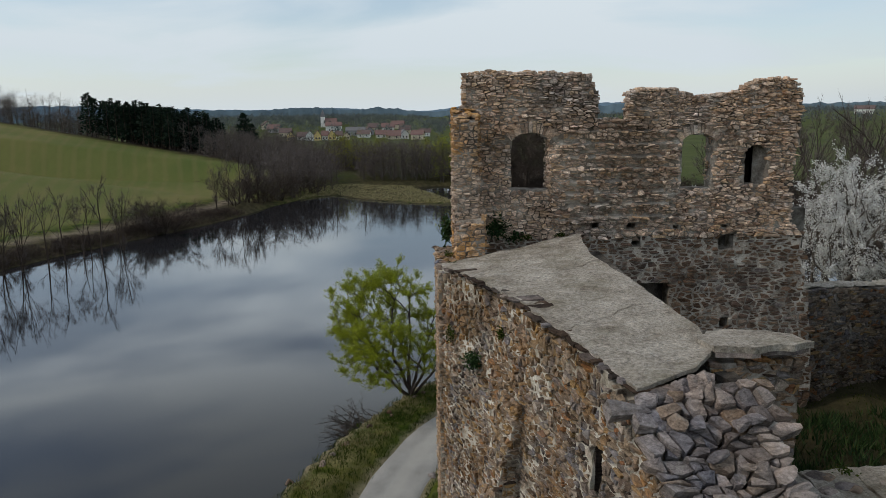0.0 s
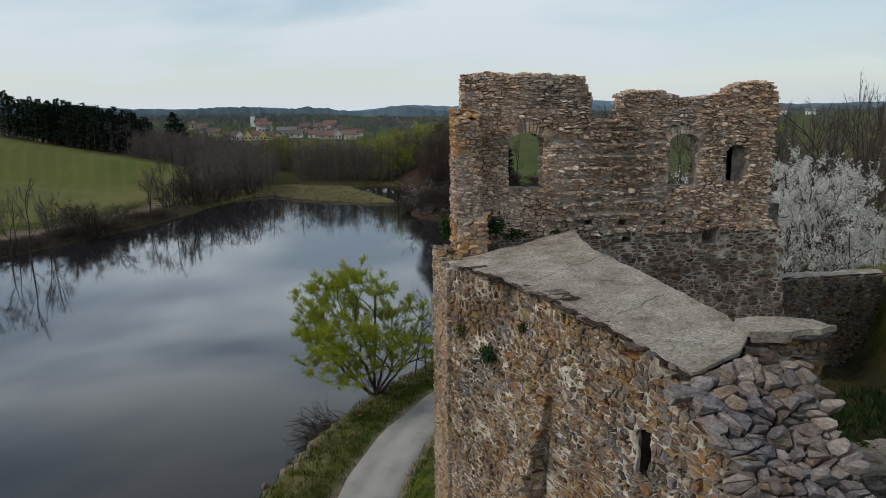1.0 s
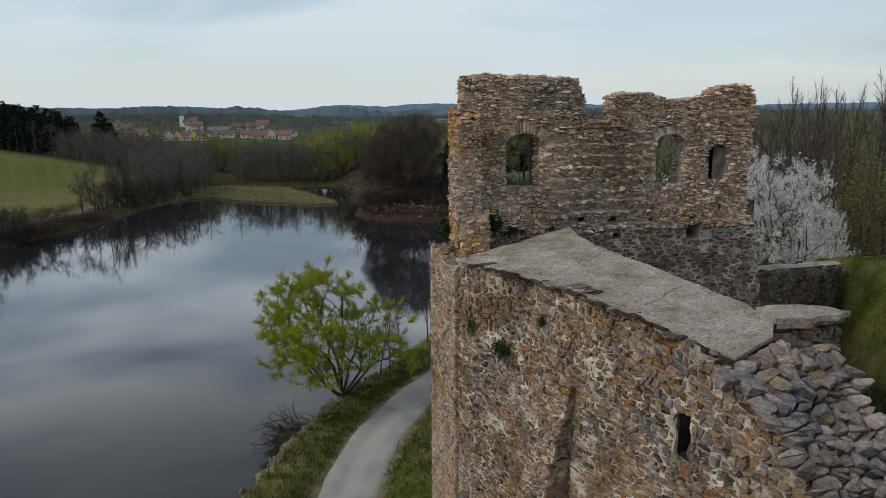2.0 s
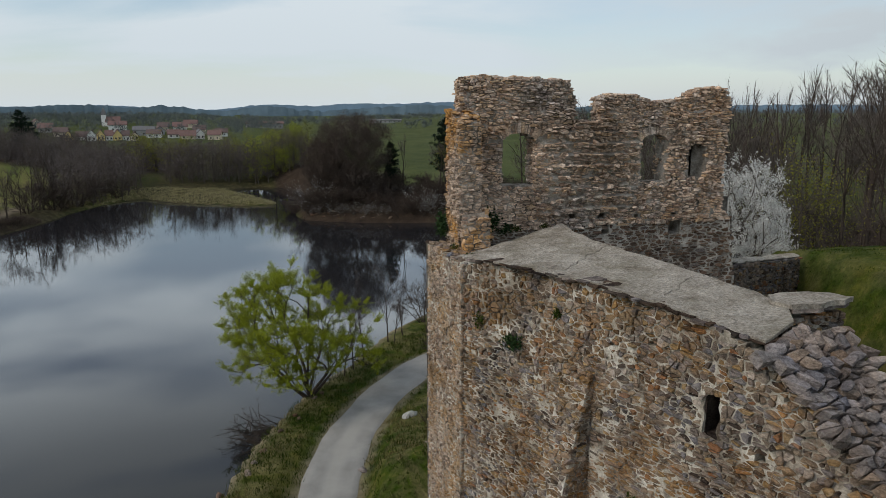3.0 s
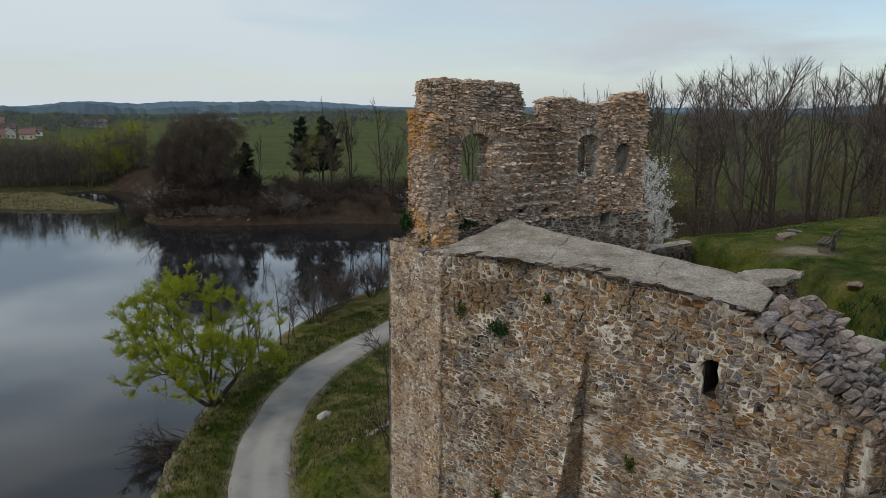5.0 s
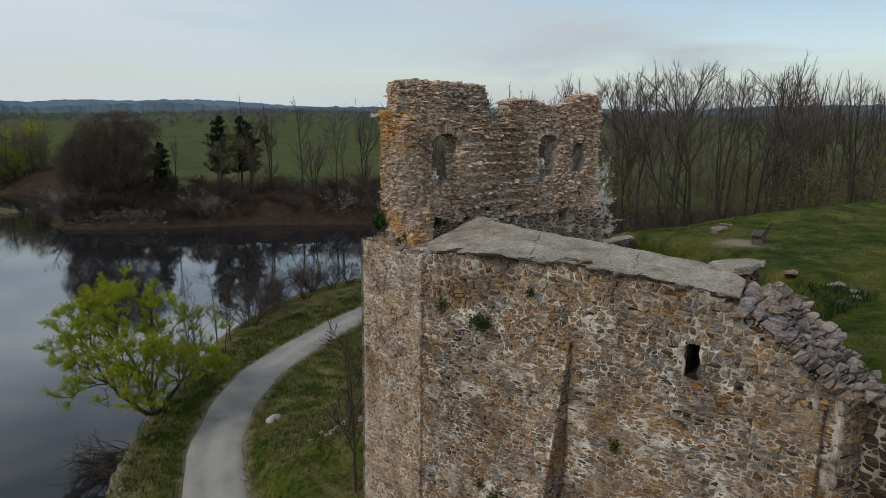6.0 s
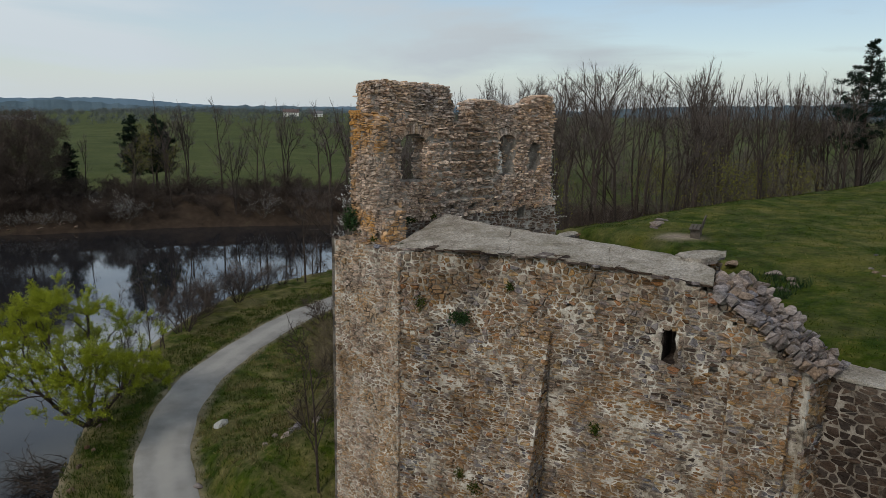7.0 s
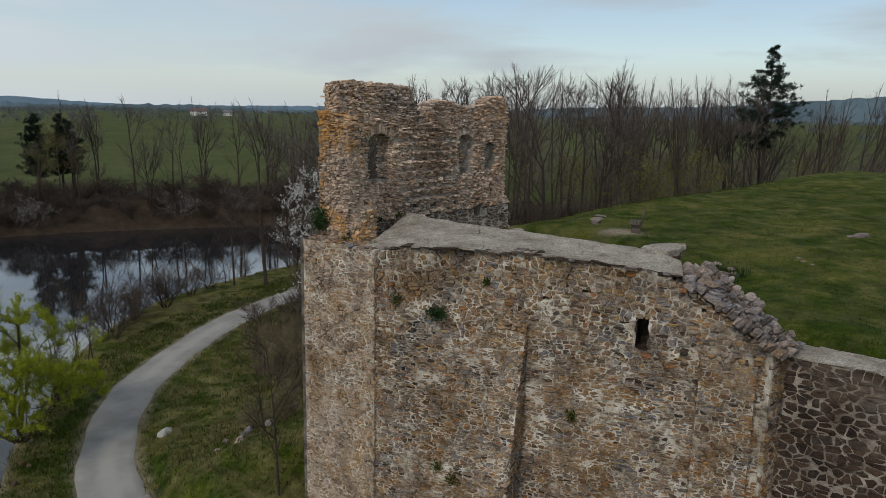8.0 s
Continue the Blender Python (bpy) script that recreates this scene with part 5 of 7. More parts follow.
def grow(rng, height, trunk_r, spec):
    """Limbs and tips of a branching tree. spec: for each level the number of branches, their length as a share of the parent's,
    the spread in degrees, the start along the parent and the upward pull."""
    V, F, tips = [], [], []

    def branch(p, d, length, r, level):
        n = 5 if level == 0 else (3 if level == 1 and len(spec["count"]) > 2 else (2 if level == 1 else 1))
        pts, rad = [p.copy()], [r]
        bend = spec["bend"] * (1 if level else 0.45)
        for k in range(n):
            d = (d + Vector((rng.gauss(0, bend), rng.gauss(0, bend), rng.gauss(0, bend * 0.6) + spec["pull"][level]))).normalized()
            p = p + d * (length / n)
            pts.append(p.copy())
            rad.append(max(0.006, r * (1 - 0.8 * (k + 1) / n)))
        tube(V, F, pts, rad, 5 if level == 0 else 3)
        if level + 1 < len(spec["count"]) + 1 and level < len(spec["count"]):
            for i in range(spec["count"][level]):
                t = spec["start"][level] + (1 - spec["start"][level]) * (i + rng.random()) / spec["count"][level]
                x = t * n
                k = min(int(x), n - 1)
                q = pts[k].lerp(pts[k + 1], x - k)
                dd = (pts[k + 1] - pts[k]).normalized()
                a = dd.orthogonal().normalized()
                turn = rng.random() * 6.2832
                a = a * math.cos(turn) + dd.cross(a) * math.sin(turn)
                ang = radians(spec["angle"][level] * rng.uniform(0.65, 1.3))
                nd = (dd * math.cos(ang) + a * math.sin(ang)).normalized()
                ll = length * spec["ratio"][level] * rng.uniform(0.7, 1.15) * (1.15 - 0.55 * t)
                branch(q, nd, ll, max(0.008, rad[k] * 0.55), level + 1)
        if level >= len(spec["count"]) - 1:
            tips.append((pts, level))
    for _ in range(spec.get("stems", 1)):
        lean = spec.get("lean", 0.05)
        d0 = Vector((rng.gauss(0, lean), rng.gauss(0, lean), 1)).normalized()
        branch(Vector((rng.gauss(0, 0.15), rng.gauss(0, 0.15), -0.3)) if spec.get("stems", 1) > 1 else Vector((0, 0, -0.3)), d0,
               height * spec.get("trunk", 0.72) * rng.uniform(0.8, 1.1 if spec.get("stems", 1) > 1 else 0.82), trunk_r, 0)
    f = height / max(v.z for v in V)
    for v in V:
        v *= f
    for pts, level in tips:
        for q in pts:
            q *= f
    return V, F, tips


def twigs_on(tips, rng, per, length, width, droop=0.0):
    V, F = [], []
    for pts, level in tips:
        for _ in range(per):
            k = rng.randrange(len(pts) - 1)
            p = pts[k].lerp(pts[k + 1], rng.random())
            d = (pts[k + 1] - pts[k]).normalized()
            d = (d + Vector((rng.gauss(0, 0.5), rng.gauss(0, 0.5), rng.gauss(0.12 - droop, 0.4)))).normalized()
            blade(V, F, p, d, length * rng.uniform(0.5, 1.3), width, rng)
    return V, F


def leaves_on(tips, rng, per, spread, size, up=0.3):
    V, F = [], []
    for pts, level in tips:
        for _ in range(per):
            k = rng.randrange(max(0, len(pts) - 3), len(pts))
            p = pts[k] + Vector((rng.gauss(0, spread), rng.gauss(0, spread), rng.gauss(0, spread)))
            leaf(V, F, p, size * rng.uniform(0.6, 1.3), rng, up)
    return V, F


BARE = dict(count=[11, 6, 4], ratio=[0.48, 0.55, 0.55], angle=[42, 42, 40], start=[0.30, 0.2, 0.15], pull=[0.02, 0.07, 0.05, 0.03], bend=0.10, trunk=0.84)
SLIM = dict(count=[10, 5], ratio=[0.34, 0.5], angle=[38, 40], start=[0.25, 0.2], pull=[0.02, 0.06, 0.04], bend=0.09, trunk=0.95)
BUSH = dict(count=[6, 4], ratio=[0.55, 0.55], angle=[38, 42], start=[0.15, 0.15], pull=[0.0, 0.04, 0.03], bend=0.14, trunk=0.8, stems=7, lean=0.5)


def bare_tree(name, label, category, seed, height, trunk_r, spec, bark, twig, per=7, length=0.8, width=0.022, buds=None, group="", kind=""):
    r = random.Random(seed)
    t = thing(name, label, category, group=group, kind=kind)
    V, F, tips = grow(r, height, trunk_r, spec)
    part("trunk", mesh_of("trunk", V, F, bark), t)
    V, F = twigs_on(tips, r, per, length, width)
    part("crown", mesh_of("crown", V, F, twig), t, "fine bare twigs")
    if buds:
        V, F = leaves_on(tips, r, buds[1], buds[2], buds[3])
        part("foliage", mesh_of("foliage", V, F, buds[0]), t, buds[4])
    return t


def forked(name, label, seed, height, trunk_r, spread, clear, stems, bark, twig, length, width, group=""):
    """A leafless tree of straight limbs that fork again and again upwards into a rounded crown of fine twigs. clear: the share of the height without limbs."""
    r = random.Random(seed)
    t = thing(name, label, "tree", group=group)
    limbs, ends = [], []

    def aside(d, angle):
        a = d.orthogonal().normalized()
        turn = r.random() * 6.2832
        a = a * math.cos(turn) + d.cross(a) * math.sin(turn)
        return (d * math.cos(angle) + a * math.sin(angle)).normalized()

    def limb(p, d, step, rad, level):
        d = (d + Vector((r.gauss(0, 0.05), r.gauss(0, 0.05), 0.07))).normalized()
        q = p + d * step
        limbs.append((p, q, rad, rad * 0.8))
        if level >= 6:
            ends.append((p, q))
            return
        limb(q, aside(d, radians(r.uniform(4, 13))), step * r.uniform(0.78, 0.92), rad * 0.78, level + 1)
        for _ in range(2 if r.random() < (0.5 if level < 3 else 0.2) else 1):
            limb(p.lerp(q, r.uniform(0.7, 1.0)), aside(d, radians(r.uniform(22, 40))), step * r.uniform(0.55, 0.8), rad * 0.55, level + (1 if level < 4 or r.random() < 0.6 else 2))
    for k in range(stems):
        d = aside(Vector((0, 0, 1)), radians(r.uniform(1, 3) if stems == 1 else r.uniform(5, 9)))
        foot = Vector((r.gauss(0, 0.12), r.gauss(0, 0.12), -0.3))
        top = foot + d * height * clear
        limbs.append((foot, top, trunk_r, trunk_r * 0.8))
        for _ in range(3):
            limb(foot.lerp(top, r.uniform(0.45, 0.95)), aside(d, radians(r.uniform(30, 50))), height * 0.07, trunk_r * 0.3, 3)
        limb(top, d, height * (1 - clear) * 0.19, trunk_r * 0.8, 0)
    tall_z = max(e[1].z for e in ends) + 0.4 * length
    out = sorted(math.hypot(e[1].x, e[1].y) for e in ends)[int(len(ends) * 0.93)]
    fit = lambda v: Vector((v.x * spread / out, v.y * spread / out, v.z * height / tall_z))
    V, F = [], []
    for p, q, r0, r1 in limbs:
        tube(V, F, [fit(p), fit(q)], [max(r0, 0.009), max(r1, 0.007)], 5 if r0 > 0.1 else 3)
    part("trunk", mesh_of("trunk", V, F, bark), t)
    V, F = [], []
    for p, q in ends:
        p, q = fit(p), fit(q)
        d = (q - p).normalized()
        for _ in range(7):
            blade(V, F, p.lerp(q, r.random()), (d + Vector((r.gauss(0, 0.4), r.gauss(0, 0.4), r.gauss(0.05, 0.3)))).normalized(), length * r.uniform(0.5, 1.25), width, r)
    part("crown", mesh_of("crown", V, F, twig), t, "fine bare twigs")
    return t


def stand(t, x, y, turn=0.0, size=1.0, sink=0.0, wide=1.0):
    t.matrix_basis = Matrix.LocRotScale((x, y, ground_z(x, y) - sink), Euler((0, 0, turn)), (size * wide, size * wide, size))
    return t


def again(t, x, y, turn, size, wide=1.0):
    saved = t.scale.copy()
    t.scale = (1, 1, 1)
    c = copy_thing(t, Matrix.LocRotScale((x, y, ground_z(x, y)), Euler((0, 0, turn)), (size * wide, size * wide, size)))
    t.scale = saved
    return c


def crowned(name, label, category, seed, trunk, stems, targets, reach, bark, spread_twigs, foliage, thick=0.0095, group="", splay=0.5):
    """A tree grown towards points that fill its crown, each joined to the nearest wood. trunk: the stems' first height; reach(r): a point of the crown."""
    r = random.Random(seed)
    t = thing(name, label, category, group=group)
    nodes, parent = [Vector((0, 0, -0.3))], [-1]
    for k in range(stems):
        a = 6.2832 * (k + r.random() * 0.6) / stems
        last = 0
        out = splay * r.uniform(0.3, 1.5)
        d = Vector((math.cos(a) * out, math.sin(a) * out, 1)).normalized() if stems > 1 else Vector((0, 0, 1))
        for i in range(4):
            nodes.append(nodes[last] + d * trunk / 4 + Vector((r.gauss(0, 0.03), r.gauss(0, 0.03), 0)) * trunk)
            parent.append(last)
            last = len(nodes) - 1
    goals = sorted((reach(r) for _ in range(targets)), key=lambda g: (g - nodes[-1]).length + r.random() * 0.8)
    flat = np.zeros((len(nodes) + targets * 4, 3))
    for i, q in enumerate(nodes):
        flat[i] = q
    ends, way = [], [0.0] * len(nodes)
    for i in range(1, len(nodes)):
        way[i] = way[parent[i]] + (nodes[i] - nodes[parent[i]]).length
    for g in goals:
        n = len(nodes)
        d = flat[1:n] - np.array(g)
        dist = np.sqrt((d * d).sum(1)) + 0.55 * np.maximum(0, d[:, 2]) + 0.62 * np.array(way[1:n])
        k = int(np.argmin(dist)) + 1
        q = nodes[k]
        grow_dir = (q - nodes[parent[k]]).normalized()
        L = (g - q).length
        c1 = q + grow_dir * L * 0.3 + Vector((r.gauss(0, 0.05), r.gauss(0, 0.05), 0.04)) * L
        last = k
        for f in (0.35, 0.7, 1.0):
            w = (1 - f) * (1 - f) * q + 2 * f * (1 - f) * c1 + f * f * g + Vector((r.gauss(0, 0.03), r.gauss(0, 0.03), r.gauss(0, 0.03))) * L
            flat[len(nodes)] = w
            nodes.append(w)
            parent.append(last)
            way.append(way[last] + (w - nodes[last]).length)
            last = len(nodes) - 1
        ends.append(last)
    load = [1.0] * len(nodes)
    for i in range(len(nodes) - 1, 0, -1):
        load[parent[i]] += load[i]
    rad = [thick * w ** 0.47 for w in load]
    V, F = [], []
    for i in range(1, len(nodes)):
        tube(V, F, [nodes[parent[i]], nodes[i]], [min(rad[parent[i]], rad[i] * 1.6), rad[i]], 6 if rad[i] > 0.06 else (4 if rad[i] > 0.025 else 3))
    part("trunk", mesh_of("trunk", V, F, bark), t)
    if spread_twigs:
        mat, per, length, width = spread_twigs[:4]
        fuzz = spread_twigs[4] if len(spread_twigs) > 4 else 0.0
        V, F = [], []
        for e in ends:
            d = (nodes[e] - nodes[parent[e]]).normalized()
            for _ in range(per):
                q = nodes[parent[e]].lerp(nodes[e], r.random()) + Vector((r.gauss(0, 1), r.gauss(0, 1), r.gauss(0, 1))) * fuzz
                blade(V, F, q, (d + Vector((r.gauss(0, 0.6), r.gauss(0, 0.6), r.gauss(0.15, 0.45)))).normalized(), length * r.uniform(0.4, 1.3), width, r)
        part("crown", mesh_of("crown", V, F, mat), t, "fine bare twigs")
    if foliage:
        mat, sprays, length, per, open_up, size, text = foliage
        V, F, S, T = [], [], [], []
        for e in ends:
            d = (nodes[e] - nodes[parent[e]]).normalized()
            full = r.uniform(0.45, 1.4)
            for _ in range(int(sprays * r.uniform(0.6, 1.4))):
                a = (d + Vector((r.gauss(0, open_up), r.gauss(0, open_up), r.gauss(0.2, open_up * 0.7)))).normalized()
                q, step = nodes[e].lerp(nodes[parent[e]], r.random() * 0.5), length * r.uniform(0.5, 1.25)
                blade(S, T, q, a, step, 0.012, r)
                for _ in range(int(per * full)):
                    w = q + a * step * r.random() ** 0.7 + Vector((r.gauss(0, 1), r.gauss(0, 1), r.gauss(0, 1))) * 0.05
                    leaf(V, F, w, size * r.uniform(0.6, 1.35), r)
        part("sprays", mesh_of("sprays", S, T, bark), t, "thin shoots")
        part("foliage", mesh_of("foliage", V, F, mat), t, text)
    return t


def dome(radius, height, low, inner, lean=0.0):
    """Points of a domed crown, mostly towards its outside."""
    def reach(r):
        a, f = r.random() * 6.2832, r.uniform(inner, 1.0) ** 0.7
        e = math.asin(min(1, r.uniform(-0.15, 1.0)))
        z = low + (height - low) * max(0.0, math.sin(e)) * f if e > 0 else low * r.uniform(0.5, 1.0)
        rr = radius * f * math.cos(e) ** 0.62 * r.uniform(0.88, 1.06) * (1 + 0.18 * math.sin(3 * a + height))
        return Vector((math.cos(a) * rr + lean * z, math.sin(a) * rr, z))
    return reach


def ball(radius, middle, up, down, spiky=0.0):
    """Points all through a rounded crown with a soft uneven outline."""
    def reach(r):
        d = Vector((r.gauss(0, 1), r.gauss(0, 1), r.gauss(0.15, 1))).normalized()
        a = math.atan2(d.y, d.x)
        f = r.random() ** 0.38 * (1 + 0.07 * math.sin(3 * a + 1) + 0.05 * math.sin(5 * a + 6 * d.z)) * (1.14 if r.random() < spiky else 1.0)
        return Vector((d.x * radius * f, d.y * radius * f, middle + d.z * f * (up if d.z > 0 else down)))
    return reach


def lumps(reach, count, wide, high, seed):
    """Points gathered in rounded clumps over the crown that reach() describes."""
    first = random.Random(seed)
    hearts = [reach(first) for _ in range(count)]
    return lambda r: r.choice(hearts) + Vector((r.gauss(0, wide), r.gauss(0, wide), r.gauss(0, high)))


rp = random.Random(21)

# willow in young leaf on the shore
willow = crowned("willow_tree", "many-stemmed willow in bright yellow-green young leaf on the lake shore", "tree", 31, 2.6, 15, 440, lumps(dome(3.5, 7.3, 3.0, 0.82, -0.2), 36, 0.58, 0.3, 12), bark_brown,
                 (twig_brown, 3, 0.7, 0.012), (leaf_willow, 9, 0.55, 44, 0.6, 0.033, "yellow-green young leaves"), 0.0075, splay=0.75)
stand(willow, -2.0, 40.2, 0.0)
r = random.Random(77)
# dead branches hanging into the water beside the willow
V, F = [], []
for k in range(95):
    p = Vector((-3.4 - 2.4 * r.random(), 38.9 - 3.4 * r.random() + 1.2, 0.3 * r.random()))
    d = Vector((-0.7 + r.gauss(0, 0.5), r.gauss(-0.2, 0.6), 0.12 + abs(r.gauss(0, 0.3)))).normalized()
    pts = [p]
    for i in range(4):
        d = (d + Vector((r.gauss(0, 0.2), r.gauss(0, 0.2), r.gauss(-0.04, 0.15)))).normalized()
        p = p + d * r.uniform(0.25, 0.55)
        pts.append(p)
    tube(V, F, pts, [0.03, 0.024, 0.018, 0.012, 0.006], 3)
    for i in range(14):
        q = pts[r.randrange(1, 5)]
        blade(V, F, q, Vector((r.gauss(0, 1), r.gauss(0, 1), r.gauss(0.2, 0.6))).normalized(), r.uniform(0.3, 0.8), 0.016, r)
tagged(new("dead_branches", mesh_of("dead_branches", V, F, bark_brown)), "tangle of dark dead branches hanging into the lake below the willow", "branches", kind="stuff")

# bare trees: templates
tall = [forked("bare_tree", "tall leafless tree with fine grey twigs at the wood's edge", 40 + k, 18, 0.125 + 0.015 * k, 3.2 + 0.3 * k, (0.34, 0.26, 0.4, 0.2)[k], 1 + k % 2, bark_brown, twig_grey, 0.85, 0.017,
               "wood beside the castle hill") for k in range(4)]
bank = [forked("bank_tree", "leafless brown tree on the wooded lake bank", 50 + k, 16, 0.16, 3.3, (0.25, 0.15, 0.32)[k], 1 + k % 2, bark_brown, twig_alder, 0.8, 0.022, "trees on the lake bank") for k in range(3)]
broad = crowned("broad_tree", "broad dense leafless tree with a domed brown crown on the promontory", "tree", 60, 3.0, 3, 620, ball(6.8, 7.9, 5.6, 5.8), bark_brown, (twig_red, 110, 0.6, 0.03, 0.42), None, 0.0055)
sapling = [bare_tree("sapling", "slim leafless sapling on the lake shore", "tree", 70 + k, 5.5, 0.045, SLIM, bark_brown, twig_brown, 6, 0.5, 0.012, group="saplings along the shore") for k in range(3)]
shrub = [bare_tree("shrub", "leafless brown shrub on the lake bank", "shrub", 80 + k, 3.2, 0.035, BUSH, bark_brown, twig_red, 6, 0.6, 0.02, group="shrubs on the banks") for k in range(3)]
budding = [bare_tree("budding_tree", "slender tree in first yellow-green leaf", "tree", 90 + k, 13, 0.13, BARE, bark_grey, twig_grey, 4, 0.8, 0.02,
                     (leaf_bud, 6, 0.4, 0.085, "sparse yellow-green young leaves"), group="budding trees") for k in range(2)]
cherry = crowned("cherry_tree", "wild cherry tree in full white blossom beside the ruin", "tree", 95, 2.6, 3, 330, ball(2.5, 5.6, 2.75, 2.9, 0.2), bark_grey, (twig_grey, 3, 0.5, 0.012),
                 (petal_white, 5, 0.75, 34, 0.5, 0.036, "dense white blossom"), 0.008)
blossom = bare_tree("blossom_shrub", "small shrub with sparse white blossom on the bank", "shrub", 96, 3.6, 0.04, BUSH, bark_grey, twig_grey, 5, 0.5, 0.012,
                    (petal_white, 4, 0.12, 0.045, "sparse white blossom"))

stand(broad, 14.0, 121.0, 0, 1.0)
again(broad, 9.6, 124.5, 2.0, 0.7, 0.9)

# far bank behind the river bend
for k, (x, y, h) in enumerate([(34.6, 118.3, 1.0), (38.4, 118.9, 0.95), (42.4, 115.0, 1.0), (47.5, 112.4, 0.95), (50.6, 108.5, 1.0), (22.5, 120, 0.62), (32.4, 112.4, 0.8),
                               (40.5, 106.5, 0.86), (44.5, 104.5, 0.9), (54, 103, 0.98), (58, 101, 1.0), (62.5, 99.5, 0.95), (66, 96, 1.05), (56.5, 97.5, 0.9), (27.5, 114.5, 0.7), (70, 97, 1.1)]):
    t = bank[k % 3]
    (stand if k < 3 else again)(t, x, y, k * 1.3, h)
# near bank
for x, y, h, w in ((26.6, 59.3, 1.1, 1.15), (30.2, 58.6, 1.0, 1.0), (34.8, 60.4, 1.08, 1.0), (40.5, 61, 1.0, 1.0), (24.2, 60.6, 0.7, 1.0), (46, 62, 1.1, 1), (52, 66, 1.0, 1), (60, 74, 1.1, 1)):
    again(bank[int(x) % 3], x, y, x, h, w)
k = 0
for i in range(len(LAKE)):
    a, b = LAKE[i], LAKE[(i + 1) % len(LAKE)]
    if not (43 < a[1] < 64 and a[0] < 30 and a[0] > -3):
        continue
    n = int(math.dist(a, b) / 1.3)
    for j in range(n):
        f = (j + rp.random()) / n
        x, y = a[0] + (b[0] - a[0]) * f + rp.uniform(0.2, 1.3), a[1] + (b[1] - a[1]) * f - rp.uniform(0.2, 1.2)
        t = sapling[k % 3] if rp.random() < 0.72 else shrub[k % 3]
        (stand if k < 3 and t in sapling else again)(t, x, y, rp.random() * 6, rp.uniform(0.55, 1.25))
        k += 1
stand(sapling[0], 0.4, 42.9, 0, 0.95)
stand(sapling[1], 1.2, 43.9, 1, 1.0)
stand(sapling[2], 2.2, 45.6, 2, 1.1)

# conifers
def conifer(name, label, seed, height, radius, bare, needle, bark, layers, group="", outline=None):
    """Irregular conifer: boughs of needle tufts with gaps between them; outline gives the reach along the crown from its foot to its tip."""
    r = random.Random(seed)
    t = thing(name, label, "tree", group=group)
    outline = outline or [(0.0, 1.0), (1.0, 0.06)]
    V, F = [], []
    tube(V, F, [Vector((0, 0, -0.3)), Vector((r.uniform(-.1, .1), 0, height * 0.5)), Vector((0, 0, height))], [radius * 0.075, radius * 0.05, 0.02], 6)
    VN, FN = [], []
    for k in range(layers):
        f = (k + r.uniform(-0.4, 0.4)) / (layers - 1)
        z = height * (bare + (1 - bare) * min(1, max(0, f)))
        reach = radius * along(outline, f) * r.uniform(0.75, 1.15) + 0.15
        first = r.random() * 6.2832
        for j in range(r.randrange(6, 10)):
            a = first + 6.2832 * j / 8 + r.uniform(-0.4, 0.4)
            d = Vector((math.cos(a), math.sin(a), r.uniform(-0.1, 0.3))).normalized()
            L = reach * r.uniform(0.45, 1.1)
            p = Vector((0, 0, z + r.uniform(-0.4, 0.4)))
            tip = p + d * L + Vector((0, 0, 0.12 * L))
            tube(V, F, [p, p + d * L * 0.6, tip], [0.05, 0.03, 0.012], 3)
            for i in range(max(4, int(L * 5.5))):
                c = p.lerp(tip, 0.3 + 0.75 * r.random()) + Vector((r.gauss(0, 0.16), r.gauss(0, 0.16), r.gauss(0.08, 0.12))) * (0.6 + 0.25 * L)
                for _ in range(22):
                    n = Vector((r.gauss(0, 0.8), r.gauss(0, 0.8), r.gauss(0.35, 0.7))).normalized()
                    blade(VN, FN, c + n * r.uniform(0.0, 0.18), n, r.uniform(0.15, 0.32), 0.075, r)
    part("trunk", mesh_of("trunk", V, F, bark), t)
    part("needles", mesh_of("needles", VN, FN, needle), t, "dark green needles")
    return t


pine = conifer("pine_tree", "tall dark pine standing above the leafless wood", 5, 23.8, 4.0, 0.55, leaf_pine, bark_brown, 15, outline=[(0.0, 0.5), (0.2, 0.9), (0.35, 1.0), (0.7, 0.62), (1.0, 0.1)])
stand(pine, 74.0, 28.0)
spruce = conifer("spruce_tree", "dark spruce on the far bank", 6, 11.8, 2.9, 0.22, leaf_pine, bark_brown, 18, "spruces on the far bank", [(0.0, 0.6), (0.3, 1.0), (0.7, 0.75), (0.9, 0.5), (1.0, 0.15)])
stand(spruce, 31.2, 123.5)
for x, y, s in ((35.2, 124.4, 1.0), (37.4, 126.0, 0.88), (21.0, 123.0, 0.66), (-60.3, 222, 1.1), (-57, 219, 0.85)):
    again(spruce, x, y, x, s)
stand(budding[0], 33.2, 120.5, 0, 0.85)
for x, y, s in ((29.0, 118, 0.7), (36, 121, 0.6), (33.5, 52, 0.5)):
    again(budding[0], x, y, x, s)

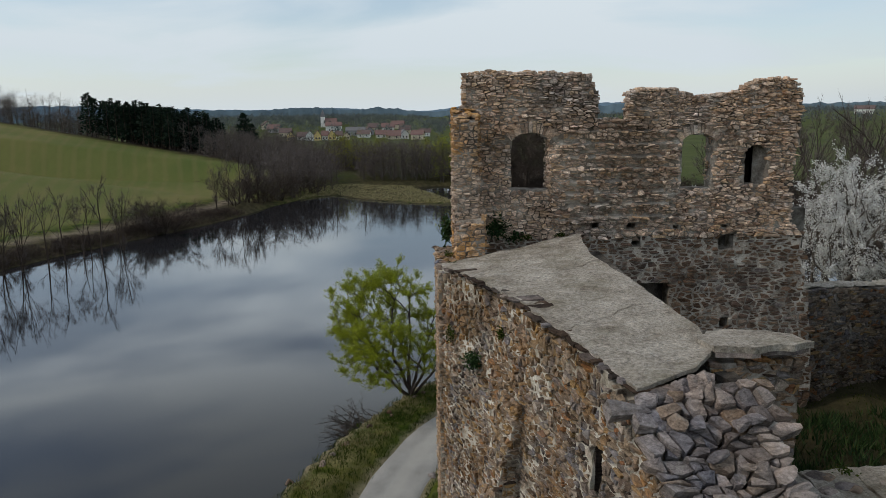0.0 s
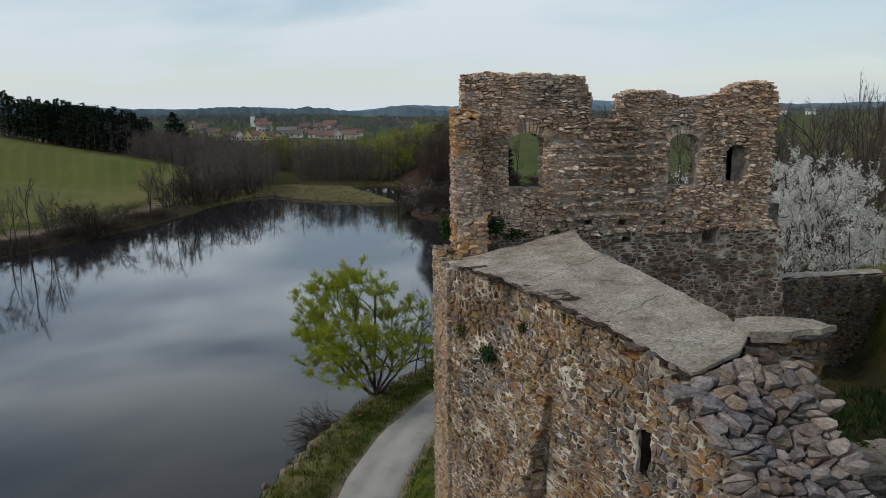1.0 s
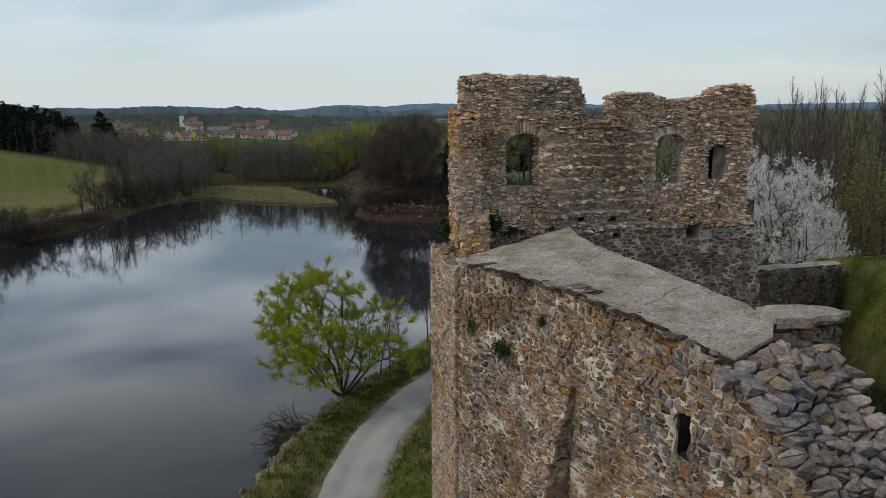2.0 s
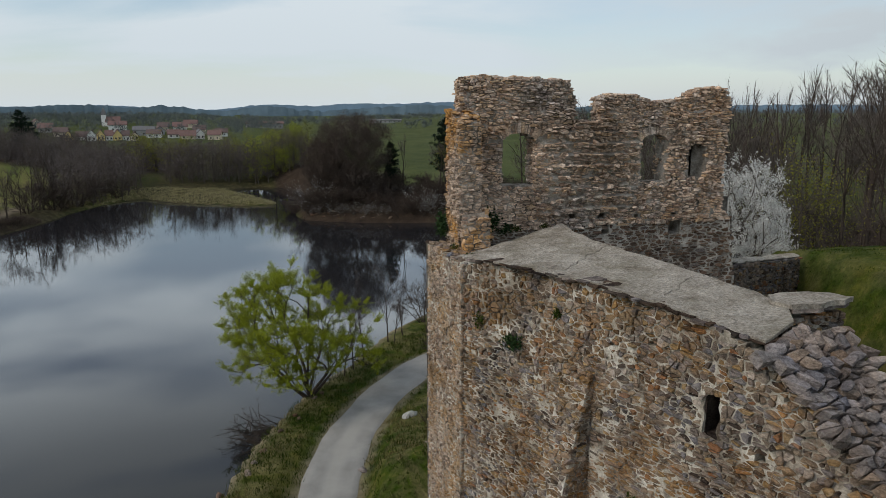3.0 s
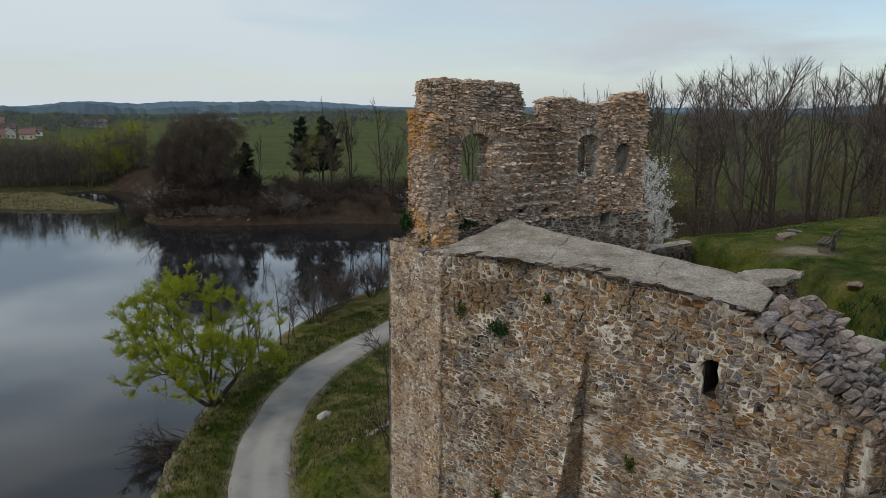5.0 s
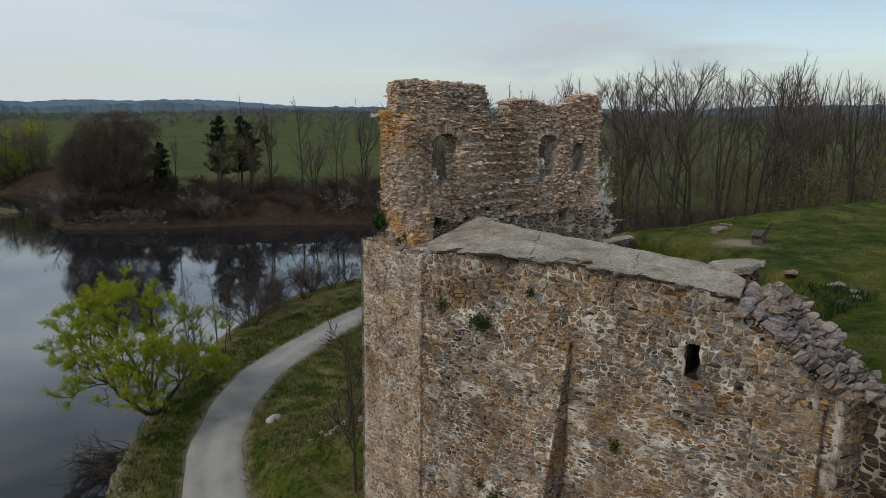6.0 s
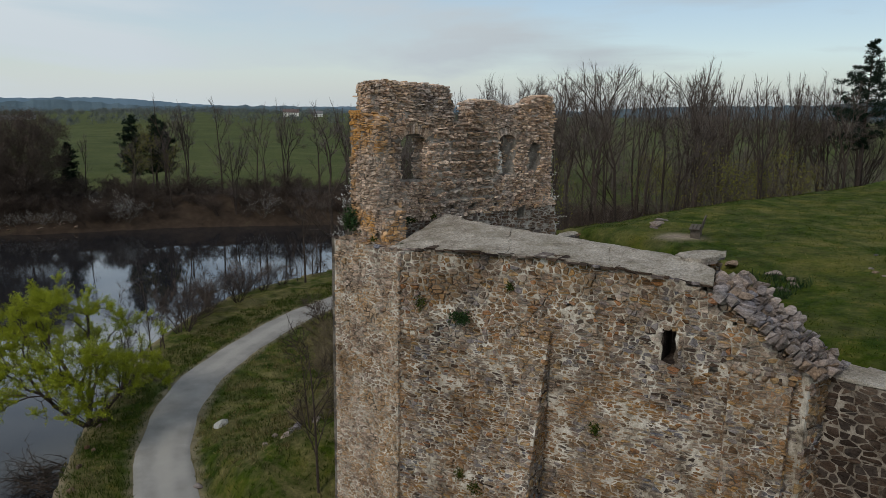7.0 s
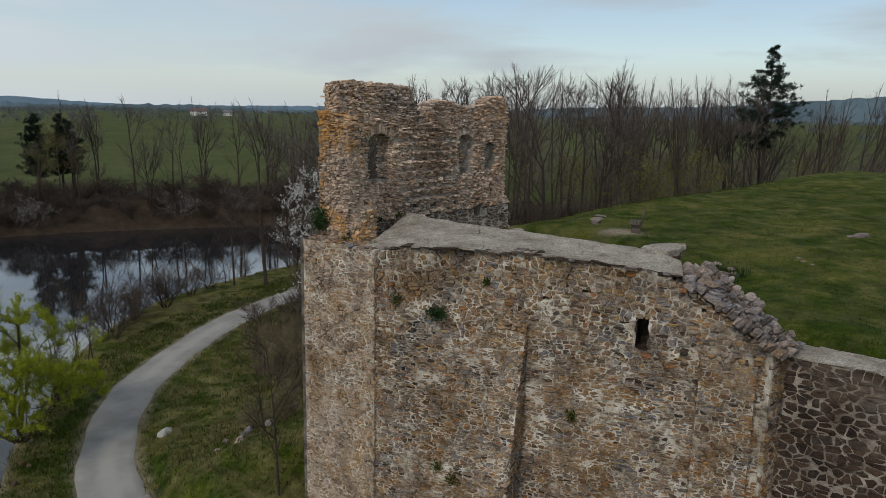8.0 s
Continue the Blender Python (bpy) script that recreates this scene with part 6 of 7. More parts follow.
# wood beside the castle hill
spots = []
tries = 0
while len(spots) < 78 and tries < 6000:
    tries += 1
    az, D = radians(rp.uniform(22, 97)), rp.uniform(58, 112) if rp.random() < 0.75 else rp.uniform(44, 60)
    x, y = D * math.sin(az) - 6, D * math.cos(az)
    X, Y = np.array([x]), np.array([y])
    d = float(poly_distance(PLATEAU, X, Y)[0])
    if d < 9 or float(poly_distance(LAKE, X, Y)[0]) < 3 or line_distance(ROAD, X, Y)[0] < 3 or (x < 40 and y > 44):
        continue
    if any((x - a) ** 2 + (y - b) ** 2 < 9 for a, b in spots):
        continue
    spots.append((x, y))
for k, (x, y) in enumerate(spots):
    D = math.hypot(x + 6, y)
    size = (21.4 + 0.075 * (D - 50) + rp.uniform(-3.0, 1.4) - 3.2 * float(smooth(47, 40, math.degrees(math.atan2(x + 7, y)))) - 2.6 * float(smooth(58, 74, math.degrees(math.atan2(x + 7, y)))) - ground_z(x, y)) / 18.0
    if k % 9 == 4:
        (stand if k == 4 else again)(budding[1], x, y, rp.random() * 6, rp.uniform(0.75, 1.05))
    else:
        (stand if k < 4 else again)(tall[k % 4], x, y, rp.random() * 6, size)
for k in range(110):
    x, y = spots[k * 2 % len(spots)]
    again(shrub[k % 3], x + rp.uniform(-3, 3), y + rp.uniform(-3, 3), k, rp.uniform(0.8, 1.5))
for x, y, s in ((34.2, 42.2, 1.12), (36.6, 43.6, 1.0), (33.0, 44.6, 0.9)):
    again(budding[1], x, y, x, s)
# cherries and blossom
CHERRY = (16.4, 27.7)
stand(cherry, CHERRY[0], CHERRY[1], 0.5, 1.0)
cherry_high = crowned("cherry_tree", "slender wild cherry in white blossom behind the tower", "tree", 97, 5.5, 1, 130, dome(2.5, 12.4, 7.4, 0.4), bark_grey, (twig_grey, 3, 0.5, 0.012),
                      (petal_white, 4, 0.8, 14, 0.55, 0.045, "dense white blossom"), 0.010)
stand(cherry_high, 15.6, 38.6, 0.4)
again(cherry, 24.2, 34.0, 4.2, 1.15, 0.5)
stand(blossom, 24.6, 113.0, 0, 1.3)
for x, y, s in ((7.4, 122.0, 1.5), (44, 103.8, 1.2), (26, 112.5, 1.0), (6.6, 121.4, 0.6), (8.2, 119.6, 0.55), (9.8, 118.6, 0.6), (11.6, 117.6, 0.5), (13.4, 116.8, 0.6), (15.2, 116.0, 0.5), (16.8, 115.4, 0.6), (18.6, 114.8, 0.5), (20, 27.5, 0.8), (25, 27.2, 0.6)):
    again(blossom, x, y, x, s)
for k, (x, y, s) in enumerate(((22.5, 46.6, 0.9), (19, 44, 1.0), (24, 47, 1.1), (21, 46, 1.2), (26, 48, 1.2), (30, 50, 1.3))):
    (stand if k < 3 else again)(shrub[k % 3], x, y, x, s)
dry_bush = bare_tree("dry_bush", "dense straw-brown bush in first bud on the slope below the wall", "shrub", 98, 2.6, 0.03, BUSH, bark_grey, twig_straw, 14, 0.55, 0.016,
                     (leaf_bud, 2, 0.15, 0.035, "sparse yellow buds"), group="dry bushes on the slope")
for k, (x, y, size) in enumerate(((12.5, 38.5, 1.0), (13.6, 40, 1.1), (14.8, 41.2, 1.1), (16, 42.5, 0.9), (13.8, 37.6, 1.1), (15.2, 39.2, 1.2), (11.6, 37.0, 0.8), (17, 41, 1.1), (10.6, 35.2, 0.9), (9.2, 33.4, 0.7), (12.4, 36, 1.1), (6.0, 28.5, 0.6), (5.0, 30.5, 0.5))):
    (stand if k == 0 else again)(dry_bush, x, y, x, size, 1.15)
again(sapling[1], 1.8, 24.4, 0.5, 1.32)
again(sapling[2], 3.4, 27.5, 1.5, 0.8)

# brush on the promontory and along the far bank
for k in range(120):
    f = k / 119
    pts = [(5.4, 123.5), (7.8, 120), (12, 117.4), (17.5, 115.2), (24, 113), (31, 110.6), (40, 105.9), (48.6, 101.3), (58, 96), (64, 92)]
    i = min(int(f * 9), 8)
    a, b = pts[i], pts[i + 1]
    g = f * 9 - i
    x, y = a[0] + (b[0] - a[0]) * g + rp.uniform(-1, 1), a[1] + (b[1] - a[1]) * g + rp.uniform(-0.3, 10)
    again(shrub[k % 3], x, y, rp.random() * 6, rp.uniform(0.5, 1.1), 1.3)

# left bank
for x, y, s in ((-49.5, 82.5, 0.55), (-48.3, 86, 0.55), (-47.6, 88.6, 0.53), (-44.8, 92.6, 0.6), (-43.6, 95.5, 0.52), (-40.0, 126.5, 0.42), (-38.3, 135, 0.56), (-51, 79, 0.55), (-53.2, 75, 0.5)):
    again(bank[int(-x) % 3], x, y, x, s * 1.3, 0.95)
for x, y, s in ((-50.6, 80.5, 0.5), (-46.2, 90.4, 0.5), (-46.9, 94.0, 0.42), (-39.2, 131, 0.5), (-37.6, 138.5, 0.6), (-36.4, 141.5, 0.62), (-54, 78, 0.52), (-42.2, 101, 0.3)):
    again(bank[int(-x * 3) % 3], x, y, x, s * 1.25, 0.95)
for x, y, s in ((-42.8, 107.5, 1.9), (-42.2, 109.0, 1.7), (-43.4, 108.6, 1.6), (-38.6, 133, 1.6), (-37.5, 137, 1.8), (-36.5, 141, 1.7), (-35.4, 144, 1.9), (-33.5, 147, 1.8), (-31, 152, 1.7), (-28.5, 158, 1.6)):
    again(shrub[int(y) % 3], x, y, x, s, 1.2)
for k in range(34):
    f = rp.random()
    x, y = (-55 + 17 * f, 83 + 45 * f)
    again(shrub[k % 3], x + rp.uniform(-0.6, 1.2), y + rp.uniform(-1, 1), k, rp.uniform(0.25, 0.55), 1.3)


# woods farther off: many trees in one object each
def far_wood(name, label, seed, spots, heights, kind, mats):
    r = random.Random(seed)
    VT, FT, VC, FC = [], [], [], []
    for x, y in spots:
        h = r.uniform(*heights)
        z = ground_z(x, y)
        p = Vector((x, y, z))
        if kind == "spruce":
            tube(VT, FT, [p, p + Vector((0, 0, h))], [0.16, 0.03], 3)
            for i in range(210):
                f = r.random() ** 0.8
                a = r.random() * 6.2832
                rad = (1 - f) * h * 0.19 * r.uniform(0.3, 1.0) + 0.1
                q = p + Vector((math.cos(a) * rad, math.sin(a) * rad, h * (0.1 + 0.9 * f)))
                blade(VC, FC, q, Vector((math.cos(a), math.sin(a), r.uniform(-0.3, 0.5))).normalized(), r.uniform(0.5, 1.1), 0.55, r)
            continue
        if kind == "far":
            tube(VT, FT, [p, p + Vector((0, 0, h * 0.6))], [0.1, 0.05], 3)
            wide = h * r.uniform(0.35, 0.6)
            for i in range(60):
                d = Vector((r.gauss(0, 1), r.gauss(0, 1), r.gauss(0.2, 1))).normalized() * r.uniform(0.35, 1.0)
                q = p + Vector((d.x * wide, d.y * wide, h * (0.48 + 0.46 * d.z)))
                blade(VC, FC, q, (d + Vector((0, 0, 0.5))).normalized(), r.uniform(0.7, 1.6), 0.42, r)
            continue
        h *= r.choice((0.62, 0.8, 0.95, 1.0, 1.08))
        wide = h * r.uniform(0.24, 0.36)
        tube(VT, FT, [p, p + Vector((r.gauss(0, 0.2), r.gauss(0, 0.2), h * 0.5)), p + Vector((r.gauss(0, 0.5), r.gauss(0, 0.5), h * 0.92))], [0.13, 0.09, 0.02], 4)
        heart = p + Vector((0, 0, h * 0.5))
        for i in range(26):
            d = Vector((r.gauss(0, 1), r.gauss(0, 1), r.gauss(0.25, 1))).normalized()
            e = heart + Vector((d.x * wide, d.y * wide, d.z * h * 0.48)) * r.uniform(0.6, 1.0)
            q = p + Vector((0, 0, min(h * 0.8, max(h * 0.08, e.z - p.z - 0.25 * h * r.random()))))
            tube(VT, FT, [q, q.lerp(e, 0.55), e], [0.045, 0.03, 0.01], 3)
            for j in range(26 if kind == "leafy" else 12):
                w = q.lerp(e, r.uniform(0.45, 1.05)) + Vector((r.gauss(0, 0.4), r.gauss(0, 0.4), r.gauss(0, 0.4)))
                if kind == "leafy":
                    leaf(VC, FC, w, 0.14 * r.uniform(0.5, 1.4), r)
                else:
                    blade(VC, FC, w, (d * 0.6 + Vector((r.gauss(0, 0.6), r.gauss(0, 0.6), r.gauss(0.25, 0.4)))).normalized(), r.uniform(0.5, 1.3), 0.045, r)
    t = thing(name, label, "wood", kind="stuff")
    part("trunks", mesh_of("trunks", VT, FT, mats[0]), t)
    part("crowns", mesh_of("crowns", VC, FC, mats[1]), t)


def scatter(r, n, pick, gap=2.0):
    out, tries = [], 0
    while len(out) < n and tries < n * 30:
        tries += 1
        x, y = pick(r)
        if float(poly_distance(LAKE, np.array([x]), np.array([y]))[0]) < 1.0 or any((x - a) ** 2 + (y - b) ** 2 < gap * gap for a, b in out[-60:]):
            continue
        out.append((x, y))
    return out


r = random.Random(9)
# Grey bark and pale twigs carry the haze over these woods in their colour.
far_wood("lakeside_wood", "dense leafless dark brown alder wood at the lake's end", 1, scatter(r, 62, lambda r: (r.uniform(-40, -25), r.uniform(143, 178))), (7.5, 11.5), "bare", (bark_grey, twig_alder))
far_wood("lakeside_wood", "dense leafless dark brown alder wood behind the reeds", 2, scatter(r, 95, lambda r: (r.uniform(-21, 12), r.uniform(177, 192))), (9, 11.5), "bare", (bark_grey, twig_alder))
far_wood("willow_wood", "row of willows in yellow-green young leaf behind the alders", 3, scatter(r, 52, lambda r: (r.uniform(-32, 16), r.uniform(192, 215))), (8.5, 11), "leafy", (bark_brown, leaf_bud))
far_wood("willow_wood", "bright green young willows at the mouth of the river", 4, scatter(r, 16, lambda r: (r.uniform(-1, 12), r.uniform(178, 193))), (10, 12.5), "leafy", (bark_brown, leaf_willow))
edge = lambda r, a0, a1, u0, u1: (lambda a, u: (-55 + 0.32 * a - 0.947 * u, 85 + 0.947 * a + 0.32 * u))(r.uniform(a0, a1), r.uniform(u0, u1))
far_wood("spruce_wood", "dark block of spruces on the hill above the field", 5, scatter(r, 130, lambda r: edge(r, 96, 120, 50, 80), 1.6), (9.5, 12), "spruce", (bark_brown, leaf_pine))
far_wood("hill_wood", "mixed leafless wood along the top of the field", 6, scatter(r, 90, lambda r: edge(r, 96, 130, 80, 128)), (8, 11.5), "bare", (bark_grey, twig_grey))
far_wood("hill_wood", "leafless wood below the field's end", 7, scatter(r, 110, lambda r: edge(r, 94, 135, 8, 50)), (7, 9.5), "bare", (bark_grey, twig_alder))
far_wood("valley_wood", "leafless trees between the lake and the village", 8, scatter(r, 110, lambda r: (lambda y: (y * r.uniform(-0.42, -0.2), y))(r.uniform(205, 290)), 4), (6, 9), "bare", (bark_grey, twig_grey))
polar = lambda r, a0, a1, d0, d1: (lambda a, d: (d * math.sin(a), d * math.cos(a)))(radians(r.uniform(a0, a1)), r.uniform(d0, d1))
# Trunks and crowns share one haze-greyed colour from here outwards.
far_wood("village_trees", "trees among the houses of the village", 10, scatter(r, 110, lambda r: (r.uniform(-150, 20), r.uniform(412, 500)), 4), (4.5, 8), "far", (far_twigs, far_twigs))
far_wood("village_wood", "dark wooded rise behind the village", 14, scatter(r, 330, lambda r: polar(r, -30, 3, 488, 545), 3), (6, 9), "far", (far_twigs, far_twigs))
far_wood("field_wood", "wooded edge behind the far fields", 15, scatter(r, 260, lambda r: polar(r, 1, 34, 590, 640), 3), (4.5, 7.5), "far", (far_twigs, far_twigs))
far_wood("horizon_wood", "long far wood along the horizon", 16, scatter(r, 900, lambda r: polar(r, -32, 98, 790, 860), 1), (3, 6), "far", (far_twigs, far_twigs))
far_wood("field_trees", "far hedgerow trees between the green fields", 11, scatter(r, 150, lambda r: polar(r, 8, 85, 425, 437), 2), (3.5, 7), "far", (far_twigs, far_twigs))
far_wood("ridge_wood", "distant wood on the rise beyond the castle hill", 12, scatter(r, 210, lambda r: polar(r, 33, 98, 114, 185), 4), (9, 12.5), "bare", (bark_grey, twig_grey))

# ---- bench and rocks on the castle hill ----
wood_old = plain("weathered_wood", (0.11, 0.092, 0.075), 0.85, 0.35, 9.0)


def box_mesh(name, sx, sy, sz, mat, bevel=0.012):
    bm = bmesh.new()
    bmesh.ops.create_cube(bm, size=1.0)
    for vert in bm.verts:
        vert.co = Vector((vert.co.x * sx, vert.co.y * sy, vert.co.z * sz))
    if bevel:
        bmesh.ops.bevel(bm, geom=bm.edges[:], offset=bevel, segments=1, affect="EDGES")
    me = bpy.data.meshes.new(name)
    bm.to_mesh(me)
    bm.free()
    me.materials.append(mat)
    return me


def bench(x, y, turn):
    b = thing("park_bench", "weathered grey-brown wooden bench on a worn patch of turf", "bench")
    b.matrix_basis = Matrix.LocRotScale((x, y, ground_z(x, y)), Euler((0, 0, turn)), None)
    for k in range(3):
        part("seat_plank", box_mesh("seat_plank", 1.7, 0.13, 0.045, wood_old), b, at=(0, -0.06 - 0.15 * k + 0.2, 0.45))
    for k in range(2):
        ob = part("back_plank", box_mesh("back_plank", 1.7, 0.045, 0.14, wood_old), b, at=(0, 0.3 + 0.04 * k, 0.62 + 0.19 * k))
        ob.rotation_euler = (-0.2, 0, 0)
    for sx in (-0.62, 0.62):
        part("leg", box_mesh("leg", 0.09, 0.42, 0.43, wood_old), b, at=(sx, 0.05, 0.215))
        ob = part("back_post", box_mesh("back_post", 0.08, 0.06, 0.62, wood_old), b, at=(sx, 0.335, 0.62))
        ob.rotation_euler = (-0.2, 0, 0)
    return b


bench(17.3, 17.2, radians(24) + math.pi)
rr = random.Random(15)


def rock(name, label, x, y, sx, sy, sz, mat, turn=0.0, sink=0.25, group=""):
    ob = new(name, boulder_mesh(name, rr, sx, sy, sz, mat))
    ob.location = (x, y, ground_z(x, y) + sz * (1 - 2 * sink) * 0.5)
    ob.rotation_euler = (rr.uniform(-0.1, 0.1), rr.uniform(-0.1, 0.1), turn)
    return tagged(ob, label, "rock", group)


pale_rock = plain("pale_limestone", (0.42, 0.41, 0.37), 0.9, 0.25, 5.0)
rock("boulder", "pale weathered boulder in the grass above the lane", 2.9, 35.1, 0.6, 0.4, 0.24, pale_rock, 0.4, 0.4)
for x, y, a, b, c in ((18.6, 20.0, 0.7, 0.35, 0.16), (19.3, 20.2, 0.5, 0.3, 0.14), (17.8, 19.6, 0.4, 0.3, 0.12), (20.0, 20.5, 0.4, 0.25, 0.12), (23.1, 8.7, 0.6, 0.35, 0.2), (22.6, 9.0, 0.3, 0.3, 0.12)):
    rock("flat_rock", "flat grey rock lying in the turf of the castle hill", x, y, a, b, c, stone_grey_piece, rr.random() * 3, 0.25, "rocks in the turf")
for x, y, a in ((15.4, 9.3, 0.16), (15.9, 9.6, 0.12), (15.0, 8.9, 0.1), (18.5, 10.2, 0.12), (12.9, 11.2, 0.3), (13.3, 12.0, 0.35), (12.4, 10.9, 0.28), (13.4, 13.6, 0.4), (11.8, 11.0, 0.26)):
    rock("flat_rock", "small pale stone lying in the turf of the castle hill", x, y, a, a * 0.8, a * 0.4, stone_grey_piece, rr.random() * 3, 0.2, "rocks in the turf")
for x, y, a in ((3.7, 29.4, 0.5), (4.2, 29.8, 0.4), (3.1, 29.0, 0.35), (2.6, 28.2, 0.3), (3.3, 30.3, 0.3), (-0.6, 30.4, 0.28), (4.6, 28.7, 0.42), (2.2, 29.4, 0.22)):
    rock("fallen_stone", "fallen grey building stone in the grass below the wall", x, y, a, a * 0.75, a * 0.5, stone_grey_piece, rr.random() * 3, 0.25, "fallen stones below the wall")
for k in range(9):
    t = (k + rr.random()) / 9
    x, y = -7.4 + 6.0 * t + rr.uniform(-0.4, 0.4), 28.6 + 12.6 * t
    rock("shore_stone", "rough brown stone at the water's edge", x + 0.25, y, rr.uniform(0.15, 0.4), rr.uniform(0.15, 0.3), rr.uniform(0.1, 0.2), stone_brown_piece, rr.random() * 3, 0.4, "stones along the shore")
for k in range(26):
    t = k / 25
    x, y = 5.4 + 13 * t, 121.2 - 7.6 * t ** 0.7
    rock("bank_stone", "brown stone on the water line of the promontory", x + rr.uniform(-0.8, 0.8), y + rr.uniform(0.2, 1.6), rr.uniform(0.25, 0.6), rr.uniform(0.2, 0.4), rr.uniform(0.1, 0.25), stone_brown_piece, rr.random() * 3, 0.35, "stones on the promontory")


# ---- ivy, tufts and grass ----
def leaf_clump(name, label, at, radii, count, size, mat, category="plant", seed=1):
    r = random.Random(seed)
    V, F = [], []
    for _ in range(count):
        d = Vector((r.gauss(0, 0.5) * radii[0], r.gauss(0, 0.5) * radii[1], r.gauss(0, 0.5) * radii[2]))
        leaf(V, F, Vector(at) + d, size * r.uniform(0.6, 1.4), r)
    for _ in range(max(4, count // 25)):
        blade(V, F, Vector(at) + Vector((0, 0, -radii[2])), Vector((r.gauss(0, 0.5), r.gauss(0, 0.3), 1)).normalized(), radii[2] * 1.6, 0.012, r)
    tagged(new(name, mesh_of(name, V, F, mat)), label, category, kind="stuff")


leaf_clump("ivy", "dark green ivy at the foot of the tower wall", (1.5, 19.28, 14.85), (0.3, 0.1, 0.3), 420, 0.045, leaf_ivy, "ivy", 1)
leaf_clump("ivy", "dark green ivy at the foot of the tower wall", (1.95, 19.3, 14.62), (0.25, 0.1, 0.14), 200, 0.04, leaf_ivy, "ivy", 2)
leaf_clump("ivy", "dark ivy hanging on the lakeward side of the tower", (0.12, 19.75, 14.75), (0.16, 0.3, 0.34), 420, 0.05, leaf_ivy, "ivy", 3)
mp = main.at(1.95, 12.5, 0.1 + main_bow(1.95, 12.5))
leaf_clump("wall_bush", "small dark bush growing out of the outer wall", mp, (0.2, 0.36, 0.2), 520, 0.035, leaf_ivy, "bush", 4)
for k, (u, z, w) in enumerate(((0.75, 12.75, 0.2), (4.2, 9.9, 0.22), (4.35, 9.1, 0.16), (4.1, 8.3, 0.16), (2.1, 7.9, 0.18), (2.6, 7.6, 0.2), (3.4, 13.55, 0.12), (6.0, 10.2, 0.16))):
    q = main.at(u, z, 0.08 + main_bow(u, z) + (0.16 * (12.2 - z) if 3.78 < u < 4.66 else 0))
    leaf_clump("wall_tuft", "dry grassy tuft rooted in the wall's joints", q, (w * 0.6, w, w), 170, 0.03, grass_mat, "plant", 20 + k)
for k, (x, y, z) in enumerate(((0.3, 17.5, 14.25), (0.15, 18.6, 14.3), (2.3, 19.3, 14.6), (3.2, 19.3, 14.65), (6.1, 10.1, 12.5), (7.4, 10.2, 12.5))):
    leaf_clump("wall_tuft", "dry grassy tuft on top of the wall", (x, y, z), (0.15, 0.15, 0.08), 120, 0.025, grass_mat, "plant", 40 + k)


def grass_patch(name, label, seed, count, pick, length, width, mat, per=4, only=None):
    r = random.Random(seed)
    pts = [pick(r) for _ in range(count)]
    X, Y = np.array([q[0] for q in pts]), np.array([q[1] for q in pts])
    Z, f = height(X, Y)
    V, F = [], []
    for x, y, z, road, lake in zip(X, Y, Z, f["road"], f["lake"]):
        if road < 1.4 or lake < 0.15 or (x - 16.5) ** 2 + 2 * (y - 17.5) ** 2 < 2.0:
            continue
        if only and not only(noise.noise((x * 0.33, y * 0.33, 0)) + 0.6 * noise.noise((x * 1.1, y * 1.1, 4))):
            continue
        for _ in range(per):
            q = Vector((x + r.gauss(0, 0.09), y + r.gauss(0, 0.09), z - 0.02))
            blade(V, F, q, Vector((r.gauss(0, 0.45), r.gauss(0, 0.45), 1)).normalized(), length * r.uniform(0.5, 1.4), width, r)
    tagged(new(name, mesh_of(name, V, F, mat)), label, "grass", kind="stuff")


def along_road(r, lo, hi):
    k = r.randrange(18, len(ROAD_LINE) - 22)
    a, b = Vector(ROAD_LINE[k]), Vector(ROAD_LINE[k + 1])
    t = (b - a).normalized()
    q = a.lerp(b, r.random()) + Vector((t.y, -t.x)) * r.uniform(lo, hi)
    return q.x, q.y


grass_patch("grass", "tufted spring grass on the slope above the lane", 1, 15000, lambda r: along_road(r, 1.4, 12), 0.2, 0.035, grass_mat, 4, lambda n: n < 0.16)
grass_patch("dry_grass", "patches of dry straw-coloured grass on the slope above the lane", 7, 15000, lambda r: along_road(r, 1.4, 12), 0.24, 0.035, straw_mat, 5, lambda n: n > -0.02)
grass_patch("grass", "rough grass on the verge between the lane and the lake", 2, 9000, lambda r: along_road(r, -5, -1.35), 0.25, 0.035, grass_mat, 4, lambda n: n < 0.3)
grass_patch("dry_grass", "patches of dry grass on the verge beside the lake", 8, 9000, lambda r: along_road(r, -5, -1.35), 0.22, 0.03, straw_mat, 4, lambda n: n > 0.25)
grass_patch("grass", "short turf on the castle hill", 3, 26000, lambda r: (r.uniform(5, 46), r.uniform(-3, 24)), 0.075, 0.03, turf_mat, 3, lambda n: n < 0.3)
grass_patch("dry_grass", "thin yellowed patches in the turf of the castle hill", 9, 12000, lambda r: (r.uniform(5, 46), r.uniform(-3, 24)), 0.06, 0.03, straw_mat, 3, lambda n: n > 0.46)
grass_patch("grass", "dark weeds and grass in the pit behind the wall", 4, 3000, lambda r: (r.uniform(5, 13), r.uniform(10.5, 19)), 0.3, 0.04, leaf_ivy, 4)
grass_patch("reeds", "dry yellow reeds on the spit at the lake's end", 5, 9000, lambda r: (r.uniform(-30, 4), r.uniform(140, 172)), 0.4, 0.06, reed_mat, 3)
grass_patch("bank_grass", "dry grass along the far bank", 6, 9000, lambda r: (lambda f: (-55 + 18 * f + r.uniform(-2.5, 2.5), 83 + 46 * f + r.uniform(-1, 1)))(r.random()), 0.28, 0.05, twig_red, 3)

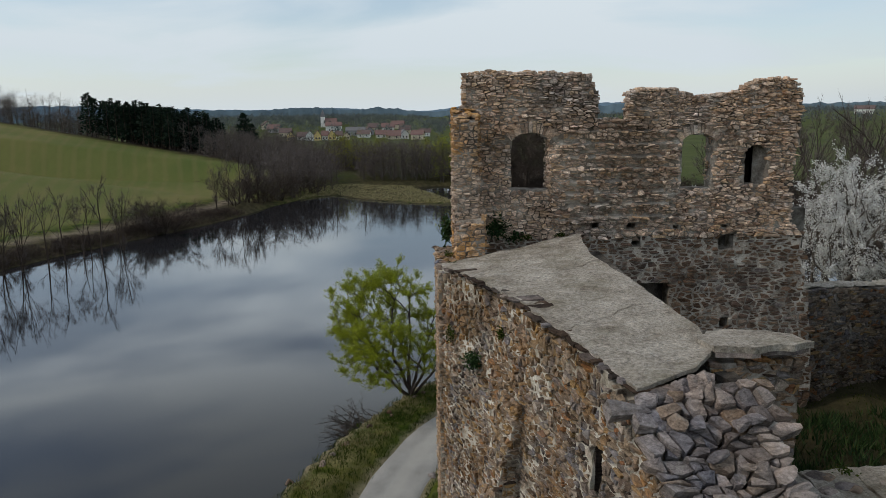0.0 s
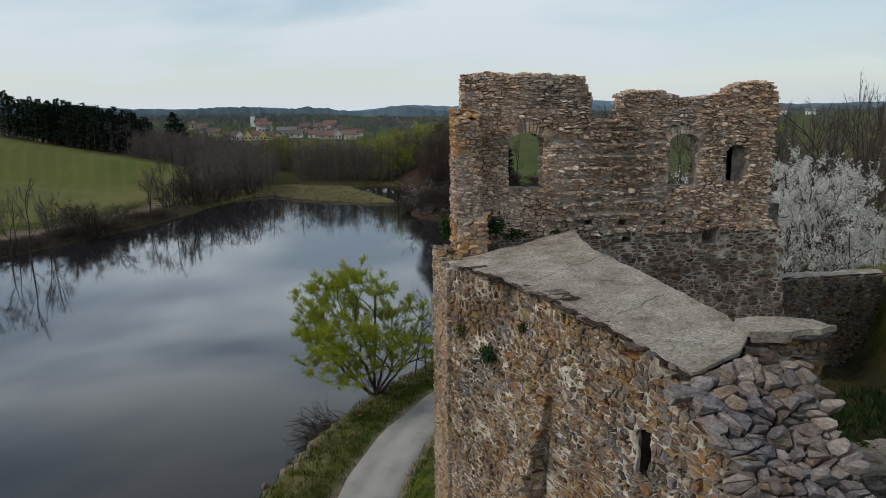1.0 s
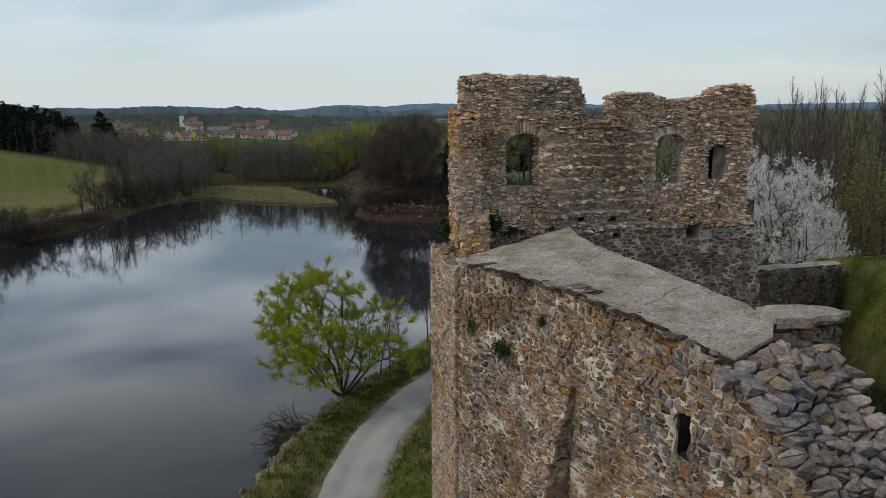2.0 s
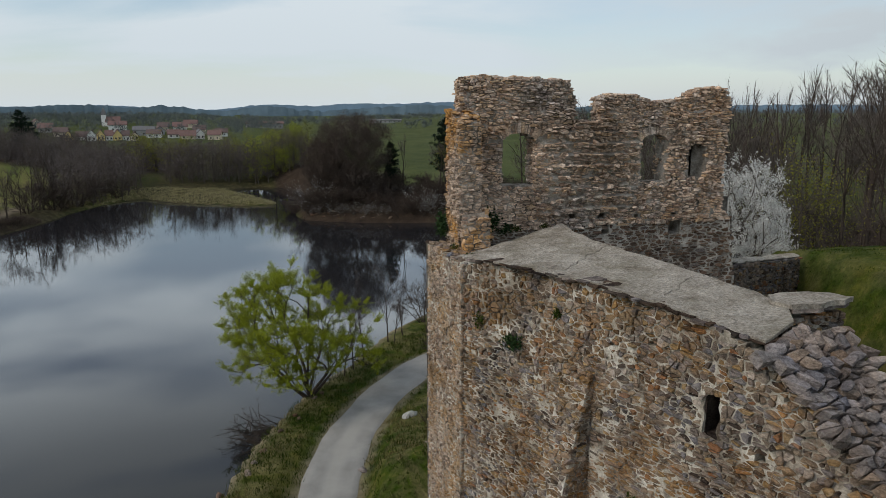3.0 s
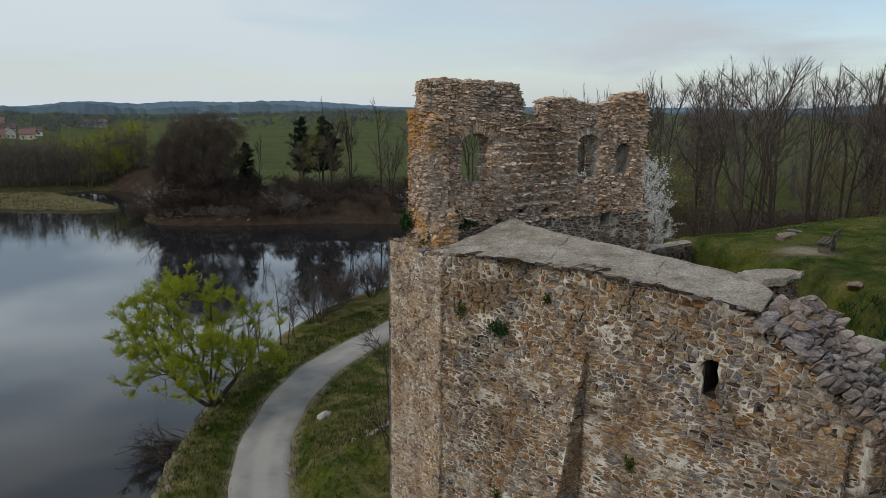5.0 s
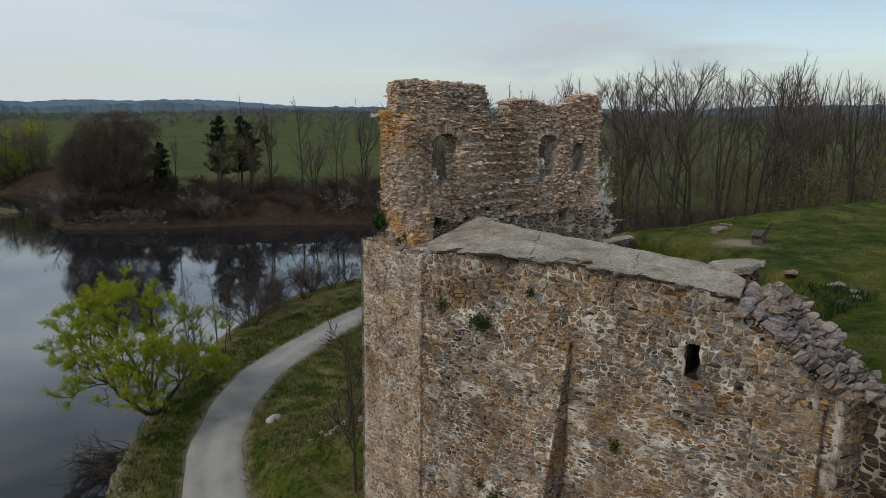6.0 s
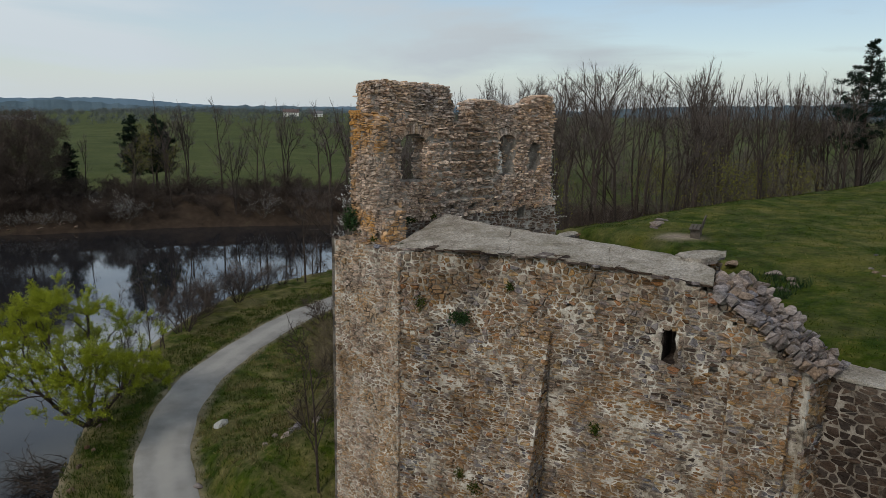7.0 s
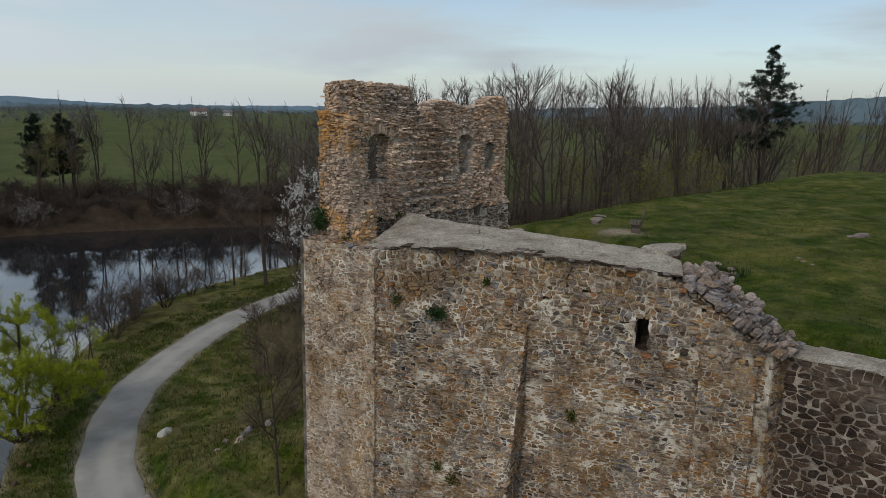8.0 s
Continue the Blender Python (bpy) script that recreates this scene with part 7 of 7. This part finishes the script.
# ---- village ----
# Tile colours are greyed to paint in the haze over the village.
roof_red = plain("hazed_red_tiles", (0.19, 0.118, 0.105), 0.85, 0.3, 1.5)
roof_brown = plain("hazed_brown_tiles", (0.145, 0.105, 0.096), 0.85, 0.3, 1.5)
roof_grey = plain("grey_roof", (0.16, 0.155, 0.155), 0.8, 0.25, 1.5)
wall_white = plain("white_render", (0.80, 0.78, 0.73), 0.9, 0.1, 0.8)
wall_yellow = plain("yellow_render", (0.78, 0.60, 0.26), 0.9, 0.1, 0.8)
wall_beige = plain("beige_render", (0.66, 0.56, 0.42), 0.9, 0.1, 0.8)
wall_grey = plain("grey_render", (0.34, 0.33, 0.32), 0.9, 0.12, 0.8)
pane_dark = plain("window_glass", (0.035, 0.04, 0.045), 0.2, 0.2, 1.0)


def house(x, y, turn, w, l, h, rise, wall, roof, words, name="house", category="house"):
    """Gabled house: w across the gable, l along the ridge."""
    t = thing(name, words, category)
    t.matrix_basis = Matrix.LocRotScale((x, y, ground_z(x, y) - 0.2), Euler((0, 0, turn)), None)
    w, l, h, rise = 0.62 * w, 0.54 * l, 0.7 * h, 0.7 * rise
    a, b = w / 2, l / 2
    vs = [(-a, -b, 0), (a, -b, 0), (a, b, 0), (-a, b, 0), (-a, -b, h), (a, -b, h), (a, b, h), (-a, b, h), (0, -b, h + rise), (0, b, h + rise)]
    fs = [(0, 1, 5, 8, 4), (2, 3, 7, 9, 6), (1, 2, 6, 5), (3, 0, 4, 7)]
    part("wall", mesh_of("wall", vs, fs, wall), t)
    o, th = 0.45, 0.22
    sl = rise / a
    rv, rf = [], []
    for sgn in (-1, 1):
        k = len(rv)
        rv += [(sgn * (a + o), -b - o, h - sl * o), (sgn * (a + o), b + o, h - sl * o), (0, b + o, h + rise), (0, -b - o, h + rise)]
        rv += [(p[0], p[1], p[2] + th) for p in rv[k:k + 4]]
        rf += [(k, k + 1, k + 2, k + 3), (k + 4, k + 5, k + 6, k + 7)] + [(k + i, k + (i + 1) % 4, k + 4 + (i + 1) % 4, k + 4 + i) for i in range(4)]
    part("roof", mesh_of("roof", rv, rf, roof), t)
    part("chimney", box_mesh("chimney", 0.6, 0.6, 1.6, roof_brown, 0.03), t, at=(a * 0.3, b * 0.3, h + rise * 0.85))
    storeys = 2 if h > 4.6 else 1
    me_g, me_s = box_mesh("window", 0.7, 0.12, 0.9, pane_dark, 0), box_mesh("window", 0.12, 0.7, 0.9, pane_dark, 0)
    for s in range(storeys):
        z = 1.25 + 2.0 * s
        for i in (-1, 1):
            part("window", me_g, t, at=(i * a * 0.45, -b - 0.02, z))
        n = max(2, int(l / 3.2))
        for i in range(n):
            for sgn in (-1, 1):
                part("window", me_s, t, at=(sgn * (a + 0.02), -b + l * (i + 0.5) / n, z))
    if rise > 2.6:
        part("window", me_g, t, at=(0, -b - 0.02, h + rise * 0.35))
    return t


Y, W, B, G = wall_yellow, wall_white, wall_beige, wall_grey
for x, y, turn, w, l, h, rise, wall, roof, words in (
        (-80.4, 387, 0.2, 7, 9, 3.6, 3.4, Y, roof_brown, "yellow gabled village house with a brown roof"),
        (-75, 392, 1.7, 8, 10, 3.4, 3.0, W, roof_brown, "white village house with a dark brown roof"),
        (-70.5, 388.6, 0.2, 7, 9, 4.0, 3.2, W, roof_grey, "white gabled house with a grey roof"),
        (-66.5, 389, 0.2, 6, 9, 4.0, 3.6, Y, roof_red, "yellow gabled house with a steep red roof"),
        (-62.8, 391, 1.7, 8, 6, 4.0, 3.2, W, roof_red, "white house with a red roof"),
        (-59, 390, 0.2, 6.4, 9, 4.0, 3.6, Y, roof_red, "yellow gabled house with a steep red roof"),
        (-55.2, 391.5, 1.7, 8, 6, 4.0, 3.0, W, roof_brown, "white house with a brown roof"),
        (-51, 388.5, 0.2, 6, 8, 3.2, 2.6, B, roof_brown, "small beige gabled house"),
        (-66, 446, 1.62, 9, 17, 5.4, 2.8, W, roof_red, "large white two-storey building with a red hipped roof"),
        (-50, 424, 1.6, 10, 20, 4.5, 2.6, G, roof_grey, "long grey farm building with a grey roof"),
        (-44, 413, 1.5, 9, 13, 3.2, 2.8, W, roof_brown, "white house with a low brown roof"),
        (-34, 409, 1.7, 8, 11, 3.4, 3.0, W, roof_red, "white house with a red tiled roof"),
        (-26.5, 400, 1.6, 9, 14, 3.2, 3.6, B, roof_red, "beige house with a broad red roof"),
        (-21, 405, 0.3, 7, 9, 4.2, 3.0, W, roof_grey, "white gabled house with a grey roof"),
        (-13, 400, 1.4, 9, 12, 4.2, 3.0, B, roof_red, "beige house with a red roof"),
        (-33, 449, 1.6, 9, 14, 4.2, 3.2, W, roof_red, "white house with a red roof higher in the village"),
        (-42, 448, 1.7, 8, 11, 4.0, 3.2, B, roof_brown, "beige house with a brown roof higher in the village"),
        (-22, 440, 1.5, 8, 12, 4.0, 3.2, B, roof_brown, "beige house with a brown roof among trees"),
        (-101, 439, 1.6, 9, 13, 3.8, 3.2, G, roof_red, "grey house with a red roof at the village edge"),
        (-110, 458, 0.4, 9, 12, 4.0, 3.4, B, roof_brown, "beige house with a brown roof at the village edge"),
        (-43, 430, 0.3, 8, 10, 3.6, 3.0, G, roof_brown, "grey house with a brown roof"),
        (-10, 431, 1.6, 9, 12, 3.6, 2.8, W, roof_brown, "white house with a brown roof"),
        (-28, 470, 1.5, 9, 14, 4.0, 3.0, B, roof_red, "beige house with a red roof on the rise"),
        (-90, 420, 1.6, 8, 12, 3.6, 3.0, B, roof_brown, "beige house with a brown roof behind trees"),
        (18, 520, 1.6, 14, 46, 5, 2.0, G, roof_red, "long farm hall with a reddish roof"),
        (112, 560, 1.35, 12, 46, 3.2, 1.2, G, roof_grey, "long pale grey hall with a flat roof in the fields"),
        (290, 500, 1.0, 10, 22, 5, 3.0, W, roof_brown, "white farmhouse in the green fields"),
        (310, 492, 0.9, 9, 12, 4, 2.6, W, roof_grey, "white farm outbuilding in the green fields")):
    house(x, y, turn, w, l, h, rise, wall, roof, words)


def church(x, y):
    c = house(x + 7, y, 1.6, 7, 14, 5, 3.4, wall_white, roof_red, "white village church with a red roof and a dark pointed tower", "church", "church")
    part("tower", box_mesh("tower", 2.6, 2.6, 7.4, wall_white, 0.05), c, at=(0, 5.0, 3.4))
    vs = [(-1.45, -1.45, 0), (1.45, -1.45, 0), (1.45, 1.45, 0), (-1.45, 1.45, 0), (0, 0, 4.6), (-0.9, -0.9, 2.4), (0.9, -0.9, 2.4), (0.9, 0.9, 2.4), (-0.9, 0.9, 2.4)]
    fs = [(0, 1, 6, 5), (1, 2, 7, 6), (2, 3, 8, 7), (3, 0, 5, 8), (5, 6, 4), (6, 7, 4), (7, 8, 4), (8, 5, 4)]
    part("spire", mesh_of("spire", vs, fs, roof_grey), c, "dark pointed spire", at=(0, 5.0, 7.0))


church(-79, 474)
